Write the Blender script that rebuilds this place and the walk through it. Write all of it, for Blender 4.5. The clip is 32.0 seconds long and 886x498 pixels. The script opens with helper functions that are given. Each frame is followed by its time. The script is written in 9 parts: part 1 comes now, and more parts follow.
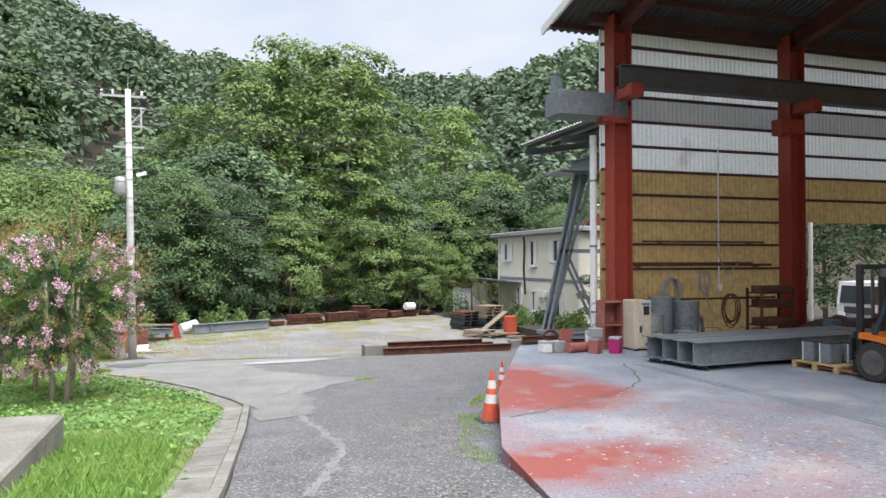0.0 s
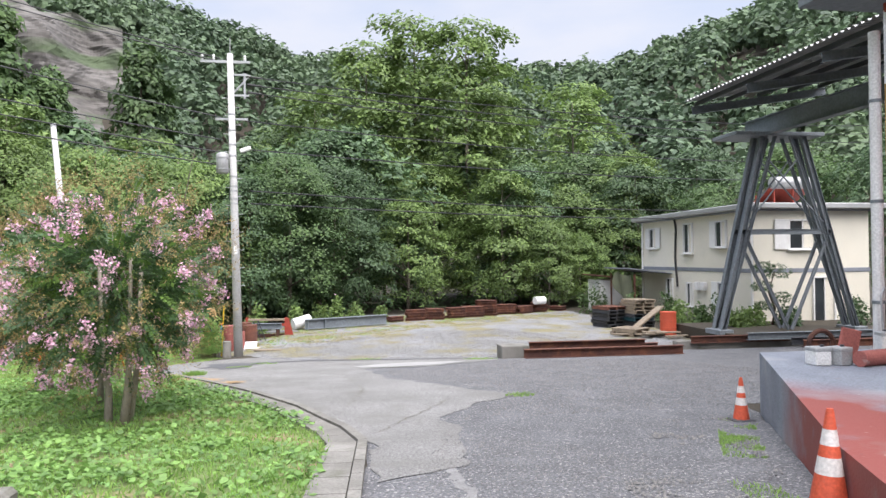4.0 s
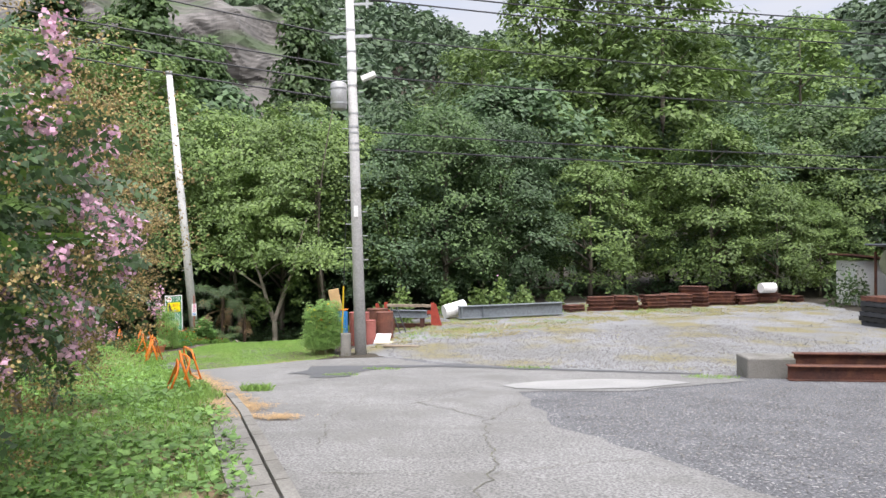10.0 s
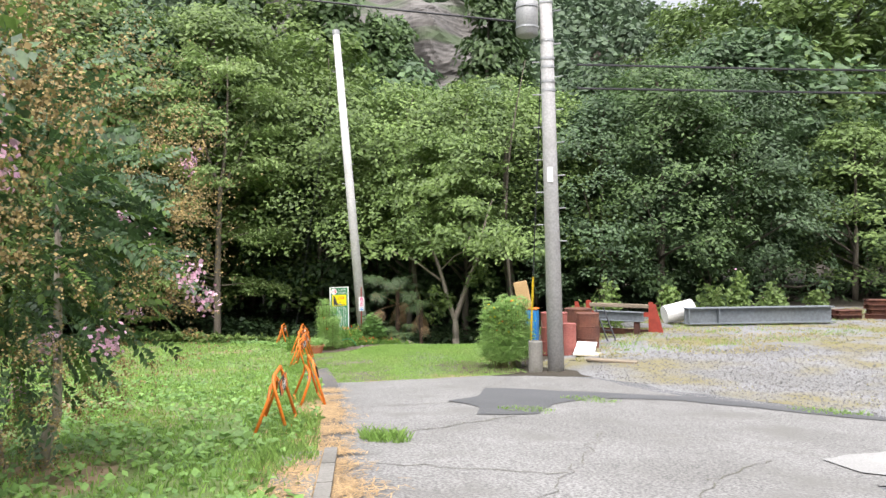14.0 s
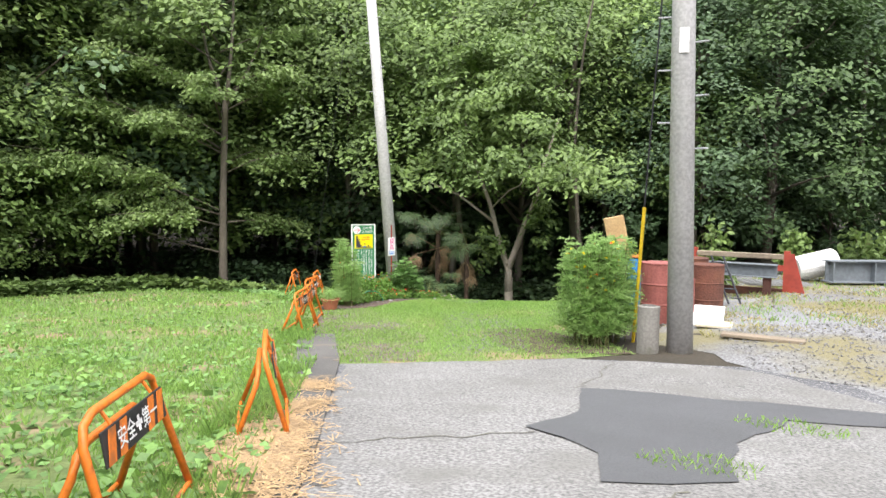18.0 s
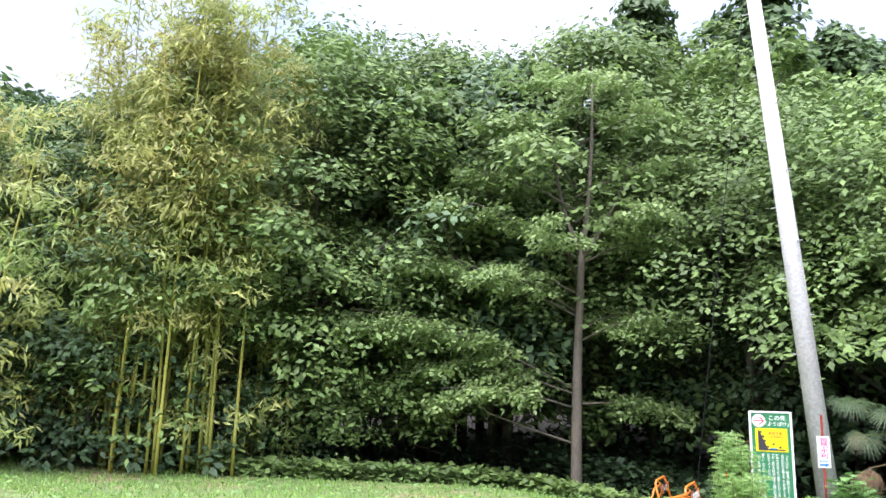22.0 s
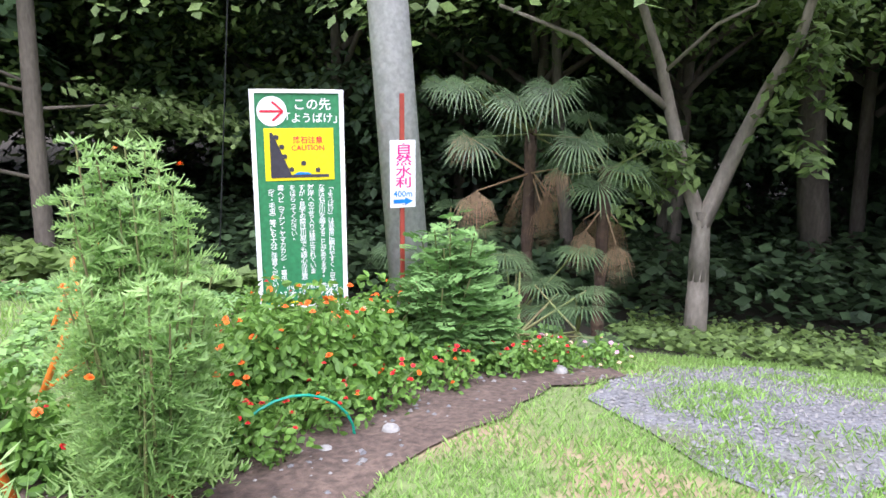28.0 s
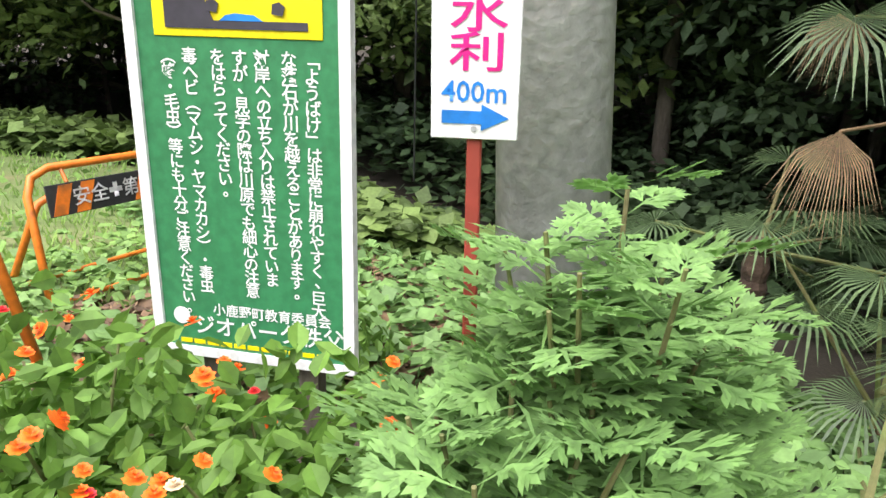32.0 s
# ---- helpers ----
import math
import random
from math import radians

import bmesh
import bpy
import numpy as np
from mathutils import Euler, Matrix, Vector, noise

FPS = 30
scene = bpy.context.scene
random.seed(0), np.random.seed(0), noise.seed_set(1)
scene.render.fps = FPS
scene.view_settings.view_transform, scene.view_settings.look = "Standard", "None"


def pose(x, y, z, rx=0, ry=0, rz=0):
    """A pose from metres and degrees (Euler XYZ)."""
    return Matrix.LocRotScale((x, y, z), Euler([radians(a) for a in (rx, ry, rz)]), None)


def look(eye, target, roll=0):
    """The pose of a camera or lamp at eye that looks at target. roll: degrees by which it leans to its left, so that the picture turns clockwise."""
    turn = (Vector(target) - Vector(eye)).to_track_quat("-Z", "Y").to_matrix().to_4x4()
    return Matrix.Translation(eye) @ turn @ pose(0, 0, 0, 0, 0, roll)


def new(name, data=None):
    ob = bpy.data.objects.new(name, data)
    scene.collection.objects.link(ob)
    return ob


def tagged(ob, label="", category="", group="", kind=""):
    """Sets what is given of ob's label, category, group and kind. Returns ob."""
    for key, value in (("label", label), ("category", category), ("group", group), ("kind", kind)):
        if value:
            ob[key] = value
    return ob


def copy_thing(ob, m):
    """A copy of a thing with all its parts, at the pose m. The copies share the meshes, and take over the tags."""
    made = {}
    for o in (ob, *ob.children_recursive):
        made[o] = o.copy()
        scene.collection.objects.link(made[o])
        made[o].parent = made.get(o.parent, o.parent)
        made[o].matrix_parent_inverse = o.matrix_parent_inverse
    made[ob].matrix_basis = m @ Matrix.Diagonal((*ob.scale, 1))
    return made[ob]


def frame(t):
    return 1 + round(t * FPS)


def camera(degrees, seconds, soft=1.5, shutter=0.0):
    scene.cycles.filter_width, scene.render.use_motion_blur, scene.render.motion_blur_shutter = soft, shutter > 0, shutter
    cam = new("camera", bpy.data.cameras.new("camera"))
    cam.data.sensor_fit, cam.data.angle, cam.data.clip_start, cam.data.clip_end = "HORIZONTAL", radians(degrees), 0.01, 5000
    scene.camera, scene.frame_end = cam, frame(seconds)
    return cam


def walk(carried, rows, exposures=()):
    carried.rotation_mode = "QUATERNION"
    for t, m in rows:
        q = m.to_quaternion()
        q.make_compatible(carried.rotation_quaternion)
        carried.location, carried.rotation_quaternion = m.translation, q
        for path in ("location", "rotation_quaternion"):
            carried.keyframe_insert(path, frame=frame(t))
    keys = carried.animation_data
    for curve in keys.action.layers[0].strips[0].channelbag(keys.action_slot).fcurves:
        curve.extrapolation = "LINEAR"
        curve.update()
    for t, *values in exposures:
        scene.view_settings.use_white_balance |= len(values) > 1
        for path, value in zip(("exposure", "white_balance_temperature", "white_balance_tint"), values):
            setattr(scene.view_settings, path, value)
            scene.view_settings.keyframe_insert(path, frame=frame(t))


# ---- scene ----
cam = camera(64.5, 32.0)

PATH = [
    (0, (-0.002, -0.397, 1.519), (0.616, 1.504, 1.552), -0.1),
    (0.5, (0.078, 0.049, 1.501), (0.893, 1.876, 1.534), -0.3),
    (1, (0.169, 0.511, 1.467), (1.092, 2.284, 1.514), -0.4),
    (1.5, (0.291, 1.053, 1.436), (1.247, 2.808, 1.51), -0.5),
    (2, (0.322, 1.576, 1.398), (1.223, 3.36, 1.476), -0.6),
    (2.5, (0.352, 2.189, 1.331), (1.106, 4.041, 1.401), -0.5),
    (3, (0.269, 2.78, 1.295), (0.826, 4.701, 1.348), -0.5),
    (3.5, (0.137, 3.321, 1.211), (0.516, 5.284, 1.237), -0.4),
    (5.5, (0.698, 5.51, 0.971), (0.937, 7.495, 1.012), -0.7),
    (6, (0.792, 6.084, 0.963), (0.951, 8.077, 1.025), -0.7),
    (6.5, (0.873, 6.635, 0.914), (0.933, 8.633, 0.984), -0.7),
    (7, (0.87, 7.201, 0.889), (0.848, 9.199, 0.964), -0.7),
    (7.5, (0.902, 7.684, 0.835), (0.841, 9.681, 0.912), -0.6),
    (8, (0.931, 8.235, 0.779), (0.858, 10.232, 0.852), -0.6),
    (8.5, (0.936, 8.792, 0.723), (0.871, 10.79, 0.786), -0.7),
    (9, (0.916, 9.358, 0.694), (0.842, 11.356, 0.734), -0.6),
    (9.5, (0.903, 9.872, 0.654), (0.783, 11.869, 0.671), -0.5),
    (10, (0.842, 10.42, 0.621), (0.643, 12.41, 0.613), -0.5),
    (10.5, (0.757, 10.954, 0.581), (0.467, 12.932, 0.554), -0.4),
    (11, (0.686, 11.489, 0.544), (0.305, 13.452, 0.508), -0.4),
    (11.5, (0.64, 11.948, 0.551), (0.167, 13.891, 0.519), -0.2),
    (12, (0.538, 12.496, 0.521), (-0.015, 14.417, 0.5), -0.2),
    (12.5, (0.391, 13.062, 0.455), (-0.233, 14.962, 0.443), -0.3),
    (13, (0.204, 13.671, 0.366), (-0.467, 15.555, 0.354), -0.2),
    (13.5, (0.03, 14.196, 0.313), (-0.677, 16.067, 0.3), -0.3),
    (14, (-0.126, 14.74, 0.255), (-0.859, 16.601, 0.245), -0.4),
    (14.5, (-0.335, 15.23, 0.211), (-1.095, 17.08, 0.21), -0.3),
    (16.5, (-1.245, 17.125, 0.012), (-2.02, 18.968, -0.026), 0.2),
    (17, (-1.477, 17.637, -0.075), (-2.249, 19.48, -0.168), 0.1),
    (17.5, (-1.691, 18.048, -0.096), (-2.481, 19.881, -0.217), 0.3),
    (18, (-1.902, 18.628, -0.182), (-2.744, 20.435, -0.34), 0.5),
    (18.5, (-2.13, 19.115, -0.239), (-3.095, 20.861, -0.384), 0.7),
    (19, (-2.373, 19.711, -0.265), (-3.475, 21.378, -0.36), 0.9),
    (19.5, (-2.5, 20.261, -0.394), (-3.734, 21.834, -0.422), 1.1),
    (20, (-2.78, 20.786, -0.423), (-4.091, 22.295, -0.363), 1.2),
    (20.5, (-3.051, 21.272, -0.477), (-4.415, 22.723, -0.303), 1.4),
    (21, (-3.505, 21.664, -0.522), (-4.847, 23.117, -0.225), 1.3),
    (21.5, (-3.799, 22.227, -0.497), (-5.323, 23.481, -0.17), 1.5),
    (22, (-4.206, 22.649, -0.524), (-5.857, 23.721, -0.169), 1.8),
    (22.5, (-4.535, 23.081, -0.533), (-6.178, 24.186, -0.25), 1.6),
    (23, (-4.867, 23.613, -0.614), (-6.356, 24.941, -0.475), 1.0),
    (23.5, (-5.213, 23.819, -0.601), (-6.494, 25.355, -0.583), 0.6),
    (24, (-5.393, 24.302, -0.624), (-6.531, 25.944, -0.719), 0.4),
    (24.5, (-5.796, 24.911, -0.552), (-6.802, 26.626, -0.768), 1.0),
    (26.5, (-6.654, 26.814, -0.858), (-7.545, 28.597, -1.025), 0.5),
    (27, (-6.852, 27.273, -0.893), (-7.713, 29.051, -1.203), 0.6),
    (27.5, (-6.994, 27.755, -0.904), (-7.837, 29.512, -1.353), 0.5),
    (28, (-7.125, 28.242, -0.934), (-8.035, 29.978, -1.334), 0.7),
    (28.5, (-7.275, 28.746, -1.002), (-8.331, 30.398, -1.396), 1.4),
    (29, (-7.364, 29.173, -1.095), (-8.604, 30.698, -1.467), 1.4),
    (29.5, (-7.487, 29.572, -1.161), (-8.883, 30.95, -1.553), 1.6),
    (30, (-7.627, 29.908, -1.21), (-9.136, 31.146, -1.646), 1.8),
    (30.5, (-7.817, 30.258, -1.263), (-9.385, 31.399, -1.752), 2.0),
    (31, (-7.964, 30.539, -1.258), (-9.557, 31.62, -1.802), 1.9),
    (31.5, (-8.082, 30.777, -1.291), (-9.713, 31.793, -1.846), 1.9),
    (32, (-8.191, 30.997, -1.33), (-9.795, 32.03, -1.932), 2.2),
]
EXPOSURES = [(0, 1.05, 6450, 12), (6, 1.0, 6350, 16), (10, 0.93, 6450, 15), (14, 1.13, 6600, 14), (18, 1.18, 6550, 13), (21, 1.5, 6300, 18), (24, 1.6, 5350, 23), (27, 1.52, 5500, 24), (28, 1.45, 5800, 23), (30, 1.48, 6500, 18), (32, 1.35, 6500, 17)]
walk(cam, [(t, look(eye, target, roll)) for t, eye, target, roll in PATH], EXPOSURES)

# ---- world, sun ----
world = bpy.data.worlds.new("world")
scene.world = world
world.use_nodes = True
wn, wl = world.node_tree.nodes, world.node_tree.links
sky = wn.new("ShaderNodeTexSky")
sky.sky_type, sky.sun_disc = "NISHITA", False
sky.sun_elevation, sky.sun_rotation = radians(63), radians(158)
sky.dust_density, sky.air_density = 2.5, 1.0
wc = wn.new("ShaderNodeTexCoord")
wm = wn.new("ShaderNodeMapping")
wm.inputs["Scale"].default_value = (1.0, 1.0, 3.2)
wnoise = wn.new("ShaderNodeTexNoise")
wnoise.inputs["Scale"].default_value, wnoise.inputs["Detail"].default_value = 2.3, 8.0
wramp = wn.new("ShaderNodeValToRGB")
wramp.color_ramp.elements[0].position, wramp.color_ramp.elements[1].position = 0.30, 0.60
wramp.color_ramp.elements[0].color, wramp.color_ramp.elements[1].color = (0.35, 0.35, 0.35, 1), (1, 1, 1, 1)
wmix = wn.new("ShaderNodeMixRGB")
wmix.inputs["Color2"].default_value = (3.35, 3.55, 3.9, 1)
wl.new(wc.outputs["Generated"], wm.inputs["Vector"])
wl.new(wm.outputs["Vector"], wnoise.inputs["Vector"])
wl.new(wnoise.outputs["Fac"], wramp.inputs["Fac"])
wl.new(wramp.outputs["Color"], wmix.inputs["Fac"])
wl.new(sky.outputs["Color"], wmix.inputs["Color1"])
# an overcast sky is brightest overhead
wsep = wn.new("ShaderNodeSeparateXYZ")
wl.new(wc.outputs["Generated"], wsep.inputs["Vector"])
wup = wn.new("ShaderNodeMapRange")
wup.inputs["From Min"].default_value, wup.inputs["From Max"].default_value = 0.35, 1.0
wup.inputs["To Min"].default_value, wup.inputs["To Max"].default_value = 1.0, 2.0
wl.new(wsep.outputs["Z"], wup.inputs["Value"])
wgain = wn.new("ShaderNodeVectorMath")
wgain.operation = "SCALE"
wl.new(wmix.outputs["Color"], wgain.inputs[0])
wl.new(wup.outputs["Result"], wgain.inputs["Scale"])
wl.new(wgain.outputs["Vector"], wn["Background"].inputs["Color"])
wn["Background"].inputs["Strength"].default_value = 0.12
sun = new("sun", bpy.data.lights.new("sun", "SUN"))
sun.data.energy, sun.data.angle, sun.data.color = 3.4, radians(80), (1.0, 0.97, 0.92)
sun.matrix_world = look((8, -19, 41), (0, 0, 0))


# ---- materials ----
def material(name, base, second=None, scale=6.0, rough=0.8, metal=0.0, bump=0.2, fine=40.0, spots=None, spot_scale=1.5, spot_at=(0.55, 0.7), rand=0.0, island=0.0, trans=0.0, stretch=None, coat=0.0, grain=0.35):
    """Two scales of variation, optional stains, optional per-piece variation, optional translucency."""
    m = bpy.data.materials.new(name)
    m.use_nodes = True
    n, l = m.node_tree.nodes, m.node_tree.links
    b = n["Principled BSDF"]
    b.inputs["Roughness"].default_value, b.inputs["Metallic"].default_value = rough, metal
    if coat:
        b.inputs["Coat Weight"].default_value = coat
    co = n.new("ShaderNodeTexCoord")
    src = co.outputs["Object"]
    if stretch:
        mp = n.new("ShaderNodeMapping")
        mp.inputs["Scale"].default_value = stretch
        l.new(src, mp.inputs["Vector"])
        src = mp.outputs["Vector"]

    def tex(s, d):
        t = n.new("ShaderNodeTexNoise")
        t.inputs["Scale"].default_value, t.inputs["Detail"].default_value = s, d
        l.new(src, t.inputs["Vector"])
        return t.outputs["Fac"]

    def mix(fac, a, c, kind="MIX"):
        x = n.new("ShaderNodeMixRGB")
        x.blend_type = kind
        for sock, v in (("Fac", fac), ("Color1", a), ("Color2", c)):
            if isinstance(v, (int, float)):
                x.inputs[sock].default_value = v
            elif isinstance(v, tuple):
                x.inputs[sock].default_value = (*v[:3], 1)
            else:
                l.new(v, x.inputs[sock])
        return x.outputs["Color"]

    def ramp(fac, lo, hi):
        r = n.new("ShaderNodeMapRange")
        r.inputs["From Min"].default_value, r.inputs["From Max"].default_value = lo, hi
        l.new(fac, r.inputs["Value"])
        return r.outputs["Result"]

    second = second or tuple(0.72 * c for c in base)
    col = mix(ramp(tex(scale, 5.0), 0.32, 0.68), base, second)
    f = tex(fine, 3.0)
    col = mix(grain, col, mix(ramp(f, 0.35, 0.65), (0.5, 0.5, 0.5), (1.25, 1.25, 1.25)), "MULTIPLY")
    if spots:
        col = mix(ramp(tex(spot_scale, 6.0), *spot_at), col, spots)
    if rand:
        oi = n.new("ShaderNodeObjectInfo")
        col = mix(1.0, col, mix(ramp(oi.outputs["Random"], 0.0, 1.0), (1 - rand, 1 - rand, 1 - rand), (1 + rand, 1 + rand, 1 + rand)), "MULTIPLY")
    if island:
        g = n.new("ShaderNodeNewGeometry")
        col = mix(1.0, col, mix(ramp(g.outputs["Random Per Island"], 0.0, 1.0), (1 - island, 1 - island, 1 - island * 0.9), (1 + island, 1 + island * 0.9, 1 + island * 0.6)), "MULTIPLY")
    l.new(col, b.inputs["Base Color"])
    if bump:
        bp = n.new("ShaderNodeBump")
        bp.inputs["Strength"].default_value, bp.inputs["Distance"].default_value = bump, 0.02
        l.new(f, bp.inputs["Height"])
        l.new(bp.outputs["Normal"], b.inputs["Normal"])
    if trans:
        t = n.new("ShaderNodeBsdfTranslucent")
        l.new(col, t.inputs["Color"])
        ms = n.new("ShaderNodeMixShader")
        ms.inputs["Fac"].default_value = trans
        l.new(b.outputs["BSDF"], ms.inputs[1])
        l.new(t.outputs["BSDF"], ms.inputs[2])
        l.new(ms.outputs["Shader"], n["Material Output"].inputs["Surface"])
    return m


M = {}
M["earth"] = material("earth", (0.04, 0.034, 0.024), (0.06, 0.05, 0.034), 0.8, 0.95, bump=0.6, fine=25)
M["asphalt"] = material("asphalt", (0.16, 0.163, 0.17), (0.11, 0.112, 0.118), 1.6, 0.92, bump=1.0, fine=42, grain=1.0, spots=(0.36, 0.355, 0.34), spot_scale=34, spot_at=(0.6, 0.63))
M["gravel"] = material("gravel", (0.27, 0.275, 0.28), (0.195, 0.195, 0.19), 0.5, 0.95, bump=1.0, fine=34, grain=0.9, spots=(0.20, 0.18, 0.10), spot_scale=0.6, spot_at=(0.5, 0.62))
M["concrete"] = material("concrete", (0.24, 0.238, 0.23), (0.185, 0.183, 0.174), 0.9, 0.9, bump=0.35, fine=48, grain=0.95, spots=(0.15, 0.148, 0.136), spot_scale=1.3, spot_at=(0.52, 0.74))
M["wetpatch"] = material("wetpatch", (0.10, 0.103, 0.107), (0.085, 0.088, 0.09), 1.5, 0.75, bump=0.3, fine=70)
M["kerb"] = material("kerb", (0.24, 0.232, 0.21), (0.165, 0.158, 0.14), 2.0, 0.92, bump=0.4, spots=(0.12, 0.12, 0.09), spot_scale=3, spot_at=(0.55, 0.75), rand=0.12)
M["strip"] = material("strip", (0.135, 0.13, 0.12), (0.10, 0.096, 0.09), 1.4, 0.92, bump=0.5, fine=60, spots=(0.25, 0.19, 0.12), spot_scale=2.0, spot_at=(0.62, 0.78), rand=0.12)
M["slab"] = material("slab", (0.265, 0.29, 0.33), (0.19, 0.21, 0.25), 1.1, 0.75, bump=0.25, fine=45, grain=0.6, spots=(0.33, 0.335, 0.35), spot_scale=0.8, spot_at=(0.55, 0.7))
M["soil"] = material("soil", (0.075, 0.05, 0.038), (0.115, 0.08, 0.06), 3.0, 0.97, bump=1.0, fine=30, grain=0.8)
M["turf"] = material("turf", (0.125, 0.19, 0.055), (0.165, 0.185, 0.07), 0.9, 0.95, bump=0.8, fine=30, spots=(0.27, 0.195, 0.12), spot_scale=0.9, spot_at=(0.54, 0.64))
M["grass"] = material("grass", (0.25, 0.43, 0.10), (0.30, 0.47, 0.13), 0.6, 0.7, bump=0, island=0.28, trans=0.45)
M["dry"] = material("dry", (0.40, 0.34, 0.15), (0.32, 0.32, 0.12), 0.6, 0.8, bump=0, island=0.3, trans=0.25)
M["leaf"] = material("leaf", (0.105, 0.178, 0.058), (0.072, 0.136, 0.048), 0.5, 0.62, bump=0, island=0.42, rand=0.2, trans=0.3)
M["leaf_light"] = material("leaf_light", (0.175, 0.265, 0.076), (0.13, 0.21, 0.064), 0.5, 0.62, bump=0, island=0.38, rand=0.18, trans=0.34)
M["leaf_dark"] = material("leaf_dark", (0.096, 0.165, 0.072), (0.07, 0.13, 0.06), 0.5, 0.62, bump=0, island=0.38, rand=0.18, trans=0.26)
# aerial haze over the far woods is mixed into this bluer green
M["leaf_haze"] = material("leaf_haze", (0.118, 0.178, 0.094), (0.082, 0.136, 0.08), 0.03, 0.7, bump=0, island=0.4, trans=0.22)
M["bamboo_leaf"] = material("bamboo_leaf", (0.26, 0.40, 0.12), (0.42, 0.38, 0.11), 0.4, 0.55, bump=0, island=0.35, trans=0.45)
M["bamboo"] = material("bamboo", (0.36, 0.38, 0.08), (0.42, 0.38, 0.08), 2.0, 0.5, bump=0.1, rand=0.2)
M["bark"] = material("bark", (0.17, 0.145, 0.115), (0.10, 0.085, 0.068), 3.0, 0.95, bump=0.7, fine=28, stretch=(1, 1, 0.35))
M["palebark"] = material("palebark", (0.36, 0.32, 0.265), (0.25, 0.215, 0.17), 2.5, 0.9, bump=0.5, fine=24, stretch=(1, 1, 0.5))
M["polecon"] = material("polecon", (0.56, 0.555, 0.55), (0.47, 0.465, 0.46), 1.2, 0.85, bump=0.25, fine=30, spots=(0.36, 0.35, 0.34), spot_scale=2.0, spot_at=(0.6, 0.85))
M["redsteel"] = material("redsteel", (0.34, 0.05, 0.028), (0.28, 0.042, 0.028), 1.0, 0.6, bump=0.1, fine=12)
M["greysteel"] = material("greysteel", (0.20, 0.225, 0.245), (0.155, 0.178, 0.195), 1.0, 0.6, bump=0.1, fine=14, rand=0.08)
M["darksteel"] = material("darksteel", (0.055, 0.058, 0.065), (0.04, 0.042, 0.05), 2.0, 0.6, bump=0.15)
M["rust"] = material("rust", (0.13, 0.05, 0.032), (0.075, 0.035, 0.028), 2.2, 0.9, bump=0.5, rand=0.3, spots=(0.20, 0.085, 0.045), spot_scale=4, spot_at=(0.5, 0.75))
M["purlin"] = material("purlin", (0.09, 0.035, 0.03), (0.06, 0.03, 0.028), 2.0, 0.8, bump=0.2)
M["tan"] = material("tan", (0.58, 0.41, 0.19), (0.53, 0.36, 0.16), 0.8, 0.7, bump=0.05, fine=10, trans=0.6)
M["zinc"] = material("zinc", (0.42, 0.43, 0.43), (0.34, 0.345, 0.345), 0.9, 0.5, metal=0.25, bump=0.05)
M["housewall"] = material("housewall", (0.77, 0.73, 0.62), (0.70, 0.67, 0.57), 0.7, 0.9, bump=0.15, fine=60)
M["houseband"] = material("houseband", (0.25, 0.27, 0.31), None, 2, 0.7)
M["white"] = material("white", (0.78, 0.78, 0.77), (0.70, 0.70, 0.68), 2.0, 0.6, bump=0.05)
M["glass"] = material("glass", (0.05, 0.06, 0.065), (0.03, 0.035, 0.04), 1.0, 0.08, bump=0)
M["rock"] = material("rock", (0.17, 0.16, 0.15), (0.095, 0.088, 0.08), 0.06, 0.95, bump=1.0, fine=0.5, stretch=(0.5, 0.5, 5), grain=0.8, spots=(0.07, 0.095, 0.05), spot_scale=0.05, spot_at=(0.52, 0.62))
M["rooftin"] = material("rooftin", (0.075, 0.07, 0.068), (0.055, 0.05, 0.05), 1.2, 0.6, bump=0.1)
M["crack"] = material("crack", (0.11, 0.107, 0.095), (0.15, 0.15, 0.11), 4, 0.95)
M["filler"] = material("filler", (0.25, 0.25, 0.245), (0.19, 0.19, 0.187), 5, 0.9, bump=0.4, fine=60)
M["pale_concrete"] = material("pale_concrete", (0.33, 0.33, 0.32), (0.28, 0.28, 0.27), 1.5, 0.88, bump=0.3, fine=60, spots=(0.33, 0.33, 0.31), spot_scale=2.5, spot_at=(0.58, 0.75))
M["dirt"] = material("dirt", (0.13, 0.10, 0.072), (0.18, 0.148, 0.11), 1.6, 0.97, bump=0.8, fine=40, grain=0.7, spots=(0.12, 0.15, 0.05), spot_scale=2.2, spot_at=(0.55, 0.7))
# the frame's red paint again, with the shade under the roof in its colour
M["shadedred"] = material("shadedred", (0.11, 0.03, 0.024), (0.08, 0.025, 0.022), 1.0, 0.7, bump=0.1, fine=12)
M["tier_leaf"] = material("tier_leaf", (0.29, 0.40, 0.15), (0.23, 0.34, 0.125), 0.5, 0.62, bump=0, island=0.3, trans=0.42)
M["track_gravel"] = material("track_gravel", (0.20, 0.202, 0.21), (0.14, 0.138, 0.135), 0.8, 0.95, bump=1.0, fine=45, grain=0.9, spots=(0.12, 0.13, 0.07), spot_scale=1.6, spot_at=(0.52, 0.66))
M["greyfibre"] = material("greyfibre", (0.50, 0.50, 0.48), (0.42, 0.42, 0.40), 1.2, 0.6, bump=0.05, trans=0.7)
M["girdergrey"] = material("girdergrey", (0.10, 0.106, 0.112), (0.075, 0.08, 0.086), 1.0, 0.6, bump=0.1, fine=14)
M["wire"] = material("wire", (0.03, 0.03, 0.035), None, 3, 0.6)
M["wood"] = material("wood", (0.32, 0.26, 0.19), (0.22, 0.18, 0.13), 2.0, 0.85, bump=0.4, stretch=(1, 6, 6))
M["black"] = material("black", (0.02, 0.02, 0.022), (0.03, 0.03, 0.03), 3, 0.6, bump=0.1)
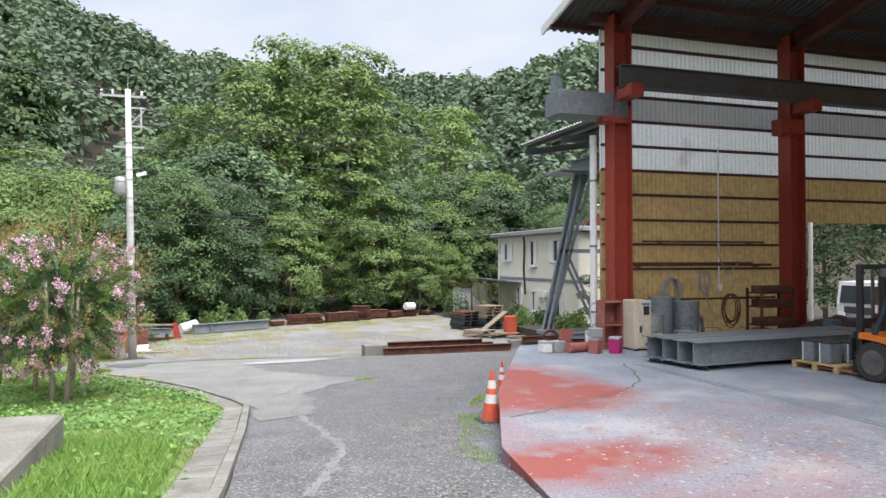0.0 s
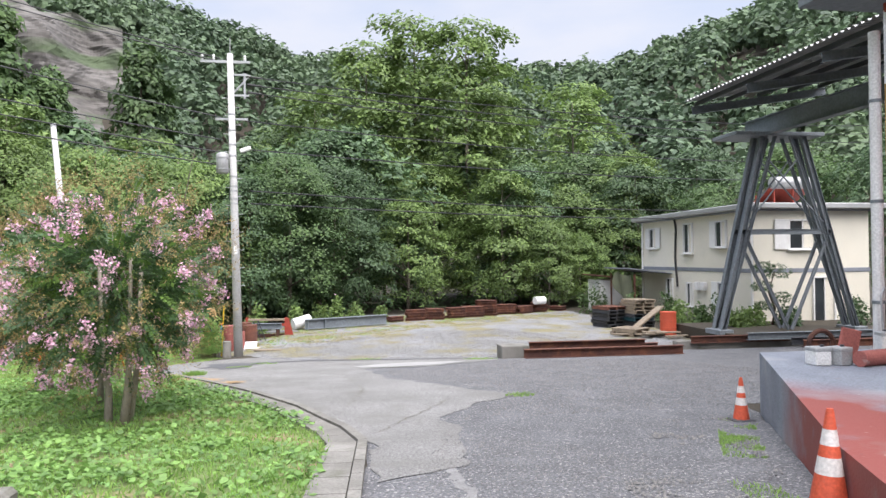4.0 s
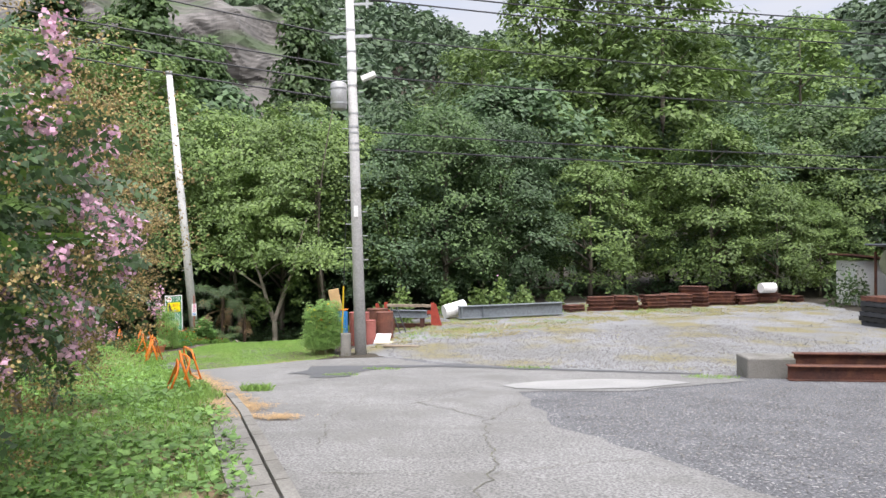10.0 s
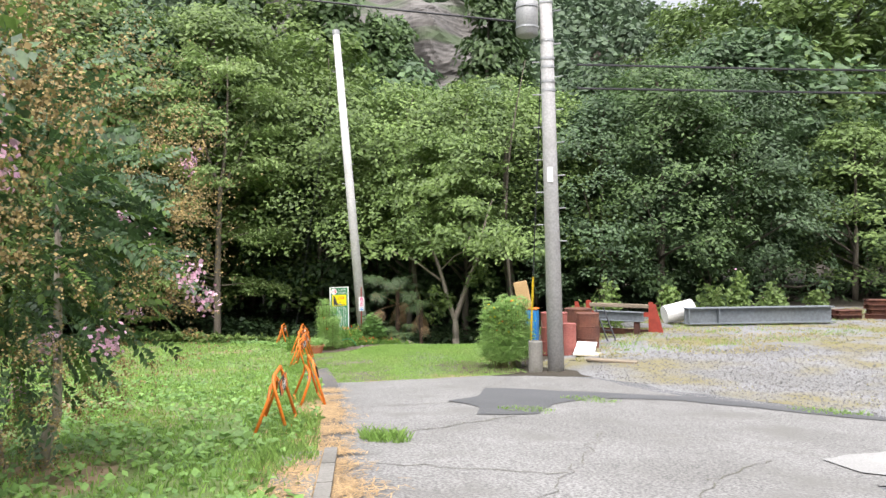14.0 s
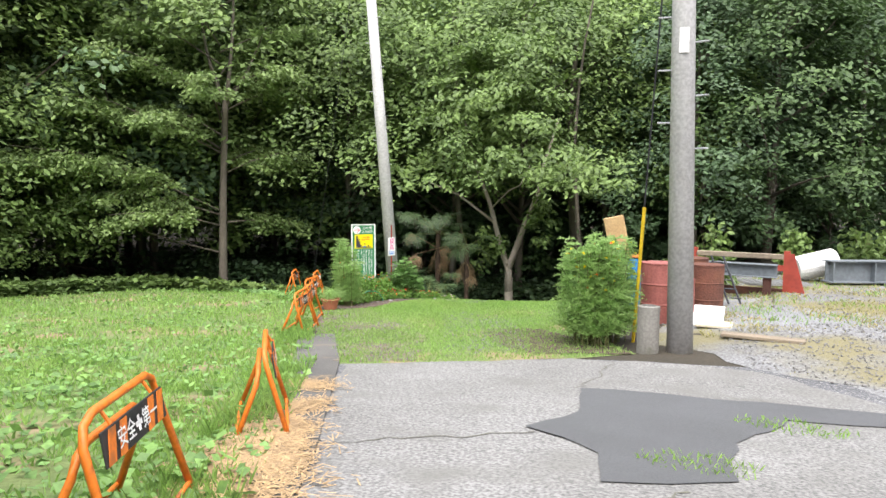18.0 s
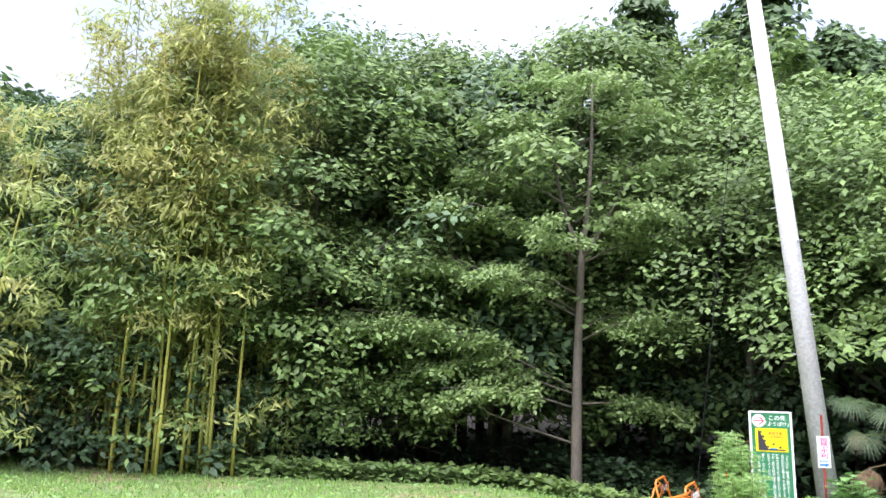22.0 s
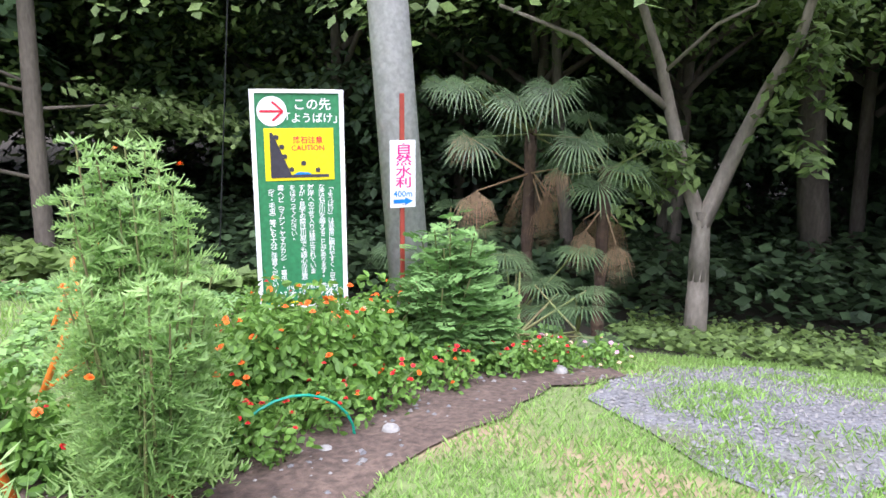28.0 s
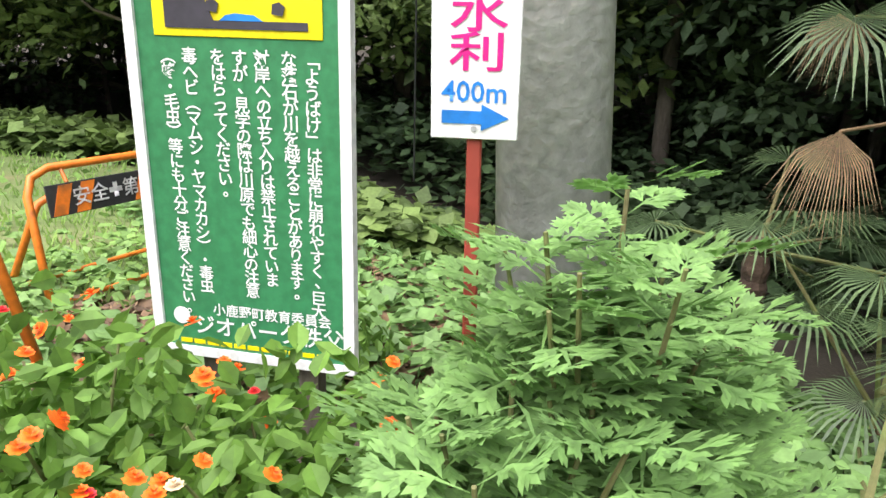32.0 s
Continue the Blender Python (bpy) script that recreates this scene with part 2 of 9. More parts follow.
M["orange"] = material("orange", (0.75, 0.20, 0.02), (0.68, 0.17, 0.018), 3, 0.45, bump=0.05, spots=(0.25, 0.09, 0.03), spot_scale=6, spot_at=(0.62, 0.72))
M["teal"] = material("teal", (0.02, 0.06, 0.075), (0.02, 0.05, 0.065), 3, 0.4, bump=0.05)
M["blue"] = material("blue", (0.02, 0.22, 0.55), None, 3, 0.5)


def glassy(name):
    m = material(name, (0.8, 0.82, 0.8), None, 2, 0.25, bump=0)
    b = m.node_tree.nodes["Principled BSDF"]
    b.inputs["Transmission Weight"].default_value = 0.55
    b.inputs["IOR"].default_value = 1.2
    return m


def sheet_light():
    """Dull glass-fibre sheet that lets daylight through."""
    m = material("fibreglass", (0.97, 0.97, 0.95), (0.93, 0.93, 0.90), 0.6, 0.5, bump=0.05, trans=0.92, spots=(0.55, 0.45, 0.42), spot_scale=0.5, spot_at=(0.62, 0.72))
    b = m.node_tree.nodes["Principled BSDF"]
    b.inputs["Transmission Weight"].default_value, b.inputs["IOR"].default_value, b.inputs["Roughness"].default_value = 0.85, 1.08, 0.5
    return m


M["fibre"] = sheet_light()
M["pane"] = glassy("clear_sheet")


# ---- mesh helpers ----
def finish(name, bm, mat, smooth=False):
    me = bpy.data.meshes.new(name)
    bm.normal_update()
    bm.to_mesh(me)
    bm.free()
    me.materials.append(M[mat])
    if smooth:
        me.polygons.foreach_set("use_smooth", [True] * len(me.polygons))
    return me


def part(name, bm, mat, parent, label="", smooth=False, at=None):
    """One mesh object under a thing or a part."""
    ob = new(name, bm if isinstance(bm, bpy.types.Mesh) else finish(name, bm, mat, smooth))
    ob.parent = parent
    if at is not None:
        ob.matrix_basis = at
    return tagged(ob, label)


def thing(name, label, category, at=None, group="", kind=""):
    ob = new(name)
    ob.empty_display_size = 0.2
    ob.matrix_basis = at if at is not None else Matrix()
    return tagged(ob, label, category, group, kind)


def solid(name, bm, mat, label, category, at=None, group="", kind="", smooth=False):
    ob = new(name, bm if isinstance(bm, bpy.types.Mesh) else finish(name, bm, mat, smooth))
    ob.matrix_basis = at if at is not None else Matrix()
    return tagged(ob, label, category, group, kind)


def box(c, s, bm=None, rot=None, bevel=0.0):
    """A box of size s centred on c, with worn edges where bevel is given."""
    bm = bm or bmesh.new()
    m = Matrix.Translation(c) @ (rot or Matrix()) @ Matrix.Diagonal((*s, 1))
    r = bmesh.ops.create_cube(bm, size=1.0, matrix=m)
    if bevel:
        es = list({e for v in r["verts"] for e in v.link_edges})
        bmesh.ops.bevel(bm, geom=es, offset=bevel, segments=1, affect="EDGES", profile=0.5)
    return bm


def rod(p0, p1, r0, r1=None, n=10, bm=None):
    """A tapered round bar between two points."""
    bm = bm or bmesh.new()
    a, b = Vector(p0), Vector(p1)
    d = b - a
    m = Matrix.Translation((a + b) / 2) @ d.to_track_quat("Z", "Y").to_matrix().to_4x4()
    bmesh.ops.create_cone(bm, cap_ends=True, segments=n, radius1=r0, radius2=r0 if r1 is None else r1, depth=d.length, matrix=m)
    return bm


def tube(points, r, n=8, bm=None, r1=None):
    """A round tube along a polyline."""
    bm = bm or bmesh.new()
    pts = [Vector(p) for p in points]
    rings = []
    for i, p in enumerate(pts):
        d = (pts[min(i + 1, len(pts) - 1)] - pts[max(i - 1, 0)]).normalized()
        q = d.to_track_quat("Z", "Y")
        rad = r if r1 is None else r + (r1 - r) * i / (len(pts) - 1)
        rings.append([bm.verts.new(p + q @ Vector((rad * math.cos(2 * math.pi * k / n), rad * math.sin(2 * math.pi * k / n), 0))) for k in range(n)])
    for a, b in zip(rings, rings[1:]):
        for k in range(n):
            bm.faces.new((a[k], a[(k + 1) % n], b[(k + 1) % n], b[k]))
    bm.faces.new(rings[0][::-1])
    bm.faces.new(rings[-1])
    return bm


def lathe(profile, n=20, bm=None):
    """A turned body from (radius, height) pairs."""
    bm = bm or bmesh.new()
    rings = [[bm.verts.new((r * math.cos(2 * math.pi * k / n), r * math.sin(2 * math.pi * k / n), z)) for k in range(n)] for r, z in profile]
    for a, b in zip(rings, rings[1:]):
        for k in range(n):
            bm.faces.new((a[k], a[(k + 1) % n], b[(k + 1) % n], b[k]))
    bm.faces.new(rings[0][::-1])
    bm.faces.new(rings[-1])
    return bm


def extrude(outline, depth, bm=None, m=None):
    """A flat outline in x and z, extruded along y by depth."""
    bm = bm or bmesh.new()
    m = m or Matrix()
    a = [bm.verts.new(m @ Vector((x, 0, z))) for x, z in outline]
    b = [bm.verts.new(m @ Vector((x, depth, z))) for x, z in outline]
    bm.faces.new(a)
    bm.faces.new(b[::-1])
    for i in range(len(a)):
        j = (i + 1) % len(a)
        bm.faces.new((a[j], a[i], b[i], b[j]))
    return bm


def h_section(p0, p1, h, w, t=0.014, bm=None):
    """A rolled H beam between two points, web upright."""
    bm = bm or bmesh.new()
    a, b = Vector(p0), Vector(p1)
    d = (b - a)
    x = d.normalized()
    side = x.cross(Vector((0, 0, 1)))
    side = side.normalized() if side.length > 0.1 else Vector((0, 1, 0))
    up = side.cross(x)
    k, g = w / 2, t / 2
    prof = ((-k, -h / 2), (k, -h / 2), (k, -h / 2 + t), (g, -h / 2 + t), (g, h / 2 - t), (k, h / 2 - t), (k, h / 2), (-k, h / 2), (-k, h / 2 - t), (-g, h / 2 - t), (-g, -h / 2 + t), (-k, -h / 2 + t))
    r0 = [bm.verts.new(a + side * u + up * v) for u, v in prof]
    r1 = [bm.verts.new(b + side * u + up * v) for u, v in prof]
    n = len(prof)
    fs = [bm.faces.new((r0[i], r0[(i + 1) % n], r1[(i + 1) % n], r1[i])) for i in range(n)] + [bm.faces.new(r0[::-1]), bm.faces.new(r1)]
    bmesh.ops.recalc_face_normals(bm, faces=fs)
    return bm


def corrugated(p0, along, up, length, height, pitch=0.13, depth=0.025, bm=None, out=None):
    """A ribbed sheet from p0, ribs running along up."""
    bm = bm or bmesh.new()
    along, up = Vector(along).normalized(), Vector(up).normalized()
    out = Vector(out) if out is not None else along.cross(up)
    xs, k = [], 0.0
    while k < length:
        for f, d in ((0, 0), (0.35, 0), (0.5, depth), (0.85, depth)):
            if k + f * pitch < length:
                xs.append((k + f * pitch, d))
        k += pitch
    xs.append((length, 0))
    prev = None
    for x, d in xs:
        p = Vector(p0) + along * x + out * d
        cur = (bm.verts.new(p), bm.verts.new(p + up * height))
        if prev:
            bm.faces.new((prev[0], cur[0], cur[1], prev[1]))
        prev = cur
    return bm


def quads_mesh(name, q, mat):
    """One mesh from an array of quads, (n, 4, 3)."""
    q = np.asarray(q, dtype=np.float32)
    n = len(q)
    me = bpy.data.meshes.new(name)
    me.vertices.add(4 * n)
    me.vertices.foreach_set("co", q.reshape(-1))
    me.loops.add(4 * n)
    me.loops.foreach_set("vertex_index", np.arange(4 * n, dtype=np.int32))
    me.polygons.add(n)
    me.polygons.foreach_set("loop_start", np.arange(0, 4 * n, 4, dtype=np.int32))
    me.update()
    me.validate()
    me.materials.append(M[mat])
    return me


def leaf_quads(rng, pts, size, ups, aspect=0.5, droop=0.35, spread=0.55):
    """Small leaves, folded about the midrib, at points, facing about ups."""
    n = len(pts)
    nrm = ups + rng.normal(0, spread, (n, 3))
    nrm /= np.linalg.norm(nrm, axis=1, keepdims=True) + 1e-9
    r = rng.normal(0, 1, (n, 3))
    d = np.cross(nrm, r)
    d /= np.linalg.norm(d, axis=1, keepdims=True) + 1e-9
    d[:, 2] -= droop
    d /= np.linalg.norm(d, axis=1, keepdims=True) + 1e-9
    s = np.cross(d, nrm)
    s /= np.linalg.norm(s, axis=1, keepdims=True) + 1e-9
    L = (size * rng.uniform(0.65, 1.35, (n, 1)))
    W = L * aspect * 0.5
    mid = pts + d * L * 0.45
    return np.stack([pts, mid + s * W, pts + d * L, mid - s * W], 1)


# ---- the lie of the land ----
def sm(a, b, v):
    q = min(1.0, max(0.0, (v - a) / (b - a)))
    return q * q * (3 - 2 * q)


ROAD_Y, ROAD_Z = (-10, 0, 4, 8, 12.6, 16, 20, 25, 30, 36, 60), (0.1, 0, -0.15, -0.55, -0.98, -1.12, -1.44, -1.87, -2.05, -2.2, -2.3)
RIDGE_A, RIDGE_E = (-180, -110, -70, -40, -27, -12, -2, 14, 23, 31, 38, 70, 120, 180), (7, 10, 19, 19.5, 19, 17.5, 15, 13, 14, 16.5, 17.5, 18, 10, 7)


def lie(x, y):
    """Height of the ground at a place."""
    z = float(np.interp(y, ROAD_Y, ROAD_Z))
    if x < -3:
        z -= 0.045 * min(-3 - x, 16) * sm(12, 20, y)
    k = sm(-3.5, -1.5, x) * sm(25, 29, y)
    z = z * (1 - k) - 1.80 * k
    z -= 1.15 * sm(30.6, 37.5, y) * (1 - sm(-6.2, -4.6, x)) * sm(-22, -12, x)
    r = math.hypot(x, y - 8)
    if r > 48:
        az = math.degrees(math.atan2(x, y - 8))
        e = math.tan(radians(float(np.interp(az, RIDGE_A, RIDGE_E))))
        rise = e * 190 * sm(50, 200, r)
        rise *= 1 + 0.12 * noise.noise((x * 0.02, y * 0.02, 0)) * sm(60, 120, r)
        z += rise + 2.5 * noise.noise((x * 0.05, y * 0.05, 3)) * sm(50, 80, r) - 60 * sm(260, 600, r)
    if -14 < y < 12.6 and x < 40 and x > float(np.interp(y, (-12, 0, 4.1, 5.45, 8.05, 12.35), (2.0, 2.1, 2.35, 2.55, 3.6, 5.8))):
        z = min(z, -0.6 - 0.4 * sm(8, 12, y))
    return z


def ground_sheet():
    """One sheet, fine close by and wide towards the horizon."""
    def steps(lo, hi, near0, near1, fine):
        v, s = [near0], fine
        while v[-1] < near1:
            v.append(v[-1] + fine)
        s = fine
        while v[-1] < hi:
            s *= 1.22
            v.append(v[-1] + s)
        s, w = fine, []
        p = near0
        while p > lo:
            s *= 1.22
            p -= s
            w.append(p)
        return w[::-1] + v
    xs, ys = steps(-2500, 2500, -24, 26, 0.6), steps(-2500, 2500, -6, 48, 0.6)
    vs = [(x, y, lie(x, y)) for y in ys for x in xs]
    nx = len(xs)
    fs = [(j * nx + i, j * nx + i + 1, (j + 1) * nx + i + 1, (j + 1) * nx + i) for j in range(len(ys) - 1) for i in range(nx - 1)]
    me = bpy.data.meshes.new("ground")
    me.from_pydata(vs, [], fs)
    me.materials.append(M["earth"])
    me.polygons.foreach_set("use_smooth", [True] * len(me.polygons))
    tagged(new("ground", me), "brown earth and leaf litter under the woods", "ground", kind="structure")


ground_sheet()


def zone(name, outline, mat, label, category, lift=0.004, wobble=0.0, step=0.35, seed=1.0, inner=0.6):
    """A ground covering inside an outline, laid on the ground sheet, with an uneven rim."""
    from mathutils.geometry import delaunay_2d_cdt
    rim = []
    for i, p in enumerate(outline):
        q = outline[(i + 1) % len(outline)]
        a, b = Vector(p), Vector(q)
        k = max(1, int((b - a).length / step))
        nrm = Vector((-(b - a).y, (b - a).x)).normalized()
        for j in range(k):
            c = a.lerp(b, j / k)
            w = wobble * (noise.noise((c.x * 1.9, c.y * 1.9, seed)) + 0.6 * noise.noise((c.x * 6, c.y * 6, seed))) if (j or wobble < 0.3) else 0
            rim.append(c + nrm * w)
    n = len(rim)
    x0, x1 = min(p.x for p in rim), max(p.x for p in rim)
    y0, y1 = min(p.y for p in rim), max(p.y for p in rim)
    pts = list(rim)
    gx = x0
    while gx < x1:
        gy = y0
        while gy < y1:
            pts.append(Vector((gx, gy)))
            gy += inner
        gx += inner
    out = delaunay_2d_cdt(pts, [], [list(range(n))], 1, 1e-5)
    vs = [(v.x, v.y, lie(v.x, v.y) + lift) for v in out[0]]
    me = bpy.data.meshes.new(name)
    me.from_pydata(vs, [], out[2])
    me.materials.append(M[mat])
    me.polygons.foreach_set("use_smooth", [True] * len(me.polygons))
    return tagged(new(name, me), label, category, kind="structure")


def inside(p, outline):
    x, y = p
    c = False
    for i in range(len(outline)):
        (x0, y0), (x1, y1) = outline[i - 1], outline[i]
        if (y0 > y) != (y1 > y) and x < (x1 - x0) * (y - y0) / (y1 - y0) + x0:
            c = not c
    return c


KERB = [(-0.4, 1.0), (-0.15, 3.5), (0.07, 5.2), (0.36, 8.5), (0.55, 11.4), (0.38, 12.5), (-0.26, 14.3), (-1.0, 15.75), (-2.2, 18.2), (-2.95, 19.6), (-4.3, 22.0), (-6.0, 24.8), (-7.95, 27.5)]
ROAD = KERB[:9] + [(-2.95, 19.6), (-4.3, 22.0), (-6.0, 24.8), (-5.3, 25.1), (-3.75, 25.9), (-1.9, 26.2), (0.5, 25.0), (4.6, 23.4), (6, 24.6), (13, 24.4), (26, 24), (26, 13.1), (6.0, 13.1), (5.7, 12.35), (3.5, 8.05), (2.45, 5.45), (2.25, 4.1), (2.0, 0), (1.9, -12), (-1.2, -12)]
zone("road", ROAD, "asphalt", "worn grey asphalt road with loose chippings", "road", 0.006, 0.05)
CONC = [(0.54, 9.55), (1.0, 9.85), (1.43, 10.0), (1.5, 11.2), (1.72, 12.5), (1.6, 13.1), (2.2, 14.0), (3.06, 14.6), (2.2, 16.0), (1.3, 17.8), (1.1, 19.3), (0.9, 20.5), (2.7, 20.9), (4.7, 22.4), (4.3, 23.4), (1.0, 24.4), (-1.0, 25.2), (-2.0, 26.0), (-3.75, 25.85), (-5.3, 25.05), (-5.9, 24.7), (-4.25, 21.95), (-2.9, 19.5), (-2.15, 18.1), (-0.95, 15.7), (-0.22, 14.25), (0.42, 12.5), (0.58, 11.4)]
zone("pavement", CONC, "concrete", "pale weathered concrete paving with cracks", "pavement", 0.014, 0.12, 0.2)
DARKP = [(-3.3, 24.4), (-3.08, 23.46), (-3.28, 22.9), (-2.74, 22.5), (-2.6, 22.0), (-2.03, 22.4), (-2.03, 23.2), (-1.73, 24.1), (-0.6, 24.45), (1.2, 24.0), (4.2, 23.3), (4.2, 23.55), (1.2, 24.35), (-0.5, 25.0), (-1.88, 24.67)]
zone("road_patch", DARKP, "wetpatch", "smooth dark asphalt repair patch", "road patch", 0.022, 0.06, 0.15)
YARD = [(-2.0, 26.1), (0.5, 24.9), (4.6, 23.3), (6.2, 24.6), (12.6, 24.4), (13.0, 29), (12.8, 40), (12, 43), (4, 40.5), (-1, 37.5), (-4, 35), (-3.4, 30), (-3.2, 27.4)]
zone("gravel_yard", YARD, "gravel", "grey gravel yard with straw-coloured weeds", "gravel", 0.008, 0.25)
LAWN = [(-24, 8), (-24, 25.5), (-19.5, 26.6), (-17.2, 29.5), (-15.4, 32.6), (-12.0, 33.4), (-11.0, 32.2), (-10.2, 30.7), (-9.15, 29.0), (-8.15, 27.3), (-6.2, 24.7), (-4.5, 21.9), (-3.2, 19.7), (-2.5, 18.3), (-1.25, 15.8), (-0.58, 14.3), (0.08, 12.5), (0.2, 11.4), (0.0, 8.5), (-0.3, 5.2), (-0.5, 3.5), (-0.9, -6), (-24, -6)]
zone("lawn", LAWN, "turf", "patchy green lawn with bare soil and clover", "lawn", 0.005, 0.05)
VERGE = [(-5.95, 24.75), (-5.3, 25.1), (-3.75, 25.95), (-3.2, 26.4), (-4.4, 28.3), (-4.8, 31.5), (-5.4, 34.5), (-7.2, 34.6), (-8.6, 33.2), (-8.1, 32.1), (-8.4, 31.6), (-8.6, 30.6), (-8.5, 29.3), (-9.1, 28.9)]
zone("verge", VERGE, "turf", "short green grass over an old gravel track", "grass verge", 0.007, 0.15)
TRACK = [(-8.0, 31.5), (-7.6, 31.15), (-7.35, 30.85), (-6.95, 30.6), (-6.7, 31.1), (-6.35, 31.9), (-5.9, 33.0), (-5.9, 34.2), (-6.8, 34.4), (-7.4, 33.7), (-7.8, 32.8), (-8.0, 32.1)]
zone("gravel_track", TRACK, "track_gravel", "pale gravel track leading into the woods", "gravel track", 0.014, 0.2, 0.2)
BED = [(-9.1, 28.9), (-8.5, 29.3), (-8.4, 29.7), (-8.42, 30.3), (-8.27, 31.0), (-8.22, 31.6), (-7.95, 32.15), (-8.5, 33.0), (-10.2, 33.3), (-11.0, 32.2), (-10.2, 30.7)]
zone("flower_bed", BED, "soil", "dark bare soil of a flower bed", "flower bed", 0.02, 0.12, 0.2)
SOIL2 = [(-5.5, 27.7), (-4.65, 27.9), (-3.2, 26.35), (-4.2, 26.0), (-5.0, 26.8)]
RUT = [(-5.1, 25.5), (-4.3, 26.1), (-5.0, 27.8), (-6.1, 29.6), (-6.9, 29.3), (-5.9, 27.3)]
DIRT = [(-5.95, 24.85), (-5.3, 25.2), (-5.9, 26.6), (-6.9, 27.9), (-7.9, 28.8), (-8.5, 29.3), (-9.1, 28.9), (-8.15, 27.35), (-7.0, 25.9)]
zone("dirt_patch", DIRT, "dirt", "trodden brown earth between lawn and verge", "earth", 0.012, 0.2, 0.2)
zone("soil_patch", SOIL2, "soil", "bare brown soil patch at the grass edge", "soil", 0.016, 0.15, 0.2)
PALE = [(0.65, 21.25), (1.2, 21.9), (2.3, 22.35), (3.3, 22.3), (3.6, 21.9), (2.7, 21.1), (1.45, 20.75), (0.85, 20.85)]
zone("pavement_patch", PALE, "pale_concrete", "newer pale concrete patch in the paving", "pavement", 0.024, 0.06, 0.15)


def ribbon(name, line, width, mat, label, category, lift, seed, jag=0.05, vary=0.5, level=None):
    """A crack or joint: an uneven narrow band lying along a line on the ground."""
    pts = []
    for p, q in zip(line, line[1:]):
        a, b = Vector(p), Vector(q)
        k = max(2, int((b - a).length / 0.07))
        pts += [a.lerp(b, i / k) for i in range(k)]
    pts.append(Vector(line[-1]))
    vs, fs = [], []
    for i, p in enumerate(pts):
        d = (pts[min(i + 1, len(pts) - 1)] - pts[max(i - 1, 0)]).normalized()
        s = Vector((-d.y, d.x))
        p = p + s * jag * (noise.noise((p.x * 5, p.y * 5, seed)) + 0.5 * noise.noise((p.x * 17, p.y * 17, seed)))
        w = width * (1 + vary * noise.noise((p.x * 7, p.y * 7, seed + 9)))
        for o in (-w / 2, w / 2):
            c = p + s * o
            vs.append((c.x, c.y, (lie(c.x, c.y) if level is None else level) + lift))
        if i:
            fs.append((2 * i - 2, 2 * i - 1, 2 * i + 1, 2 * i))
    me = bpy.data.meshes.new(name)
    me.from_pydata(vs, [], fs)
    me.materials.append(M[mat])
    return tagged(new(name, me), label, category, kind="structure")


ribbon("road_seam", [(1.2, 10.0), (1.18, 9.4), (1.27, 8.6), (1.25, 7.9), (1.3, 7.2), (1.22, 6.6), (0.9, 5.6), (0.65, 4.9)], 0.10, "filler", "pale filled crack across the asphalt", "crack", 0.011, 1, 0.08)
for i, line in enumerate((
        [(-1.2, 21.6), (-1.14, 19.75), (-1.2, 18.3), (-0.9, 16.6)], [(0.27, 21.0), (-0.1, 20.3), (-0.35, 19.2), (-1.15, 18.9)], [(-0.4, 19.3), (0.5, 18.2), (1.2, 17.9)],
        [(-4.9, 24.6), (-2.7, 25.0), (-1.9, 24.7)], [(-3.3, 24.4), (-3.35, 25.85)], [(-4.2, 22.0), (-3.2, 22.8)], [(-1.0, 21.6), (-0.2, 21.8), (0.7, 21.4)],
        [(0.4, 14.2), (0.7, 15.9), (0.5, 17.8), (0.9, 19.4)], [(0.7, 12.2), (1.1, 13.0), (2.0, 14.6)], [(-0.7, 15.6), (0.7, 15.7), (1.9, 16.3)], [(-2.7, 19.4), (-1.15, 19.8)], [(-2.9, 20.6), (-2.2, 22.1)])):
    ribbon("crack", line, 0.007 + 0.004 * (i % 3), "crack", "thin crack running through the concrete paving", "crack", 0.0185, 3 + i, 0.1, 0.9)

# ---- kerb and gutter ----
def run_pieces(line, off0, off1, z0, z1, piece, owner, name, mat, gap=0.008):
    """Concrete pieces laid end to end along a line, between two offsets to its left."""
    pts = [Vector((*p, 0)) for p in line]
    for a, b in zip(pts, pts[1:]):
        k = max(1, round((b - a).length / piece))
        d = (b - a).normalized()
        s = Vector((-d.y, d.x, 0))
        for i in range(k):
            p, q = a.lerp(b, i / k) + d * gap, a.lerp(b, (i + 1) / k) - d * gap
            bm = bmesh.new()
            vs = []
            for w in (p, q):
                g = lie(w.x, w.y)
                for o, z in ((off0, z0), (off1, z0), (off1, z1), (off0, z1)):
                    c = w + s * o
                    vs.append(bm.verts.new((c.x, c.y, g + z)))
            for f in ((0, 1, 2, 3), (7, 6, 5, 4), (0, 4, 5, 1), (1, 5, 6, 2), (2, 6, 7, 3), (3, 7, 4, 0)):
                bm.faces.new([vs[j] for j in f])
            bmesh.ops.recalc_face_normals(bm, faces=bm.faces)
            part(name, bm, mat, owner)


kerb = thing("kerb", "weathered concrete kerb with a narrow top", "kerb", kind="structure")
run_pieces(KERB[:10], 0.0, 0.10, -0.1, 0.075, 0.6, kerb, "kerbstone", "kerb")
gutter = thing("gutter_cover", "mossy flat concrete gutter slabs along the lawn", "gutter", kind="structure")
run_pieces(KERB[:10], 0.115, 0.42, -0.1, 0.05, 0.6, gutter, "slab", "kerb")
path_strip = thing("concrete_strip", "narrow concrete strip strewn with straw", "path", kind="structure")
run_pieces(KERB[9:12] + [(-7.2, 26.5)], -0.02, 0.46, -0.1, 0.03, 1.6, path_strip, "slab", "strip")

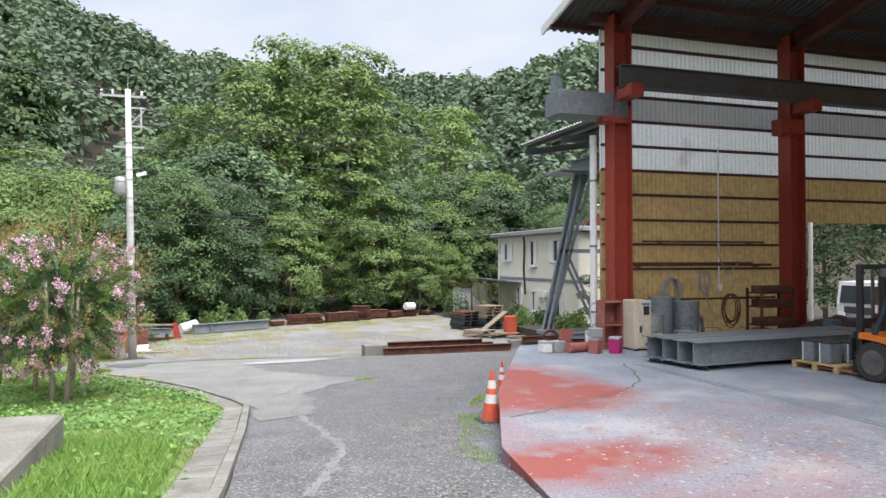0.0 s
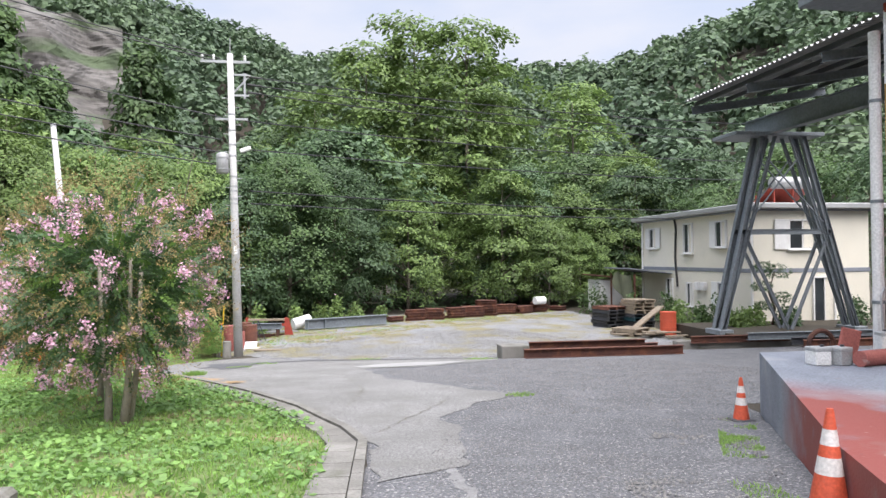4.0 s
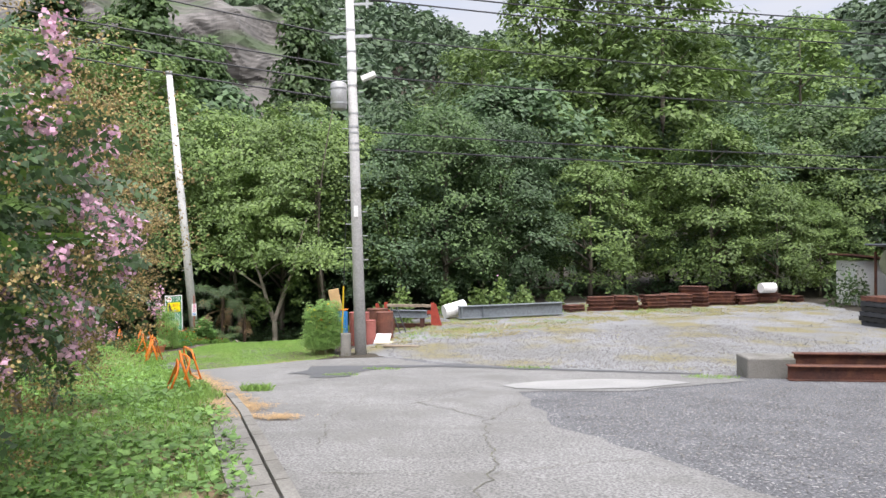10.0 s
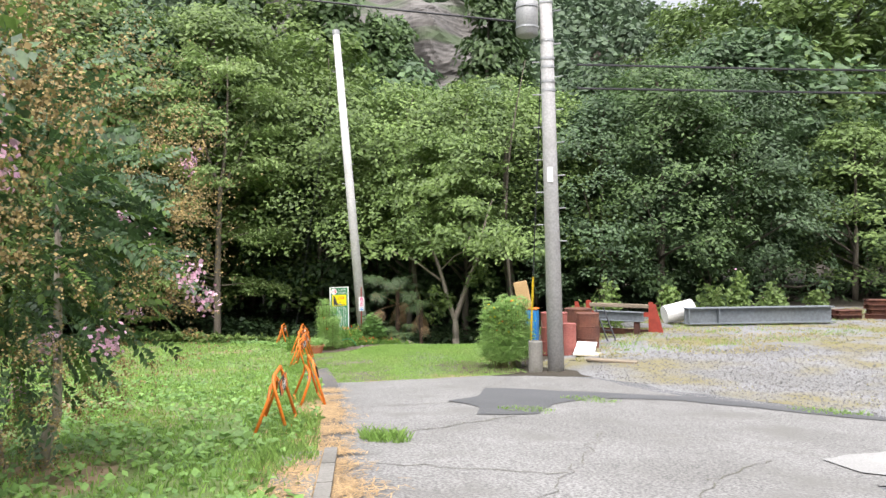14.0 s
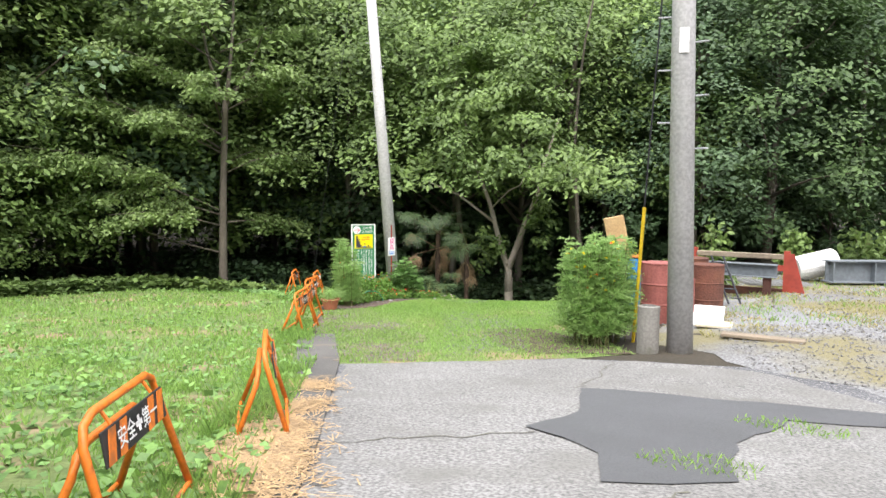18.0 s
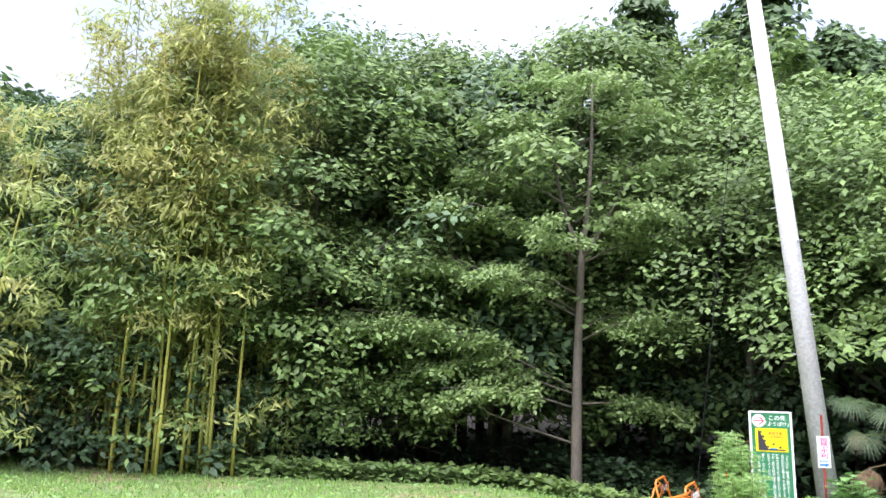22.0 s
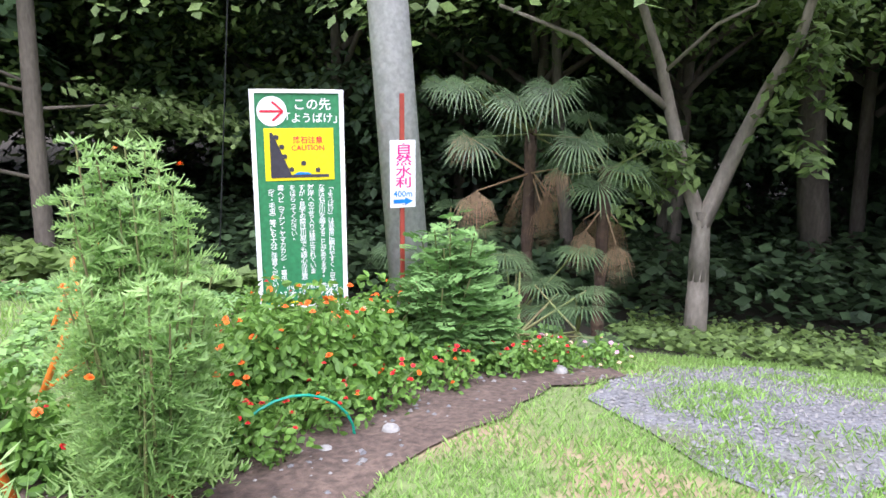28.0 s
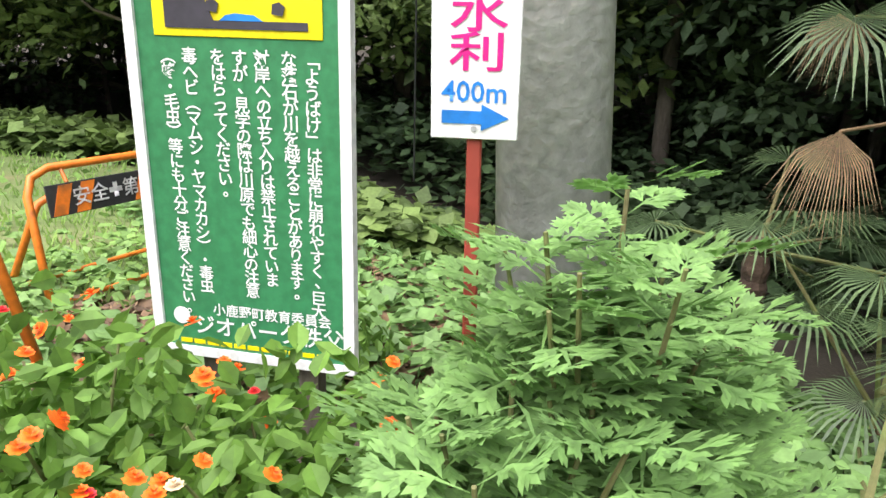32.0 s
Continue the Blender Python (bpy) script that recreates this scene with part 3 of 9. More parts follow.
wall_block = thing("concrete_wall", "low weathered concrete wall block on the lawn", "wall", kind="structure")
part("block", box((-2.6, 6.0, -0.55), (2.1, 4.3, 0.84), bevel=0.03), "kerb", wall_block)

# ---- factory ----
SLAB = -0.15
slab = solid("floor", box((21.0, 5.2, SLAB - 0.5), (30.6, 14.2, 1.0), bevel=0.02), "slab", "painted concrete workshop floor with red overspray", "floor", kind="structure")
apron = bmesh.new()
outline = [(1.9, -2.0), (2.25, 4.1), (2.45, 5.45), (3.5, 8.05), (5.7, 12.3), (5.75, 12.3), (5.75, -2.0)]
lo = [apron.verts.new((x, y, SLAB - 1.1)) for x, y in outline]
hi = [apron.verts.new((x, y, SLAB)) for x, y in outline]
apron.faces.new(hi)
apron.faces.new(lo[::-1])
for i in range(len(outline)):
    j = (i + 1) % len(outline)
    apron.faces.new((lo[i], lo[j], hi[j], hi[i]))
bmesh.ops.recalc_face_normals(apron, faces=apron.faces)
solid("floor_apron", apron, "slab", "concrete apron of the workshop with worn edge", "floor", kind="structure")


def paint_material():
    """Red overspray over grey concrete, dense in the middle and thinning out."""
    m = M["slab"].copy()
    m.name = "slab_paint"
    n, l = m.node_tree.nodes, m.node_tree.links
    b = n["Principled BSDF"]
    base = b.inputs["Base Color"].links[0].from_socket
    co = n.new("ShaderNodeTexCoord")
    total = None
    for x, y, rx, ry, power in ((4.15, 8.6, 1.25, 2.3, 1.5), (3.55, 7.35, 1.9, 0.95, 1.5), (2.75, 4.85, 1.7, 0.75, 1.7), (4.9, 5.6, 1.8, 2.4, 0.22), (3.2, 3.6, 2.6, 0.9, 0.5), (2.6, 6.0, 0.9, 0.9, 0.5)):
        mp = n.new("ShaderNodeMapping")
        mp.vector_type = "TEXTURE"
        mp.inputs["Location"].default_value = (x, y, SLAB)
        mp.inputs["Scale"].default_value = (rx, ry, 50)
        l.new(co.outputs["Object"], mp.inputs["Vector"])
        g = n.new("ShaderNodeTexGradient")
        g.gradient_type = "SPHERICAL"
        l.new(mp.outputs["Vector"], g.inputs["Vector"])
        k = n.new("ShaderNodeMath")
        k.operation = "MULTIPLY"
        k.inputs[1].default_value = power * 1.45
        l.new(g.outputs["Fac"], k.inputs[0])
        if total is None:
            total = k.outputs[0]
        else:
            a = n.new("ShaderNodeMath")
            l.new(total, a.inputs[0])
            l.new(k.outputs[0], a.inputs[1])
            total = a.outputs[0]
    t = n.new("ShaderNodeTexNoise")
    t.inputs["Scale"].default_value, t.inputs["Detail"].default_value = 2.6, 10.0
    l.new(co.outputs["Object"], t.inputs["Vector"])
    r = n.new("ShaderNodeMapRange")
    r.inputs["From Min"].default_value, r.inputs["From Max"].default_value = 0.25, 0.7
    r.inputs["To Min"].default_value = 0.25
    l.new(t.outputs["Fac"], r.inputs["Value"])
    mu = n.new("ShaderNodeMath")
    mu.operation, mu.use_clamp = "MULTIPLY", True
    l.new(total, mu.inputs[0])
    l.new(r.outputs["Result"], mu.inputs[1])
    x = n.new("ShaderNodeMixRGB")
    x.inputs["Color2"].default_value = (0.245, 0.066, 0.055, 1)
    l.new(mu.outputs[0], x.inputs["Fac"])
    l.new(base, x.inputs["Color1"])
    # worn middle: pits, exposed aggregate and fine cracks
    mp = n.new("ShaderNodeMapping")
    mp.vector_type = "TEXTURE"
    mp.inputs["Location"].default_value, mp.inputs["Scale"].default_value = (4.9, 4.6, SLAB), (5.2, 4.6, 50)
    l.new(co.outputs["Object"], mp.inputs["Vector"])
    worn = n.new("ShaderNodeTexGradient")
    worn.gradient_type = "SPHERICAL"
    l.new(mp.outputs["Vector"], worn.inputs["Vector"])
    last = x.outputs["Color"]
    for scale, lo, hi, colour in ((3.0, 0.62, 0.85, (0.24, 0.16, 0.145)), (13.0, 0.735, 0.775, (0.40, 0.36, 0.33)), (19.0, 0.735, 0.775, (0.10, 0.095, 0.10))):
        t = n.new("ShaderNodeTexNoise")
        t.inputs["Scale"].default_value, t.inputs["Detail"].default_value = scale, 6.0
        l.new(co.outputs["Object"], t.inputs["Vector"])
        a = n.new("ShaderNodeMath")
        a.operation = "MULTIPLY_ADD"
        a.inputs[1].default_value = 0.14
        l.new(worn.outputs["Fac"], a.inputs[0])
        l.new(t.outputs["Fac"], a.inputs[2])
        r = n.new("ShaderNodeMapRange")
        r.inputs["From Min"].default_value, r.inputs["From Max"].default_value = lo, hi
        l.new(a.outputs[0], r.inputs["Value"])
        x = n.new("ShaderNodeMixRGB")
        x.inputs["Color2"].default_value = (*colour, 1)
        l.new(r.outputs["Result"], x.inputs["Fac"])
        l.new(last, x.inputs["Color1"])
        last = x.outputs["Color"]
    l.new(last, b.inputs["Base Color"])
    return m


M["slab_paint"] = paint_material()
for o in ("floor", "floor_apron"):
    bpy.data.objects[o].data.materials[0] = M["slab_paint"]

ribbon("floor_crack", [(6.3, 9.56), (5.95, 8.7), (5.57, 8.0), (5.15, 7.6), (4.7, 7.3), (3.8, 6.81), (3.0, 6.51)], 0.03, "crack", "ragged crack curving across the workshop apron", "crack", 0.004, 21, 0.06, 0.9, SLAB)
rail = thing("rail", "steel rail line sunk in the workshop floor", "rail", kind="structure")
for o in (-0.05, 0.05):
    part("rail_bar", h_section((6.45 + o, 9.4, SLAB - 0.02), (6.38 + o, -1.5, SLAB - 0.02), 0.05, 0.03), "greysteel", rail)

WALL_Y = 11.95
COLS = (7.52, 11.78, 16.1, 20.4, 24.7)
frame_steel = thing("steel_frame", "red-painted steel portal frame of the workshop", "steel frame", kind="structure")
for x in COLS:
    m = bmesh.new()
    h_section((x, 11.6, SLAB), (x, 11.6, 6.3), 0.40, 0.34, 0.02, m)
    col = part("column", m, "redsteel", frame_steel)
    part("bracket", box((x - 0.02, 11.15, 4.72), (0.3, 0.5, 0.24), bevel=0.02), "redsteel", col)
    part("gusset", box((x - 0.1, 11.6, 4.35), (0.62, 0.3, 0.34), bevel=0.02), "redsteel", col)
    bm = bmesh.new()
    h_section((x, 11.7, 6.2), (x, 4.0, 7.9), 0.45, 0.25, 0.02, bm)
    # same paint as the columns, roof shade put into the colour
    part("rafter", bm, "shadedred", frame_steel)
    if x > 12:
        part("column", h_section((x, -1.2, SLAB), (x, -1.2, 8.0), 0.4, 0.3, 0.02), "redsteel", frame_steel)
crane = thing("crane_girder", "grey painted crane runway girder on red brackets", "girder")
part("girder", h_section((7.3, 11.2, 5.02), (30, 11.2, 5.02), 0.42, 0.26, 0.02), "girdergrey", crane)
part("end_plate", box((6.2, 11.75, 4.9), (0.03, 0.22, 0.36)), "greysteel", crane)
part("box_girder", box((6.9, 11.75, 4.52), (1.5, 0.6, 0.46), bevel=0.01), "greysteel", crane)
part("buffer", extrude([(0, 0), (0.14, 0), (0.05, 0.3), (0, 0.3)], 0.3, m=Matrix.Translation((6.2, 11.6, 4.75))), "greysteel", crane)

wall = thing("wall_north", "corrugated workshop wall, tan below and translucent above", "wall", kind="structure")
levels = [1.34, 1.84, 2.33, 2.84, 3.33, 3.82, 4.32, 4.82, 5.32, 5.83, 6.15]


def bay(x0, x1, z0, first):
    """One bay of ribbed sheets between purlins."""
    prev = z0
    for z in levels:
        if z <= z0 + 0.1:
            continue
        tan = z <= 3.4
        zinc = not tan and z < 4.9 and first < 1
        part("sheet", corrugated((x0, WALL_Y, prev), (1, 0, 0), (0, 0, 1), x1 - x0, z - prev, 0.105, 0.02, out=(0, -1, 0)), "tan" if tan else ("greyfibre" if 4.5 < z < 4.9 else "fibre"), wall)
        part("purlin", box(((x0 + x1) / 2, WALL_Y - 0.075, z), (x1 - x0 - 0.01, 0.07, 0.05)), "purlin", wall)
        prev = z


bay(7.3, 11.8, SLAB, 0)
bay(11.8, 16.1, 2.35, 1)
bay(16.1, 20.4, SLAB, 2)
bay(20.4, 24.7, SLAB, 2)
bay(24.7, 31.0, SLAB, 2)
end_wall = thing("wall_east", "dark ribbed wall closing the workshop", "wall", kind="structure")
part("sheet", corrugated((31, -2, SLAB), (0, 1, 0), (0, 0, 1), 14, 8.2, 0.2, 0.03), "tan", end_wall)
south_wall = thing("wall_south", "ribbed wall on the far side of the workshop", "wall", kind="structure")
part("sheet", corrugated((12, -2, SLAB), (1, 0, 0), (0, 0, 1), 19, 8.2, 0.2, 0.03), "tan", south_wall)

roof = thing("roof", "dark ribbed steel workshop roof with an overhanging eave", "roof", kind="structure")
n = Vector((0, -7.9, 1.75)).normalized()
part("roof_sheet", corrugated((6.3, 12.45, 6.22), (1, 0, 0), n, 25.2, 8.6, 0.16, 0.035), "rooftin", roof)
n2 = Vector((0, -7.0, -1.5)).normalized()
part("roof_sheet", corrugated((6.3, 4.05, 8.08), (1, 0, 0), n2, 25.2, 7.0, 0.16, 0.035), "rooftin", roof)
part("verge_board", box((6.32, 8.25, 7.12), (0.05, 8.7, 0.16), rot=Matrix.Rotation(-math.atan2(1.75, 7.9), 4, "X")), "white", roof)
for k in range(8):
    y = 12.1 - 1.1 * k
    part("roof_purlin", box((18.6, y, 6.22 + (12.45 - y) * 1.75 / 7.9 - 0.1), (24.6, 0.06, 0.12)), "purlin", roof)
part("eave_beam", box((19, 11.75, 6.28), (24, 0.2, 0.22)), "purlin", roof)

pipe = thing("downpipe", "white plastic rain pipe beside the red column", "downpipe")
part("pipe", rod((7.16, 11.95, -1.0), (7.16, 11.95, 4.0), 0.07, n=14), "white", pipe)
for z in (0.5, 1.8, 3.1):
    part("clamp", rod((7.16, 11.95, z - 0.02), (7.16, 11.95, z + 0.02), 0.08, n=14), "greysteel", pipe)

# ---- canopy and trestle behind the workshop ----
canopy = thing("canopy", "ribbed steel canopy on a grey lattice trestle", "canopy", kind="structure")
cu = Vector((1, 0, 0.16)).normalized()
part("roof_sheet", corrugated((11.3, 24.7, 6.0), (0, -1, 0), cu, 10.0, 5.0, 0.2, 0.05), "zinc", canopy)
for k in range(5):
    p = Vector((11.4, 0, 5.9)) + cu * (0.25 + 1.1 * k)
    part("purlin", box((p.x, 19.7, p.z), (0.07, 9.9, 0.12)), "darksteel", canopy)
for y in (24.6, 21.6, 18.6, 15.6):
    part("rafter", h_section((11.5, y, 5.72), (16.2, y, 5.72 + 4.7 * 0.16), 0.24, 0.14), "greysteel", canopy)
part("girder", h_section((14.6, 26.6, 5.45), (14.6, 13.0, 5.45), 0.62, 0.3, 0.02), "greysteel", canopy)
trestle = thing("trestle", "grey steel lattice trestle carrying a crane girder", "trestle")
for y in (25.3, 25.75):
    A, B, T1, T2, T3, T4 = (12.85, y, -1.4), (17.75, y, -1.4), (14.4, y, 5.1), (14.85, y, 5.1), (15.4, y, 5.1), (15.85, y, 5.1)
    for p, q, w in ((A, T1, 0.19), (A, T2, 0.10), (B, T3, 0.10), (B, T4, 0.19)):
        part("leg", h_section(p, q, w, w * 0.85, 0.014), "greysteel", trestle)
    part("strut", h_section((13.6, y, 1.9), (16.85, y, 1.9), 0.16, 0.1), "greysteel", trestle)
    part("brace", h_section((13.65, y, 1.85), (15.25, y, -1.38), 0.1, 0.07), "greysteel", trestle)
    part("brace", h_section((16.8, y, 1.85), (15.35, y, -1.38), 0.1, 0.07), "greysteel", trestle)
    part("brace", rod((13.75, y, 2.1), (15.7, y, 4.4), 0.03, n=6), "greysteel", trestle)
    part("brace", rod((16.7, y, 2.1), (14.5, y, 4.4), 0.03, n=6), "greysteel", trestle)
for x in (12.85, 17.75):
    part("base_plate", box((x, 25.5, -1.4), (0.5, 0.9, 0.16), bevel=0.01), "greysteel", trestle)
part("cap", box((14.9, 25.8, 5.15), (3.2, 1.5, 0.12), bevel=0.01), "greysteel", trestle)

# ---- house ----
HX, HY, HL, HW, HG, HE = 16.0, 28.4, 9.6, 4.9, -1.8, 2.9


def window(owner, face, u, z, w, h, shutter=0):
    """A sliding window in a wall. face 'w': west wall, u along y; 's': south wall, u along x."""
    rot = Matrix.Rotation(radians(-90 if face == "w" else 0), 4, "Z")
    base = Matrix.Translation((HX, u, z) if face == "w" else (u, HY, z)) @ rot
    wd = new("window")
    wd.parent, wd.matrix_basis = owner, base
    bm = bmesh.new()
    for s in (-1, 1):
        box((s * (w / 2), -0.04, 0), (0.06, 0.1, h + 0.06), bm)
        box((0, -0.04, s * (h / 2)), (w, 0.1, 0.06), bm)
    box((0.03, -0.03, 0), (0.045, 0.06, h), bm)
    part("window_frame", bm, "white", wd)
    part("pane", box((0, -0.012, 0), (w - 0.06, 0.012, h - 0.06)), "glass", wd)
    part("window_sill", box((0, -0.09, -h / 2 - 0.05), (w + 0.14, 0.16, 0.05), bevel=0.01), "white", wd)
    part("curtain", box((w * 0.27, -0.021, 0), (w * 0.38, 0.006, h - 0.08)), "housewall", wd)
    for k in ([-1, 1] if shutter == 2 else [shutter] if shutter else []):
        part("shutter", box((k * w * 0.78, -0.06, 0), (w * 0.55, 0.05, h + 0.06), bevel=0.015), "white", wd, "white sliding shutter case")


house = thing("house", "two-storey cream prefabricated house with a flat grey roof", "house")
part("wall", box((HX + HW / 2, HY + HL / 2, (HG + HE) / 2), (HW, HL, HE - HG)), "housewall", house)
part("roof", box((HX + HW / 2, HY + HL / 2, HE + 0.08), (HW + 0.9, HL + 0.9, 0.22), bevel=0.03), "zinc", house)
part("fascia", box((HX + HW / 2, HY + HL / 2, HE - 0.05), (HW + 0.5, HL + 0.5, 0.08)), "houseband", house)
part("band", box((HX + HW / 2, HY + HL / 2, 0.52), (HW + 0.06, HL + 0.06, 0.16), bevel=0.01), "houseband", house)
part("plinth", box((HX + HW / 2, HY + HL / 2, HG + 0.15), (HW + 0.04, HL + 0.04, 0.3)), "kerb", house)
for y in (HY + HL - 0.02, HY + 0.02):
    part("downpipe", rod((HX - 0.06, y, HG), (HX - 0.06, y, HE), 0.045, n=8), "white", house)
part("cable_duct", tube([(HX - 0.05, 34.6, 3.0), (HX - 0.06, 34.4, 2.4), (HX - 0.06, 34.5, 1.0), (HX - 0.06, 34.3, -0.3)], 0.05), "black", house)
window(house, "w", 36.8, 2.0, 0.75, 0.95, 2)
window(house, "w", 33.3, 1.9, 0.75, 1.3)
window(house, "w", 30.6, 2.0, 0.8, 1.05, -1)
window(house, "w", 35.1, -0.4, 0.6, 0.9)
window(house, "w", 33.2, -0.6, 0.5, 1.0)
window(house, "w", 30.4, -0.6, 0.9, 1.2, -1)
window(house, "s", 18.0, 1.9, 1.1, 1.1, -1)
window(house, "s", 18.9, -0.7, 0.9, 1.9)
for y in (32.4, 31.9):
    part("meter_box", box((HX - 0.1, y, -0.2), (0.18, 0.3, 0.36), bevel=0.02), "white", house)
porch = thing("porch_roof", "sagging green awning over the house's side entrance", "awning")
part("awning_sheet", box((HX - 1.0, 36.5, 0.42), (2.2, 3.2, 0.05), rot=Matrix.Rotation(radians(7), 4, "Y")), "houseband", porch)
for x, y in ((14.2, 35.1), (14.2, 37.9)):
    part("post", rod((x, y, HG), (x, y, 0.28), 0.05, n=8), "rust", porch)
bm = bmesh.new()
prev = None
for i in range(12):
    u = i / 11
    row = [bm.verts.new((13.95 + 0.12 * math.sin(9 * u + 3 * v), 35.0 + 1.9 * u, 0.3 - v * (1.9 - 1.2 * u) - 0.1 * math.sin(6 * u))) for v in (0, 0.25, 0.5, 0.75, 1)]
    if prev:
        for k in range(4):
            bm.faces.new((prev[k], row[k], row[k + 1], prev[k + 1]))
    prev = row
M["tarp"] = material("tarp", (0.14, 0.15, 0.09), (0.10, 0.11, 0.07), 3, 0.7)
part("tarpaulin", bm, "tarp", porch, smooth=True)
heater = thing("solar_water_heater", "silver solar water heater on a red rack on the roof", "water heater")
part("tank", rod((17.2, 29.0, 3.95), (19.0, 29.0, 3.95), 0.24, n=16), "zinc", heater)
part("collector", box((18.1, 29.7, 3.5), (1.8, 1.5, 0.08), rot=Matrix.Rotation(radians(-25), 4, "X")), "redsteel", heater)
for x in (17.3, 18.1, 18.9):
    for y in (29.0, 30.2):
        part("leg", box((x, y, 3.3), (0.05, 0.05, 0.5 if y > 29.5 else 1.0)), "redsteel", heater)

# ---- poles and wires ----
PB, PT = Vector((-2.75, 26.7, lie(-2.75, 26.7))), Vector((-2.95, 26.6, 7.6))


def on_pole(z):
    return PB.lerp(PT, (z - PB.z) / (PT.z - PB.z))


pole = thing("utility_pole", "tall grey concrete utility pole with transformer and wires", "utility pole")
part("shaft", rod(PB - Vector((0, 0, 0.3)), PT, 0.142, 0.092, 24), "polecon", pole, smooth=True)
M["steelgrey"] = material("galvanised", (0.45, 0.46, 0.47), (0.36, 0.37, 0.38), 3, 0.45, metal=0.4)
c = on_pole(7.35)
part("cross_arm", box(c + Vector((-0.15, 0, 0)), (1.5, 0.08, 0.08)), "steelgrey", pole)
for x in (-0.85, -0.5, 0.45):
    part("insulator", lathe([(0.03, 0), (0.05, 0.05), (0.03, 0.08), (0.05, 0.13), (0.02, 0.18)], 10), "white", pole, at=Matrix.Translation(c + Vector((x, 0, 0.04))))
part("spike", rod(PT, PT + Vector((0, 0, 0.5)), 0.012, n=6), "steelgrey", pole)
for z in (6.95, 6.3):
    q = on_pole(z)
    part("arm", box(q + Vector((0.3, 0, 0)), (0.5, 0.06, 0.06)), "steelgrey", pole)
part("arm_post", box(on_pole(6.6) + Vector((0.42, 0, 0)), (0.06, 0.06, 0.8)), "steelgrey", pole)
part("arm_brace", rod(on_pole(6.4) + Vector((0.1, 0, 0)), on_pole(6.9) + Vector((0.6, 0, 0.05)), 0.03, n=6), "steelgrey", pole)
for z in (6.9, 6.65, 6.4):
    part("insulator", rod(on_pole(z) + Vector((0.5, 0, 0)), on_pole(z) + Vector((0.95, 0.1, -0.02)), 0.045, 0.03, 8), "black", pole)
part("low_arm", box(on_pole(5.55), (1.0, 0.07, 0.07)), "steelgrey", pole)
q = on_pole(4.15) + Vector((-0.3, -0.14, 0))
trf = part("transformer", lathe([(0.16, -0.32), (0.19, -0.3), (0.19, 0.26), (0.16, 0.3), (0.06, 0.34)], 20), "zinc", pole, "grey pole-mounted transformer can", at=Matrix.Translation(q), smooth=True)
for a in (-0.2, 0.15):
    part("band", lathe([(0.2, a), (0.205, a), (0.205, a + 0.03), (0.2, a + 0.03)], 20), "steelgrey", trf)
part("switch_box", box(on_pole(4.55) + Vector((0.4, -0.05, 0.05)), (0.34, 0.16, 0.12), rot=Matrix.Rotation(radians(-20), 4, "Y"), bevel=0.01), "white", pole)
for z in [k * 0.28 for k in range(-1, 22)]:
    q, s = on_pole(0.6 + z), (1 if round(z / 0.28) % 2 else -1)
    part("step_bolt", rod(q, q + Vector((s * 0.26, -0.05, 0)), 0.01, n=6), "steelgrey", pole)
for z in (2.9, 3.05, 3.3, 3.75, 4.4, 4.75, 5.2, 5.7):
    q = on_pole(z)
    part("clamp_band", rod(q - Vector((0, 0, 0.02)), q + Vector((0, 0, 0.02)), 0.140 - 0.0045 * z, n=16), "steelgrey", pole)
part("number_plate", box(on_pole(1.45) + Vector((0.02, -0.138, 0)), (0.10, 0.012, 0.26)), "white", pole)
part("warning_ring", rod(on_pole(3.42), on_pole(3.46), 0.126, n=16), "steelgrey", pole)
part("guy_wire", rod((-3.35, 27.2, lie(-3.3, 27.2)), on_pole(5.0), 0.01, n=5), "wire", pole)
M["yellow"] = material("yellow", (0.75, 0.52, 0.02), None, 3, 0.5)
part("guy_guard", rod((-3.35, 27.2, lie(-3.3, 27.2)), Vector((-3.35, 27.2, lie(-3.3, 27.2))).lerp(on_pole(5.0), 0.235), 0.021, n=8), "yellow", pole)

P2B, P2T = Vector((-9.316, 32.095, lie(-9.32, 32.09))), Vector((-10.11, 32.02, 6.19))
leaning = thing("leaning_pole", "leaning pale concrete telephone pole without wires", "utility pole")
part("shaft", rod(P2B - Vector((0, 0, 0.3)), P2T, 0.139, 0.096, 24), "polecon", leaning, smooth=True)
part("cap", rod(P2T, P2T + (P2T - P2B).normalized() * 0.12, 0.104, n=16), "steelgrey", leaning)
for k in range(12):
    q = P2B.lerp(P2T, 0.28 + 0.06 * k)
    part("step_bolt", rod(q, q + Vector(((0.2 if k % 2 else -0.2), -0.05, 0)), 0.008, n=6), "steelgrey", leaning)


def wire(a, b, sag, r=0.012, k=14):
    a, b = Vector(a), Vector(b)
    pts = [a.lerp(b, i / k) - Vector((0, 0, 4 * sag * (i / k) * (1 - i / k))) for i in range(k + 1)]
    w = thing("overhead_wire", "thin black overhead wire strung from the pole", "wire", group="overhead wires")
    part("strand", tube(pts, r, 5), "wire", w)


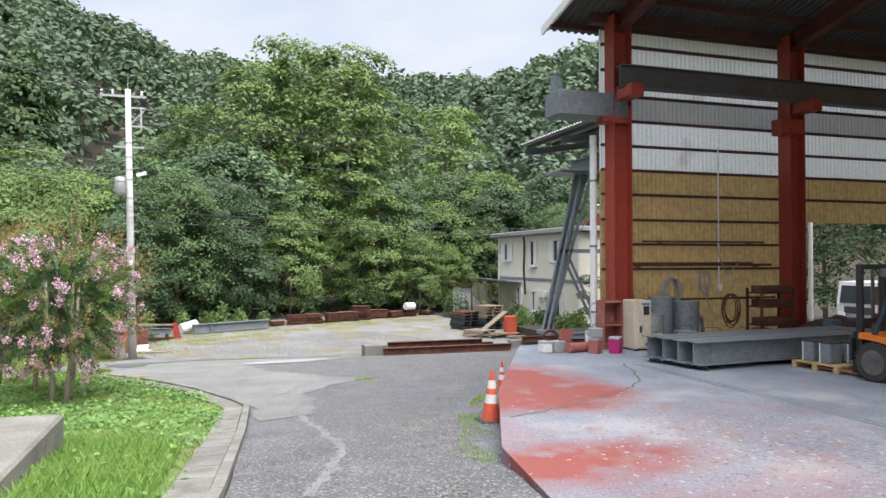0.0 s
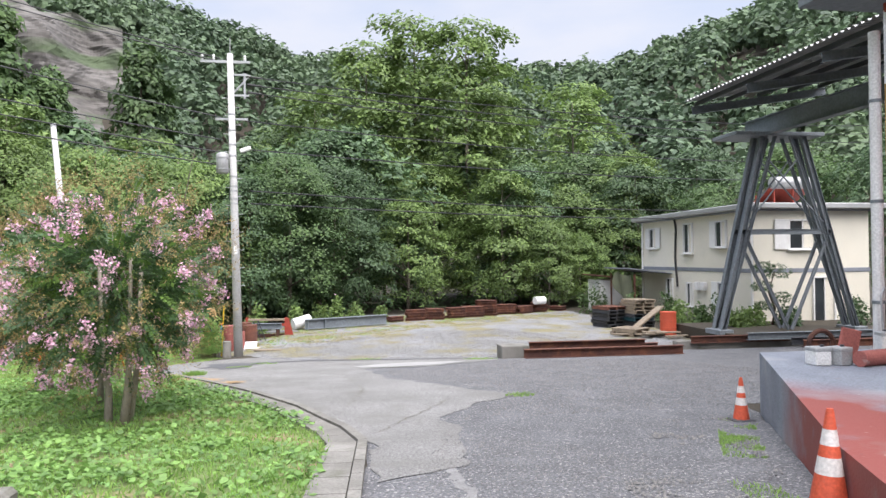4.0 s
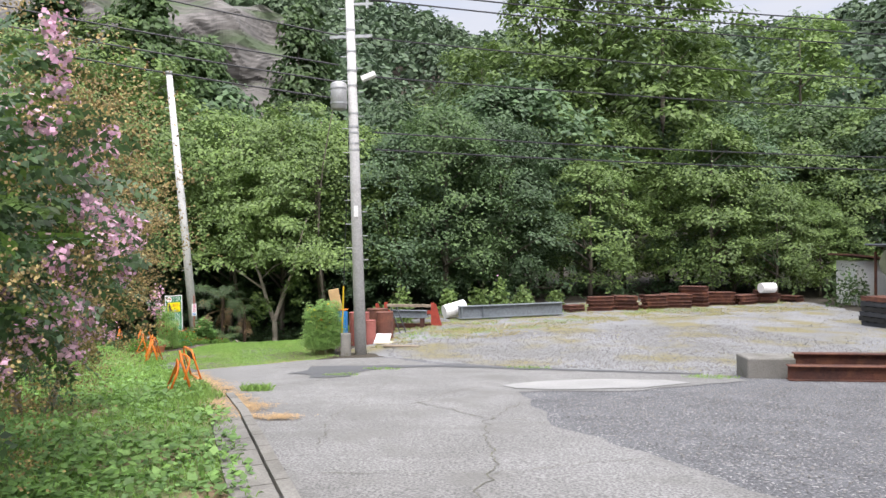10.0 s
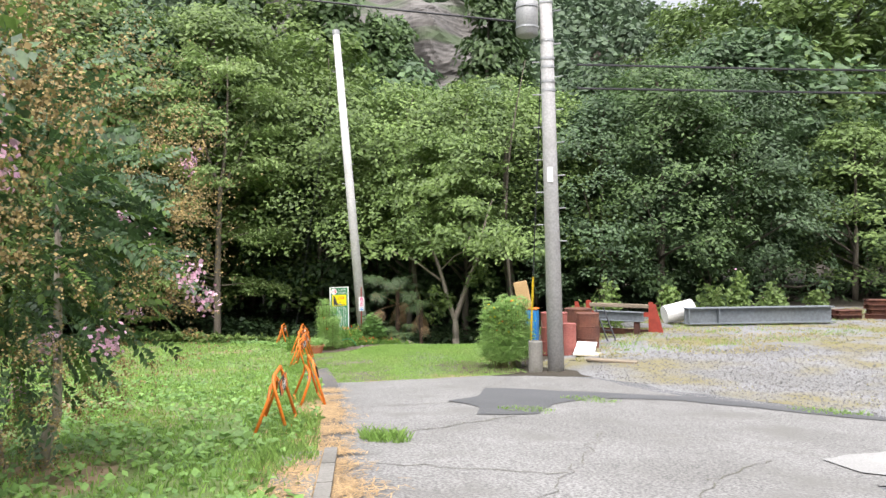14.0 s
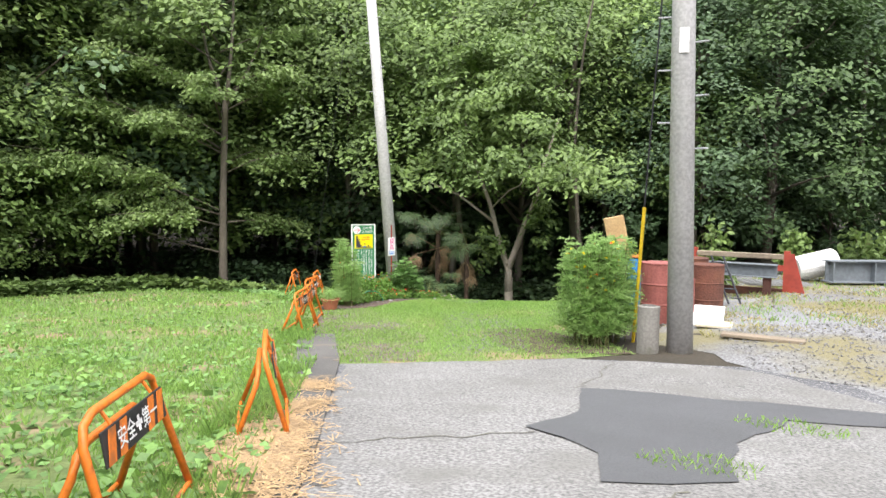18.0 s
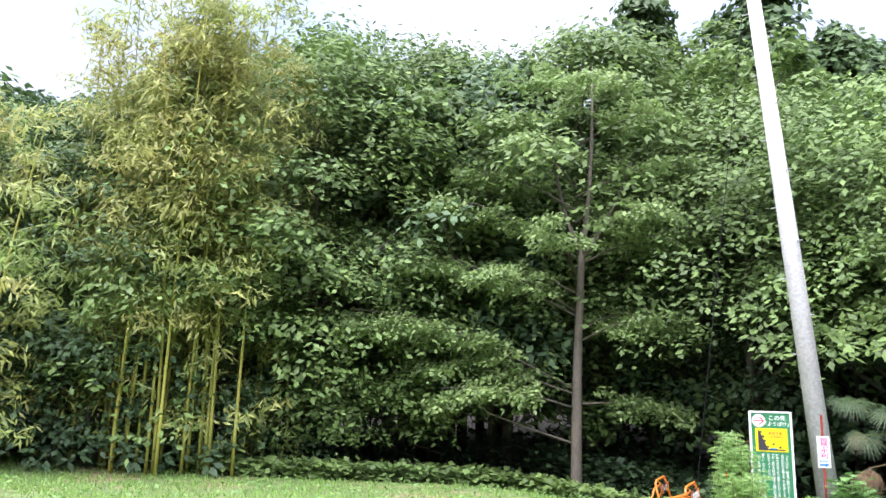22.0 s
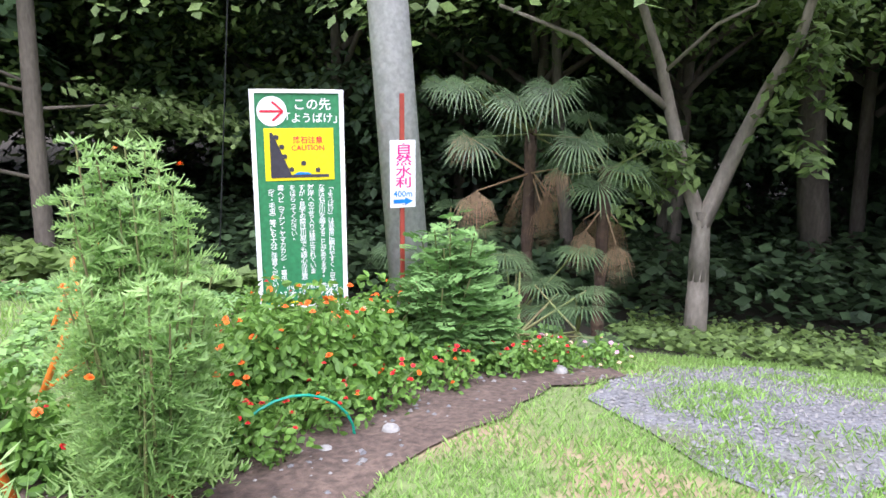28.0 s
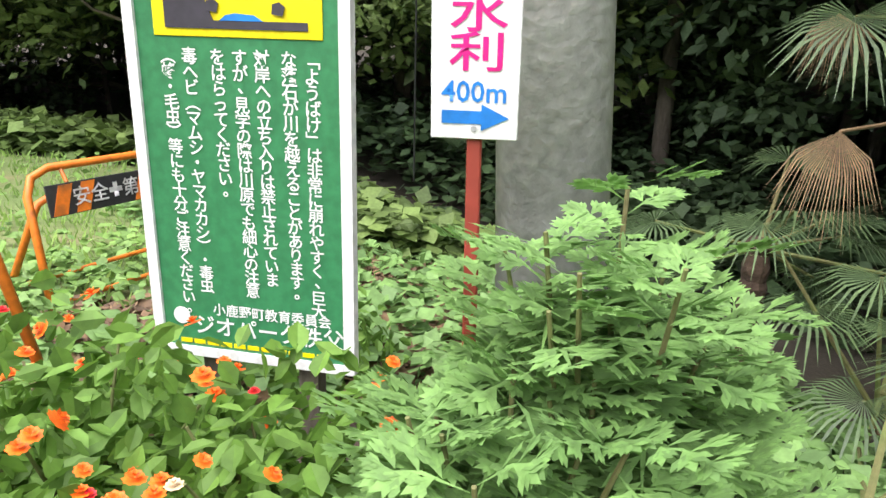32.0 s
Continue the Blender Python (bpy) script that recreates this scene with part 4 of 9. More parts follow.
for z, far, s in ((6.9, 9.2, 1.0), (6.65, 8.6, 1.0), (6.4, 8.0, 1.0), (5.5, 6.8, 1.0), (4.6, 5.4, 0.8), (3.3, 3.6, 0.8), (2.9, 3.0, 0.7)):
    p = on_pole(z)
    wire(p + Vector((0.5, 0, 0)), (46, 47, far + 1.5), s, 0.019)
for z, y, far in ((7.45, 44, 16), (7.35, 42, 15), (5.6, 36, 12), (4.9, 34, 10), (4.5, 33, 9.4), (4.1, 32, 8.8)):
    wire(on_pole(z) + Vector((-0.3, 0, 0)), (-30, y - 18, far), 0.6, 0.019)
wire(P2T - Vector((0, 0, 0.2)), (-12.5, 33.5, -2.4), 0.0, 0.006, 3)

# ---- trees ----
def limb(rng, a, b, r0, r1, bend, k=6):
    pts = []
    off = Vector(rng.normal(0, bend, 3))
    for i in range(k + 1):
        u = i / k
        pts.append(Vector(a).lerp(Vector(b), u) + off * math.sin(math.pi * u))
    return tube(pts, r0, 8, r1=r1)


def spray(rng, centre, radius, thick, count, size, axis, up):
    """Points and facings of one flat bough of leaves around a centre, tilted along axis."""
    a = rng.uniform(0, 2 * math.pi, count)
    r = radius * np.sqrt(rng.uniform(0, 1, count))
    local = np.stack([r * np.cos(a), r * np.sin(a), rng.normal(0, thick, count) - 0.35 * (r / radius) ** 2 * radius * 0.6], 1)
    pts = local + np.array(centre)
    pts[:, 2] += (local[:, 0] * axis[0] + local[:, 1] * axis[1]) * -0.25
    ups = np.tile(np.array(up), (count, 1)) + local * 0.25 / max(radius, 0.1)
    return pts, ups


def tree_mesh(seed, height, spread, base, kind="broad", sprays=110, leaves=90, size=0.2, bare=0.2, every=5):
    """Quads of a crown and the limbs that carry it, for a tree whose foot is the origin."""
    rng = np.random.default_rng(seed)
    P, U, limbs = [], [], []
    for i in range(sprays):
        u = rng.uniform(0, 1) ** 0.85
        z = base + (height - base) * u
        if kind == "conifer":
            w = spread * (1 - u) ** 0.8 + 0.25
        elif kind == "tall":
            w = spread * (0.55 + 0.45 * math.sin(math.pi * min(1, u * 1.05)))
        elif kind == "tier":
            z = base + (height - base) * (math.floor(u * 8) + rng.uniform(0, 0.35)) / 8
            w = spread * (1.0 - 0.75 * u)
        else:
            w = spread * math.sqrt(max(0.05, 1 - (1.55 * u - 0.55) ** 2))
        a = rng.uniform(0, 2 * math.pi)
        lump = 1 + 0.28 * math.sin(3 * a + seed) + 0.18 * math.sin(5 * a + 7 * u + seed)
        r = w * lump * rng.uniform(0.35, 1.0) ** 0.5
        c = (r * math.cos(a), r * math.sin(a), z)
        rad = (0.55 + 0.5 * rng.uniform()) * spread * (0.26 if kind != "conifer" else 0.2)
        up = (0.5 * math.cos(a), 0.5 * math.sin(a), 1.0) if kind != "conifer" else (0.8 * math.cos(a), 0.8 * math.sin(a), 0.7)
        p, q = spray(rng, c, rad, 0.16 * rad + 0.05, leaves, size, (math.cos(a), math.sin(a)), up)
        P.append(p)
        U.append(q)
        if i % every == 0 and kind != "conifer":
            z0 = max(bare * height, z - 0.5 * r - 0.6)
            limbs.append(((0, 0, min(z0, height * 0.9)), (c[0] * 0.95, c[1] * 0.95, c[2] - 0.1), 0.05 + 0.02 * (height - z) / height))
    P, U = np.concatenate(P), np.concatenate(U)
    q = leaf_quads(rng, P, size, U, 0.55, 0.3, 0.36)
    return q, limbs, rng


def make_tree(name, seed, height, spread, base, kind, mat, label, category="tree", sprays=110, leaves=90, size=0.2, trunk=0.16, barkmat="bark", lean=(0, 0), bare=0.2, every=12):
    q, limbs, rng = tree_mesh(seed, height, spread, base, kind, sprays, leaves, size, bare, every)
    t = thing(name, label, category)
    bm = limb(rng, (0, 0, -0.4), (lean[0], lean[1], height * 0.93), trunk, 0.03, 0.12, 9)
    part("trunk", bm, barkmat, t, smooth=True)
    for a, b, r in limbs:
        part("branch", limb(rng, a, b, r, 0.012, 0.1, 5), barkmat, t, smooth=True)
    part("crown", quads_mesh("crown", q, mat), mat, t)
    return t


def plant(proto, x, y, rot, scale, z=None, tall=1.0):
    m = Matrix.Translation((x, y, lie(x, y) if z is None else z)) @ Matrix.Rotation(rot, 4, "Z") @ Matrix.Diagonal((scale, scale, scale * tall, 1))
    ob = copy_thing(proto, Matrix())
    ob.matrix_basis = m
    return ob


protos = {
    "a": make_tree("broadleaf_tree", 11, 10, 4.0, 1.3, "broad", "leaf", "dense green broadleaf tree at the wood's edge", sprays=180, leaves=135, size=0.165),
    "b": make_tree("broadleaf_tree", 12, 10, 4.2, 1.0, "broad", "leaf_light", "light green broadleaf tree at the wood's edge", sprays=180, leaves=135, size=0.165),
    "c": make_tree("broadleaf_tree", 13, 10, 3.8, 1.4, "broad", "leaf_dark", "dark green broadleaf tree in the shade of the wood", sprays=180, leaves=120, size=0.165),
    "d": make_tree("broadleaf_tree", 21, 10, 4.0, 1.3, "broad", "leaf", "dense green broadleaf tree behind the yard", sprays=150, leaves=75, size=0.24, every=18),
    "e": make_tree("broadleaf_tree", 22, 10, 4.2, 1.0, "broad", "leaf_light", "light green broadleaf tree behind the yard", sprays=150, leaves=75, size=0.24, every=18),
    "g": make_tree("broadleaf_tree", 23, 10, 3.8, 1.4, "broad", "leaf_dark", "dark green broadleaf tree behind the yard", sprays=150, leaves=75, size=0.24, every=18),
    "h": make_tree("broadleaf_tree", 24, 10, 4.1, 1.5, "broad", "leaf", "green broadleaf tree deep in the wood", sprays=110, leaves=45, size=0.36, every=40),
    "i": make_tree("broadleaf_tree", 25, 10, 4.0, 1.5, "broad", "leaf_dark", "dark broadleaf tree deep in the wood", sprays=110, leaves=45, size=0.36, every=40),
    "o": make_tree("overhanging_tree", 26, 10, 4.2, 3.6, "broad", "leaf_light", "broadleaf tree whose high crown overhangs the wood's edge", sprays=190, leaves=130, size=0.155, every=14, trunk=0.13),
    "t": make_tree("tall_tree", 14, 17, 4.0, 4.0, "tall", "leaf_light", "tall airy broadleaf tree rising over the wood", sprays=170, leaves=60, size=0.32, trunk=0.25, every=15),
    "f": make_tree("conifer", 15, 14, 3.0, 1.5, "conifer", "leaf", "dark green conifer with a pointed crown", category="conifer", sprays=170, leaves=55, size=0.28, trunk=0.2),
    "s": make_tree("shrub", 16, 3.0, 1.9, 0.15, "broad", "leaf_dark", "low dark shrub at the foot of the wood", category="shrub", sprays=40, leaves=50, size=0.17, trunk=0.05, every=10),
}
rng = np.random.default_rng(5)
EDGE = [(-22.5, 28.5), (-20, 29.5), (-17.5, 32.0), (-16, 35), (-13.5, 36.5), (-10.5, 37.5), (-6.0, 39.5), (-3.5, 37.5), (-0.5, 40.5), (3, 42.5), (7, 44.0), (11, 45.5), (15.5, 47), (20, 46)]
for row, (back, kinds, s0) in enumerate(((0.0, "acbca", 0.80), (4.5, "cabca", 1.0), (9.5, "abcat", 1.12))):
    for i in range(len(EDGE) - 1):
        a, b = Vector(EDGE[i]), Vector(EDGE[i + 1])
        d = (b - a).normalized()
        nrm = Vector((-d.y, d.x))
        k = max(1, round((b - a).length / (3.0 + 0.5 * row)))
        for j in range(k):
            p = a.lerp(b, (j + rng.uniform(0.2, 0.8)) / k) + nrm * (back + rng.uniform(-0.6, 0.8))
            kd = kinds[int(rng.integers(0, 5))]
            if row == 0 and -19.0 < p.x < -4.5:
                if p.x > -12.5:
                    plant(protos["o"], p.x, p.y + 1.6, rng.uniform(0, 6.28), rng.uniform(0.9, 1.1))
                continue
            near = row == 0 and p.x < 1
            kd = kd if near or kd == "t" else {"a": "d", "b": "e", "c": "g"}[kd] if row < 2 else {"a": "h", "b": "e", "c": "i"}[kd]
            plant(protos[kd], p.x, p.y, rng.uniform(0, 6.28), s0 * rng.uniform(0.8, 1.1) * (0.85 if kd == "t" else 1), tall=rng.uniform(0.9, 1.1))
for x, y, k, s in ((-17.6, 52, "f", 1.2), (-12.4, 53.6, "f", 1.4), (-22, 48, "f", 1.05), (-27, 46, "f", 1.0), (-26, 40, "f", 0.9), (-20, 42, "f", 0.85), (2.5, 51, "t", 1.0), (6, 53, "t", 1.15), (9.5, 52, "t", 1.12), (-1, 54, "t", 0.85), (12, 56, "t", 0.9), (-3, 57, "a", 1.3)):
    plant(protos[k], x, y, rng.uniform(0, 6.28), s)
for x, y, k, s in ((-21.4, 29.6, "b", 1.12), (-21.8, 33.2, "b", 1.2), (-24.2, 30.6, "b", 1.3), (-23.6, 35.0, "b", 1.32), (-19.6, 34.9, "b", 0.95), (-16.6, 40.6, "g", 0.85), (-19.4, 38.6, "g", 0.85), (-13.2, 41.2, "g", 0.8), (-17.8, 43.0, "i", 1.0), (-14.8, 44.0, "i", 1.0), (-18.6, 37.2, "o", 1.25), (-22.6, 31.4, "s", 0.9), (-21.5, 30.6, "s", 0.8), (-23.2, 33.2, "s", 1.0), (-20.6, 32.6, "s", 0.8), (-14.6, 38.6, "o", 1.05), (-17.7, 44.9, "f", 1.32), (-15.7, 45.8, "f", 1.08), (-21.4, 42.8, "f", 1.25), (-18.5, 39.5, "d", 1.05), (-22.6, 35.5, "a", 1.1)):
    plant(protos[k], x, y, rng.uniform(0, 6.28), s)
for x, y, k, s in ((12.5, 43.0, "e", 0.50), (14.6, 43.6, "e", 0.42), (10, 44, "e", 0.55), (18, 45, "e", 0.6), (22, 42, "d", 0.7), (26, 40, "d", 0.9), (28, 34, "g", 0.9), (30, 28, "d", 0.9), (27, 22, "g", 0.8), (32, 20, "h", 0.9), (36, 24, "i", 1.0), (40, 18, "h", 1.0)):
    plant(protos[k], x, y, rng.uniform(0, 6.28), s)
for i in range(len(EDGE) - 1):
    a, b = Vector(EDGE[i]), Vector(EDGE[i + 1])
    for j in range(2):
        p = a.lerp(b, rng.uniform(0, 1)) + Vector((rng.uniform(-0.5, 0.5), rng.uniform(-0.3, 2.0)))
        if p.x > -2 or p.x < -20:
            plant(protos["s"], p.x, p.y, rng.uniform(0, 6.28), rng.uniform(0.6, 1.0))
for x, y, k, s in ((-14.5, 41.5, "g", 0.75), (-12.2, 42.6, "g", 0.8), (-10.0, 43.5, "g", 0.75), (-7.9, 43.0, "g", 0.8), (-5.6, 43.6, "g", 0.75), (-3.6, 42.2, "g", 0.7), (-4.4, 40.4, "s", 1.0), (-3.6, 39.2, "s", 0.9), (-9.4, 46, "i", 1.0), (-6, 46.4, "i", 1.0), (-3, 45.6, "i", 0.95), (-12.6, 46, "i", 1.0)):
    plant(protos[k], x, y, rng.uniform(0, 6.28), s)
for x, y, k, s in ((-18.6, 36.8, "t", 0.72), (-15.2, 40.2, "t", 0.74), (-21.8, 33.8, "t", 0.70), (-25.5, 31, "t", 0.68), (-22.5, 24.5, "a", 0.8), (-24.5, 21.5, "b", 0.85), (-25.5, 17.5, "d", 0.9), (-26, 13.5, "g", 0.9), (-28, 25, "d", 1.0), (-29.5, 20, "h", 1.1), (-31, 29, "h", 1.1), (-25.5, 9, "d", 0.9), (-26.5, 5, "g", 0.9), (-8.6, 45.5, "t", 0.62), (-4.5, 47, "t", 0.6)):
    plant(protos[k], x, y, rng.uniform(0, 6.28), s)
for i in range(16):
    plant(protos["s"], -20.6 - 0.5 * (i % 3) - 0.03 * i, 17.5 + 0.75 * i, rng.uniform(0, 6.28), rng.uniform(0.8, 1.2))
for i in range(26):
    x = -17 + 17 * (i + rng.uniform(0, 1)) / 26
    plant(protos["s"], x, 42.0 + 0.12 * abs(x + 8) + rng.uniform(-0.8, 2.2), rng.uniform(0, 6.28), rng.uniform(0.75, 1.15))
for k in "abcdeghiotfs":
    protos[k].matrix_basis = Matrix.Translation({"a": (-24, 36, -2.8), "b": (-27, 33, -2.8), "c": (-30, 37, -2.8), "d": (17, 50, -2), "e": (20.5, 49, -2), "g": (24, 47, -2), "h": (-27, 52, -2), "i": (-31, 56, -2), "o": (-29, 42, -2.6), "t": (-33, 50, -2.5), "f": (-36, 44, -2.5), "s": (-25, 31, -2.7)}[k])


def hill_woods():
    """The far wooded slopes: crowns of leaf clumps, joined."""
    rng = np.random.default_rng(21)
    P, U, S = [], [], []
    n = 0
    while n < 2150:
        az, r = rng.uniform(-100, 62), 58 + 150 * math.sqrt(rng.uniform(0, 1))
        x, y = r * math.sin(radians(az)), 8 + r * math.cos(radians(az))
        if -40 < az < -15.5 and 78 < r < 128:
            continue
        n += 1
        z = lie(x, y)
        h, w = rng.uniform(6, 11), rng.uniform(2.8, 4.6)
        count = 210 if r < 110 else 140
        v = rng.normal(0, 1, (count, 3))
        v /= np.linalg.norm(v, axis=1, keepdims=True)
        v[:, 2] = np.abs(v[:, 2]) * 1.1 - 0.25
        lump = 1 + 0.25 * np.sin(4 * v[:, 0] + n) * np.cos(5 * v[:, 1] + 2 * n)
        P.append(np.array((x, y, z + h * 0.55)) + v * np.stack([w * lump, w * lump, 0.5 * h * lump], 1) * rng.uniform(0.75, 1, (count, 1)))
        U.append(v + np.array((0, 0, 0.5)))
        S.append(np.full((count, 1), 0.62 + r * 0.0038))
    P, U, S = np.concatenate(P), np.concatenate(U), np.concatenate(S)
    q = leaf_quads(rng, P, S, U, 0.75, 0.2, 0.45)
    ob = new("hill_woods", quads_mesh("hill_woods", q, "leaf_haze"))
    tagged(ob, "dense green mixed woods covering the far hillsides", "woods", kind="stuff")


hill_woods()


def cliff():
    """A bare pale rock face high in the woods."""
    me = bpy.data.meshes.new("cliff")
    vs, nx, nz = [], 120, 50
    for j in range(nz + 1):
        for i in range(nx + 1):
            u, v = i / nx, j / nz
            az = -43 + 27 * u
            r = 109 + 17 * v + 6 * noise.noise((u * 7, v * 3 + 3 * u, 1)) + 0.5 * noise.noise((u * 20, v * 26 + 30 * u, 2)) + 1.2 * abs(noise.noise((u * 16, v * 8 + 10 * u, 6)))
            z = 18 + 26 * v * (1.0 - 0.35 * max(0, u - 0.6)) * sm(-0.02, 0.3, u) + 2 * noise.noise((u * 12, v * 3, 4))
            vs.append((r * math.sin(radians(az)), 8 + r * math.cos(radians(az)), z))
    fs = [(j * (nx + 1) + i, j * (nx + 1) + i + 1, (j + 1) * (nx + 1) + i + 1, (j + 1) * (nx + 1) + i) for j in range(nz) for i in range(nx)]
    me.from_pydata(vs, [], fs)
    me.materials.append(M["rock"])
    tagged(new("cliff", me), "pale bare rock cliff high on the wooded hill", "cliff", kind="structure")


cliff()

# ---- lawn, weeds and beds ----
M["clover"] = material("clover", (0.16, 0.31, 0.09), (0.20, 0.36, 0.12), 1.0, 0.6, bump=0, island=0.35, trans=0.3)
M["straw"] = material("straw", (0.50, 0.35, 0.19), (0.38, 0.27, 0.15), 2.0, 0.85, bump=0, island=0.3, trans=0.1)
M["stone"] = material("stone", (0.22, 0.22, 0.218), (0.16, 0.158, 0.155), 3.0, 0.9, bump=0.5, island=0.3)


def samples(outline, count, seed, salt, freq, bare, near=None, avoid=()):
    """Random places inside an outline, thinned by a patchy noise and by distance."""
    rng = np.random.default_rng(seed)
    o = np.array(outline)
    lo, hi = o.min(0), o.max(0)
    got = np.zeros((0, 2))
    for _ in range(14):
        p = rng.uniform(lo, hi, (max(2000, count * 2), 2))
        keep = np.zeros(len(p), bool)
        for (x0, y0), (x1, y1) in zip(np.roll(o, 1, 0), o):
            if y0 != y1:
                keep ^= ((y0 > p[:, 1]) != (y1 > p[:, 1])) & (p[:, 0] < (x1 - x0) * (p[:, 1] - y0) / (y1 - y0) + x0)
        if near:
            keep &= rng.uniform(0, 1, len(p)) < 1 / (1 + (np.hypot(p[:, 0] - near[0], p[:, 1] - near[1]) / near[2]) ** 2)
        p = p[keep]
        if bare > -5:
            v = np.array([noise.noise((x * freq, y * freq, salt * 3.7)) + 0.6 * noise.noise((x * freq * 2.7, y * freq * 2.7, salt * 1.3)) for x, y in p])
            p = p[v + rng.normal(0, 0.12, len(v)) > bare]
        got = np.concatenate([got, p])
        if len(got) >= count:
            break
    got = got[:count]
    for a in avoid:
        got = np.array([q for q in got if not inside(q, a)])
    return np.array([(x, y, lie_fast(x, y)) for x, y in got]), rng


GRID = {}


def lie_fast(x, y):
    """Ground height, from cells half a metre wide."""
    i, j = math.floor(x * 2), math.floor(y * 2)
    h = []
    for k in ((i, j), (i + 1, j), (i, j + 1), (i + 1, j + 1)):
        if k not in GRID:
            GRID[k] = lie(k[0] / 2, k[1] / 2)
        h.append(GRID[k])
    u, v = x * 2 - i, y * 2 - j
    return (h[0] * (1 - u) + h[1] * u) * (1 - v) + (h[2] * (1 - u) + h[3] * u) * v


def sow(name, outline, count, mat, length, width, label, category, seed, bare=0.0, near=None, lean=0.5, avoid=()):
    """Blades scattered over an outline, joined; thin where a patchy noise is low."""
    p, rng = samples(outline, count, seed, seed, 1.0, bare, near, avoid)
    n = len(p)
    a = rng.uniform(0, 2 * math.pi, n)
    s = np.stack([np.cos(a), np.sin(a), np.zeros(n)], 1)
    L = length * rng.uniform(0.5, 1.3, (n, 1))
    W = width * rng.uniform(0.7, 1.3, (n, 1))
    b = rng.uniform(0, 2 * math.pi, n)
    tip = p + np.stack([np.cos(b) * lean, np.sin(b) * lean, np.ones(n)], 1) * L * rng.uniform(0.6, 1.0, (n, 1))
    mid = p + (tip - p) * 0.55 + np.array((0, 0, 0.12)) * L
    q = np.stack([p - s * W, p + s * W, mid + s * W * 0.8, tip], 1)
    tagged(new(name, quads_mesh(name, q, mat)), label, category, kind="stuff")


def scatter_leaves(name, outline, count, mat, size, height, label, category, seed, bare=0.0, near=None):
    """Low broad leaves lying over an outline."""
    p, rng = samples(outline, count, seed, seed, 1.0, bare, near)
    p[:, 2] += rng.uniform(0.02, height, len(p))
    q = leaf_quads(rng, p, size, np.tile((0, 0, 1.0), (len(p), 1)), 0.8, 0.15, 0.35)
    tagged(new(name, quads_mesh(name, q, mat)), label, category, kind="stuff")


sow("grass", LAWN, 105000, "grass", 0.075, 0.0055, "short bright green lawn grass", "grass", 3, -0.05, (-5.5, 22, 6))
sow("grass", LAWN, 26000, "grass", 0.08, 0.006, "short green lawn grass beside the kerb", "grass", 4, -0.3, (-1.5, 11, 3))
sow("grass", LAWN, 30000, "grass", 0.10, 0.010, "green lawn grass towards the wood", "grass", 6, -0.2, (-14, 27, 9))
scatter_leaves("clover_patch", LAWN, 16000, "clover", 0.05, 0.06, "low clover and weeds in the lawn", "weeds", 7, 0.0, (-3.2, 14.5, 4))
scatter_leaves("clover_patch", LAWN, 8000, "clover", 0.05, 0.06, "low clover and weeds in the lawn", "weeds", 8, 0.2, (-6.5, 22, 5))
M["litter"] = material("litter", (0.20, 0.125, 0.07), (0.13, 0.085, 0.05), 2, 0.85, bump=0, island=0.4)
M["weed_leaf"] = material("weed_leaf", (0.21, 0.37, 0.10), (0.16, 0.30, 0.085), 1.0, 0.55, bump=0, island=0.35, trans=0.3)
scatter_leaves("lawn_weeds", LAWN, 15000, "weed_leaf", 0.075, 0.13, "low mounds of broad-leaved weeds in the lawn", "weeds", 18, 0.0, (-1.3, 11.6, 2.6))
scatter_leaves("lawn_weeds", LAWN, 14000, "weed_leaf", 0.075, 0.11, "low mounds of broad-leaved weeds in the lawn", "weeds", 19, 0.08, (-3.6, 16.8, 3.0))
scatter_leaves("lawn_weeds", LAWN, 3000, "weed_leaf", 0.08, 0.10, "low broad-leaved weeds in the lawn", "weeds", 20, 0.3, (-8.0, 23.5, 4.0))
sow("tall_grass", [(-3.2, 9.2), (-0.9, 8.6), (-0.35, 7.6), (-0.5, 4.2), (-1.4, 4.2), (-1.6, 8.0), (-3.2, 8.3)], 15000, "grass", 0.15, 0.006, "lush long grass round the concrete block", "grass", 25, -9, None, 0.5)
sow("grass", VERGE, 44000, "grass", 0.05, 0.0042, "short trodden grass on the verge", "grass", 9, -0.5, None, 0.6, (TRACK, BED))
sow("grass", VERGE, 14000, "grass", 0.05, 0.004, "thin grass creeping over the edges of the gravel", "grass", 31, 0.02, (-5.2, 31.0, 2.6), 0.8, (BED,))
sow("grass", VERGE, 30000, "grass", 0.045, 0.003, "fine short grass beside the flower bed", "grass", 24, -0.55, (-7.7, 30.3, 1.3), 0.7, (TRACK, BED))
STRIP_SIDE = [(-2.3, 18.2), (-3.2, 19.7), (-4.6, 22.0), (-6.25, 24.75), (-8.2, 27.4), (-8.6, 27.3), (-6.7, 24.5), (-5.0, 21.8), (-3.6, 19.5), (-2.7, 18.0)]
sow("tall_grass", STRIP_SIDE, 7000, "grass", 0.13, 0.004, "taller grass tufts along the concrete strip", "grass", 10, -0.05, None, 0.45)
sow("dry_grass", [(-2.6, 27.6), (0.5, 29.0), (3.5, 32.5), (9, 35.5), (12.4, 37), (12.2, 42), (4, 40), (-1, 36.8), (-3.4, 32.5)], 42000, "dry", 0.045, 0.007, "low straw-coloured grass at the back of the yard", "dry grass", 11, -0.12, None, 0.9)
sow("dry_grass", YARD, 6000, "dry", 0.04, 0.006, "sparse straw-coloured weeds over the gravel", "dry grass", 21, 0.2, None, 0.9)
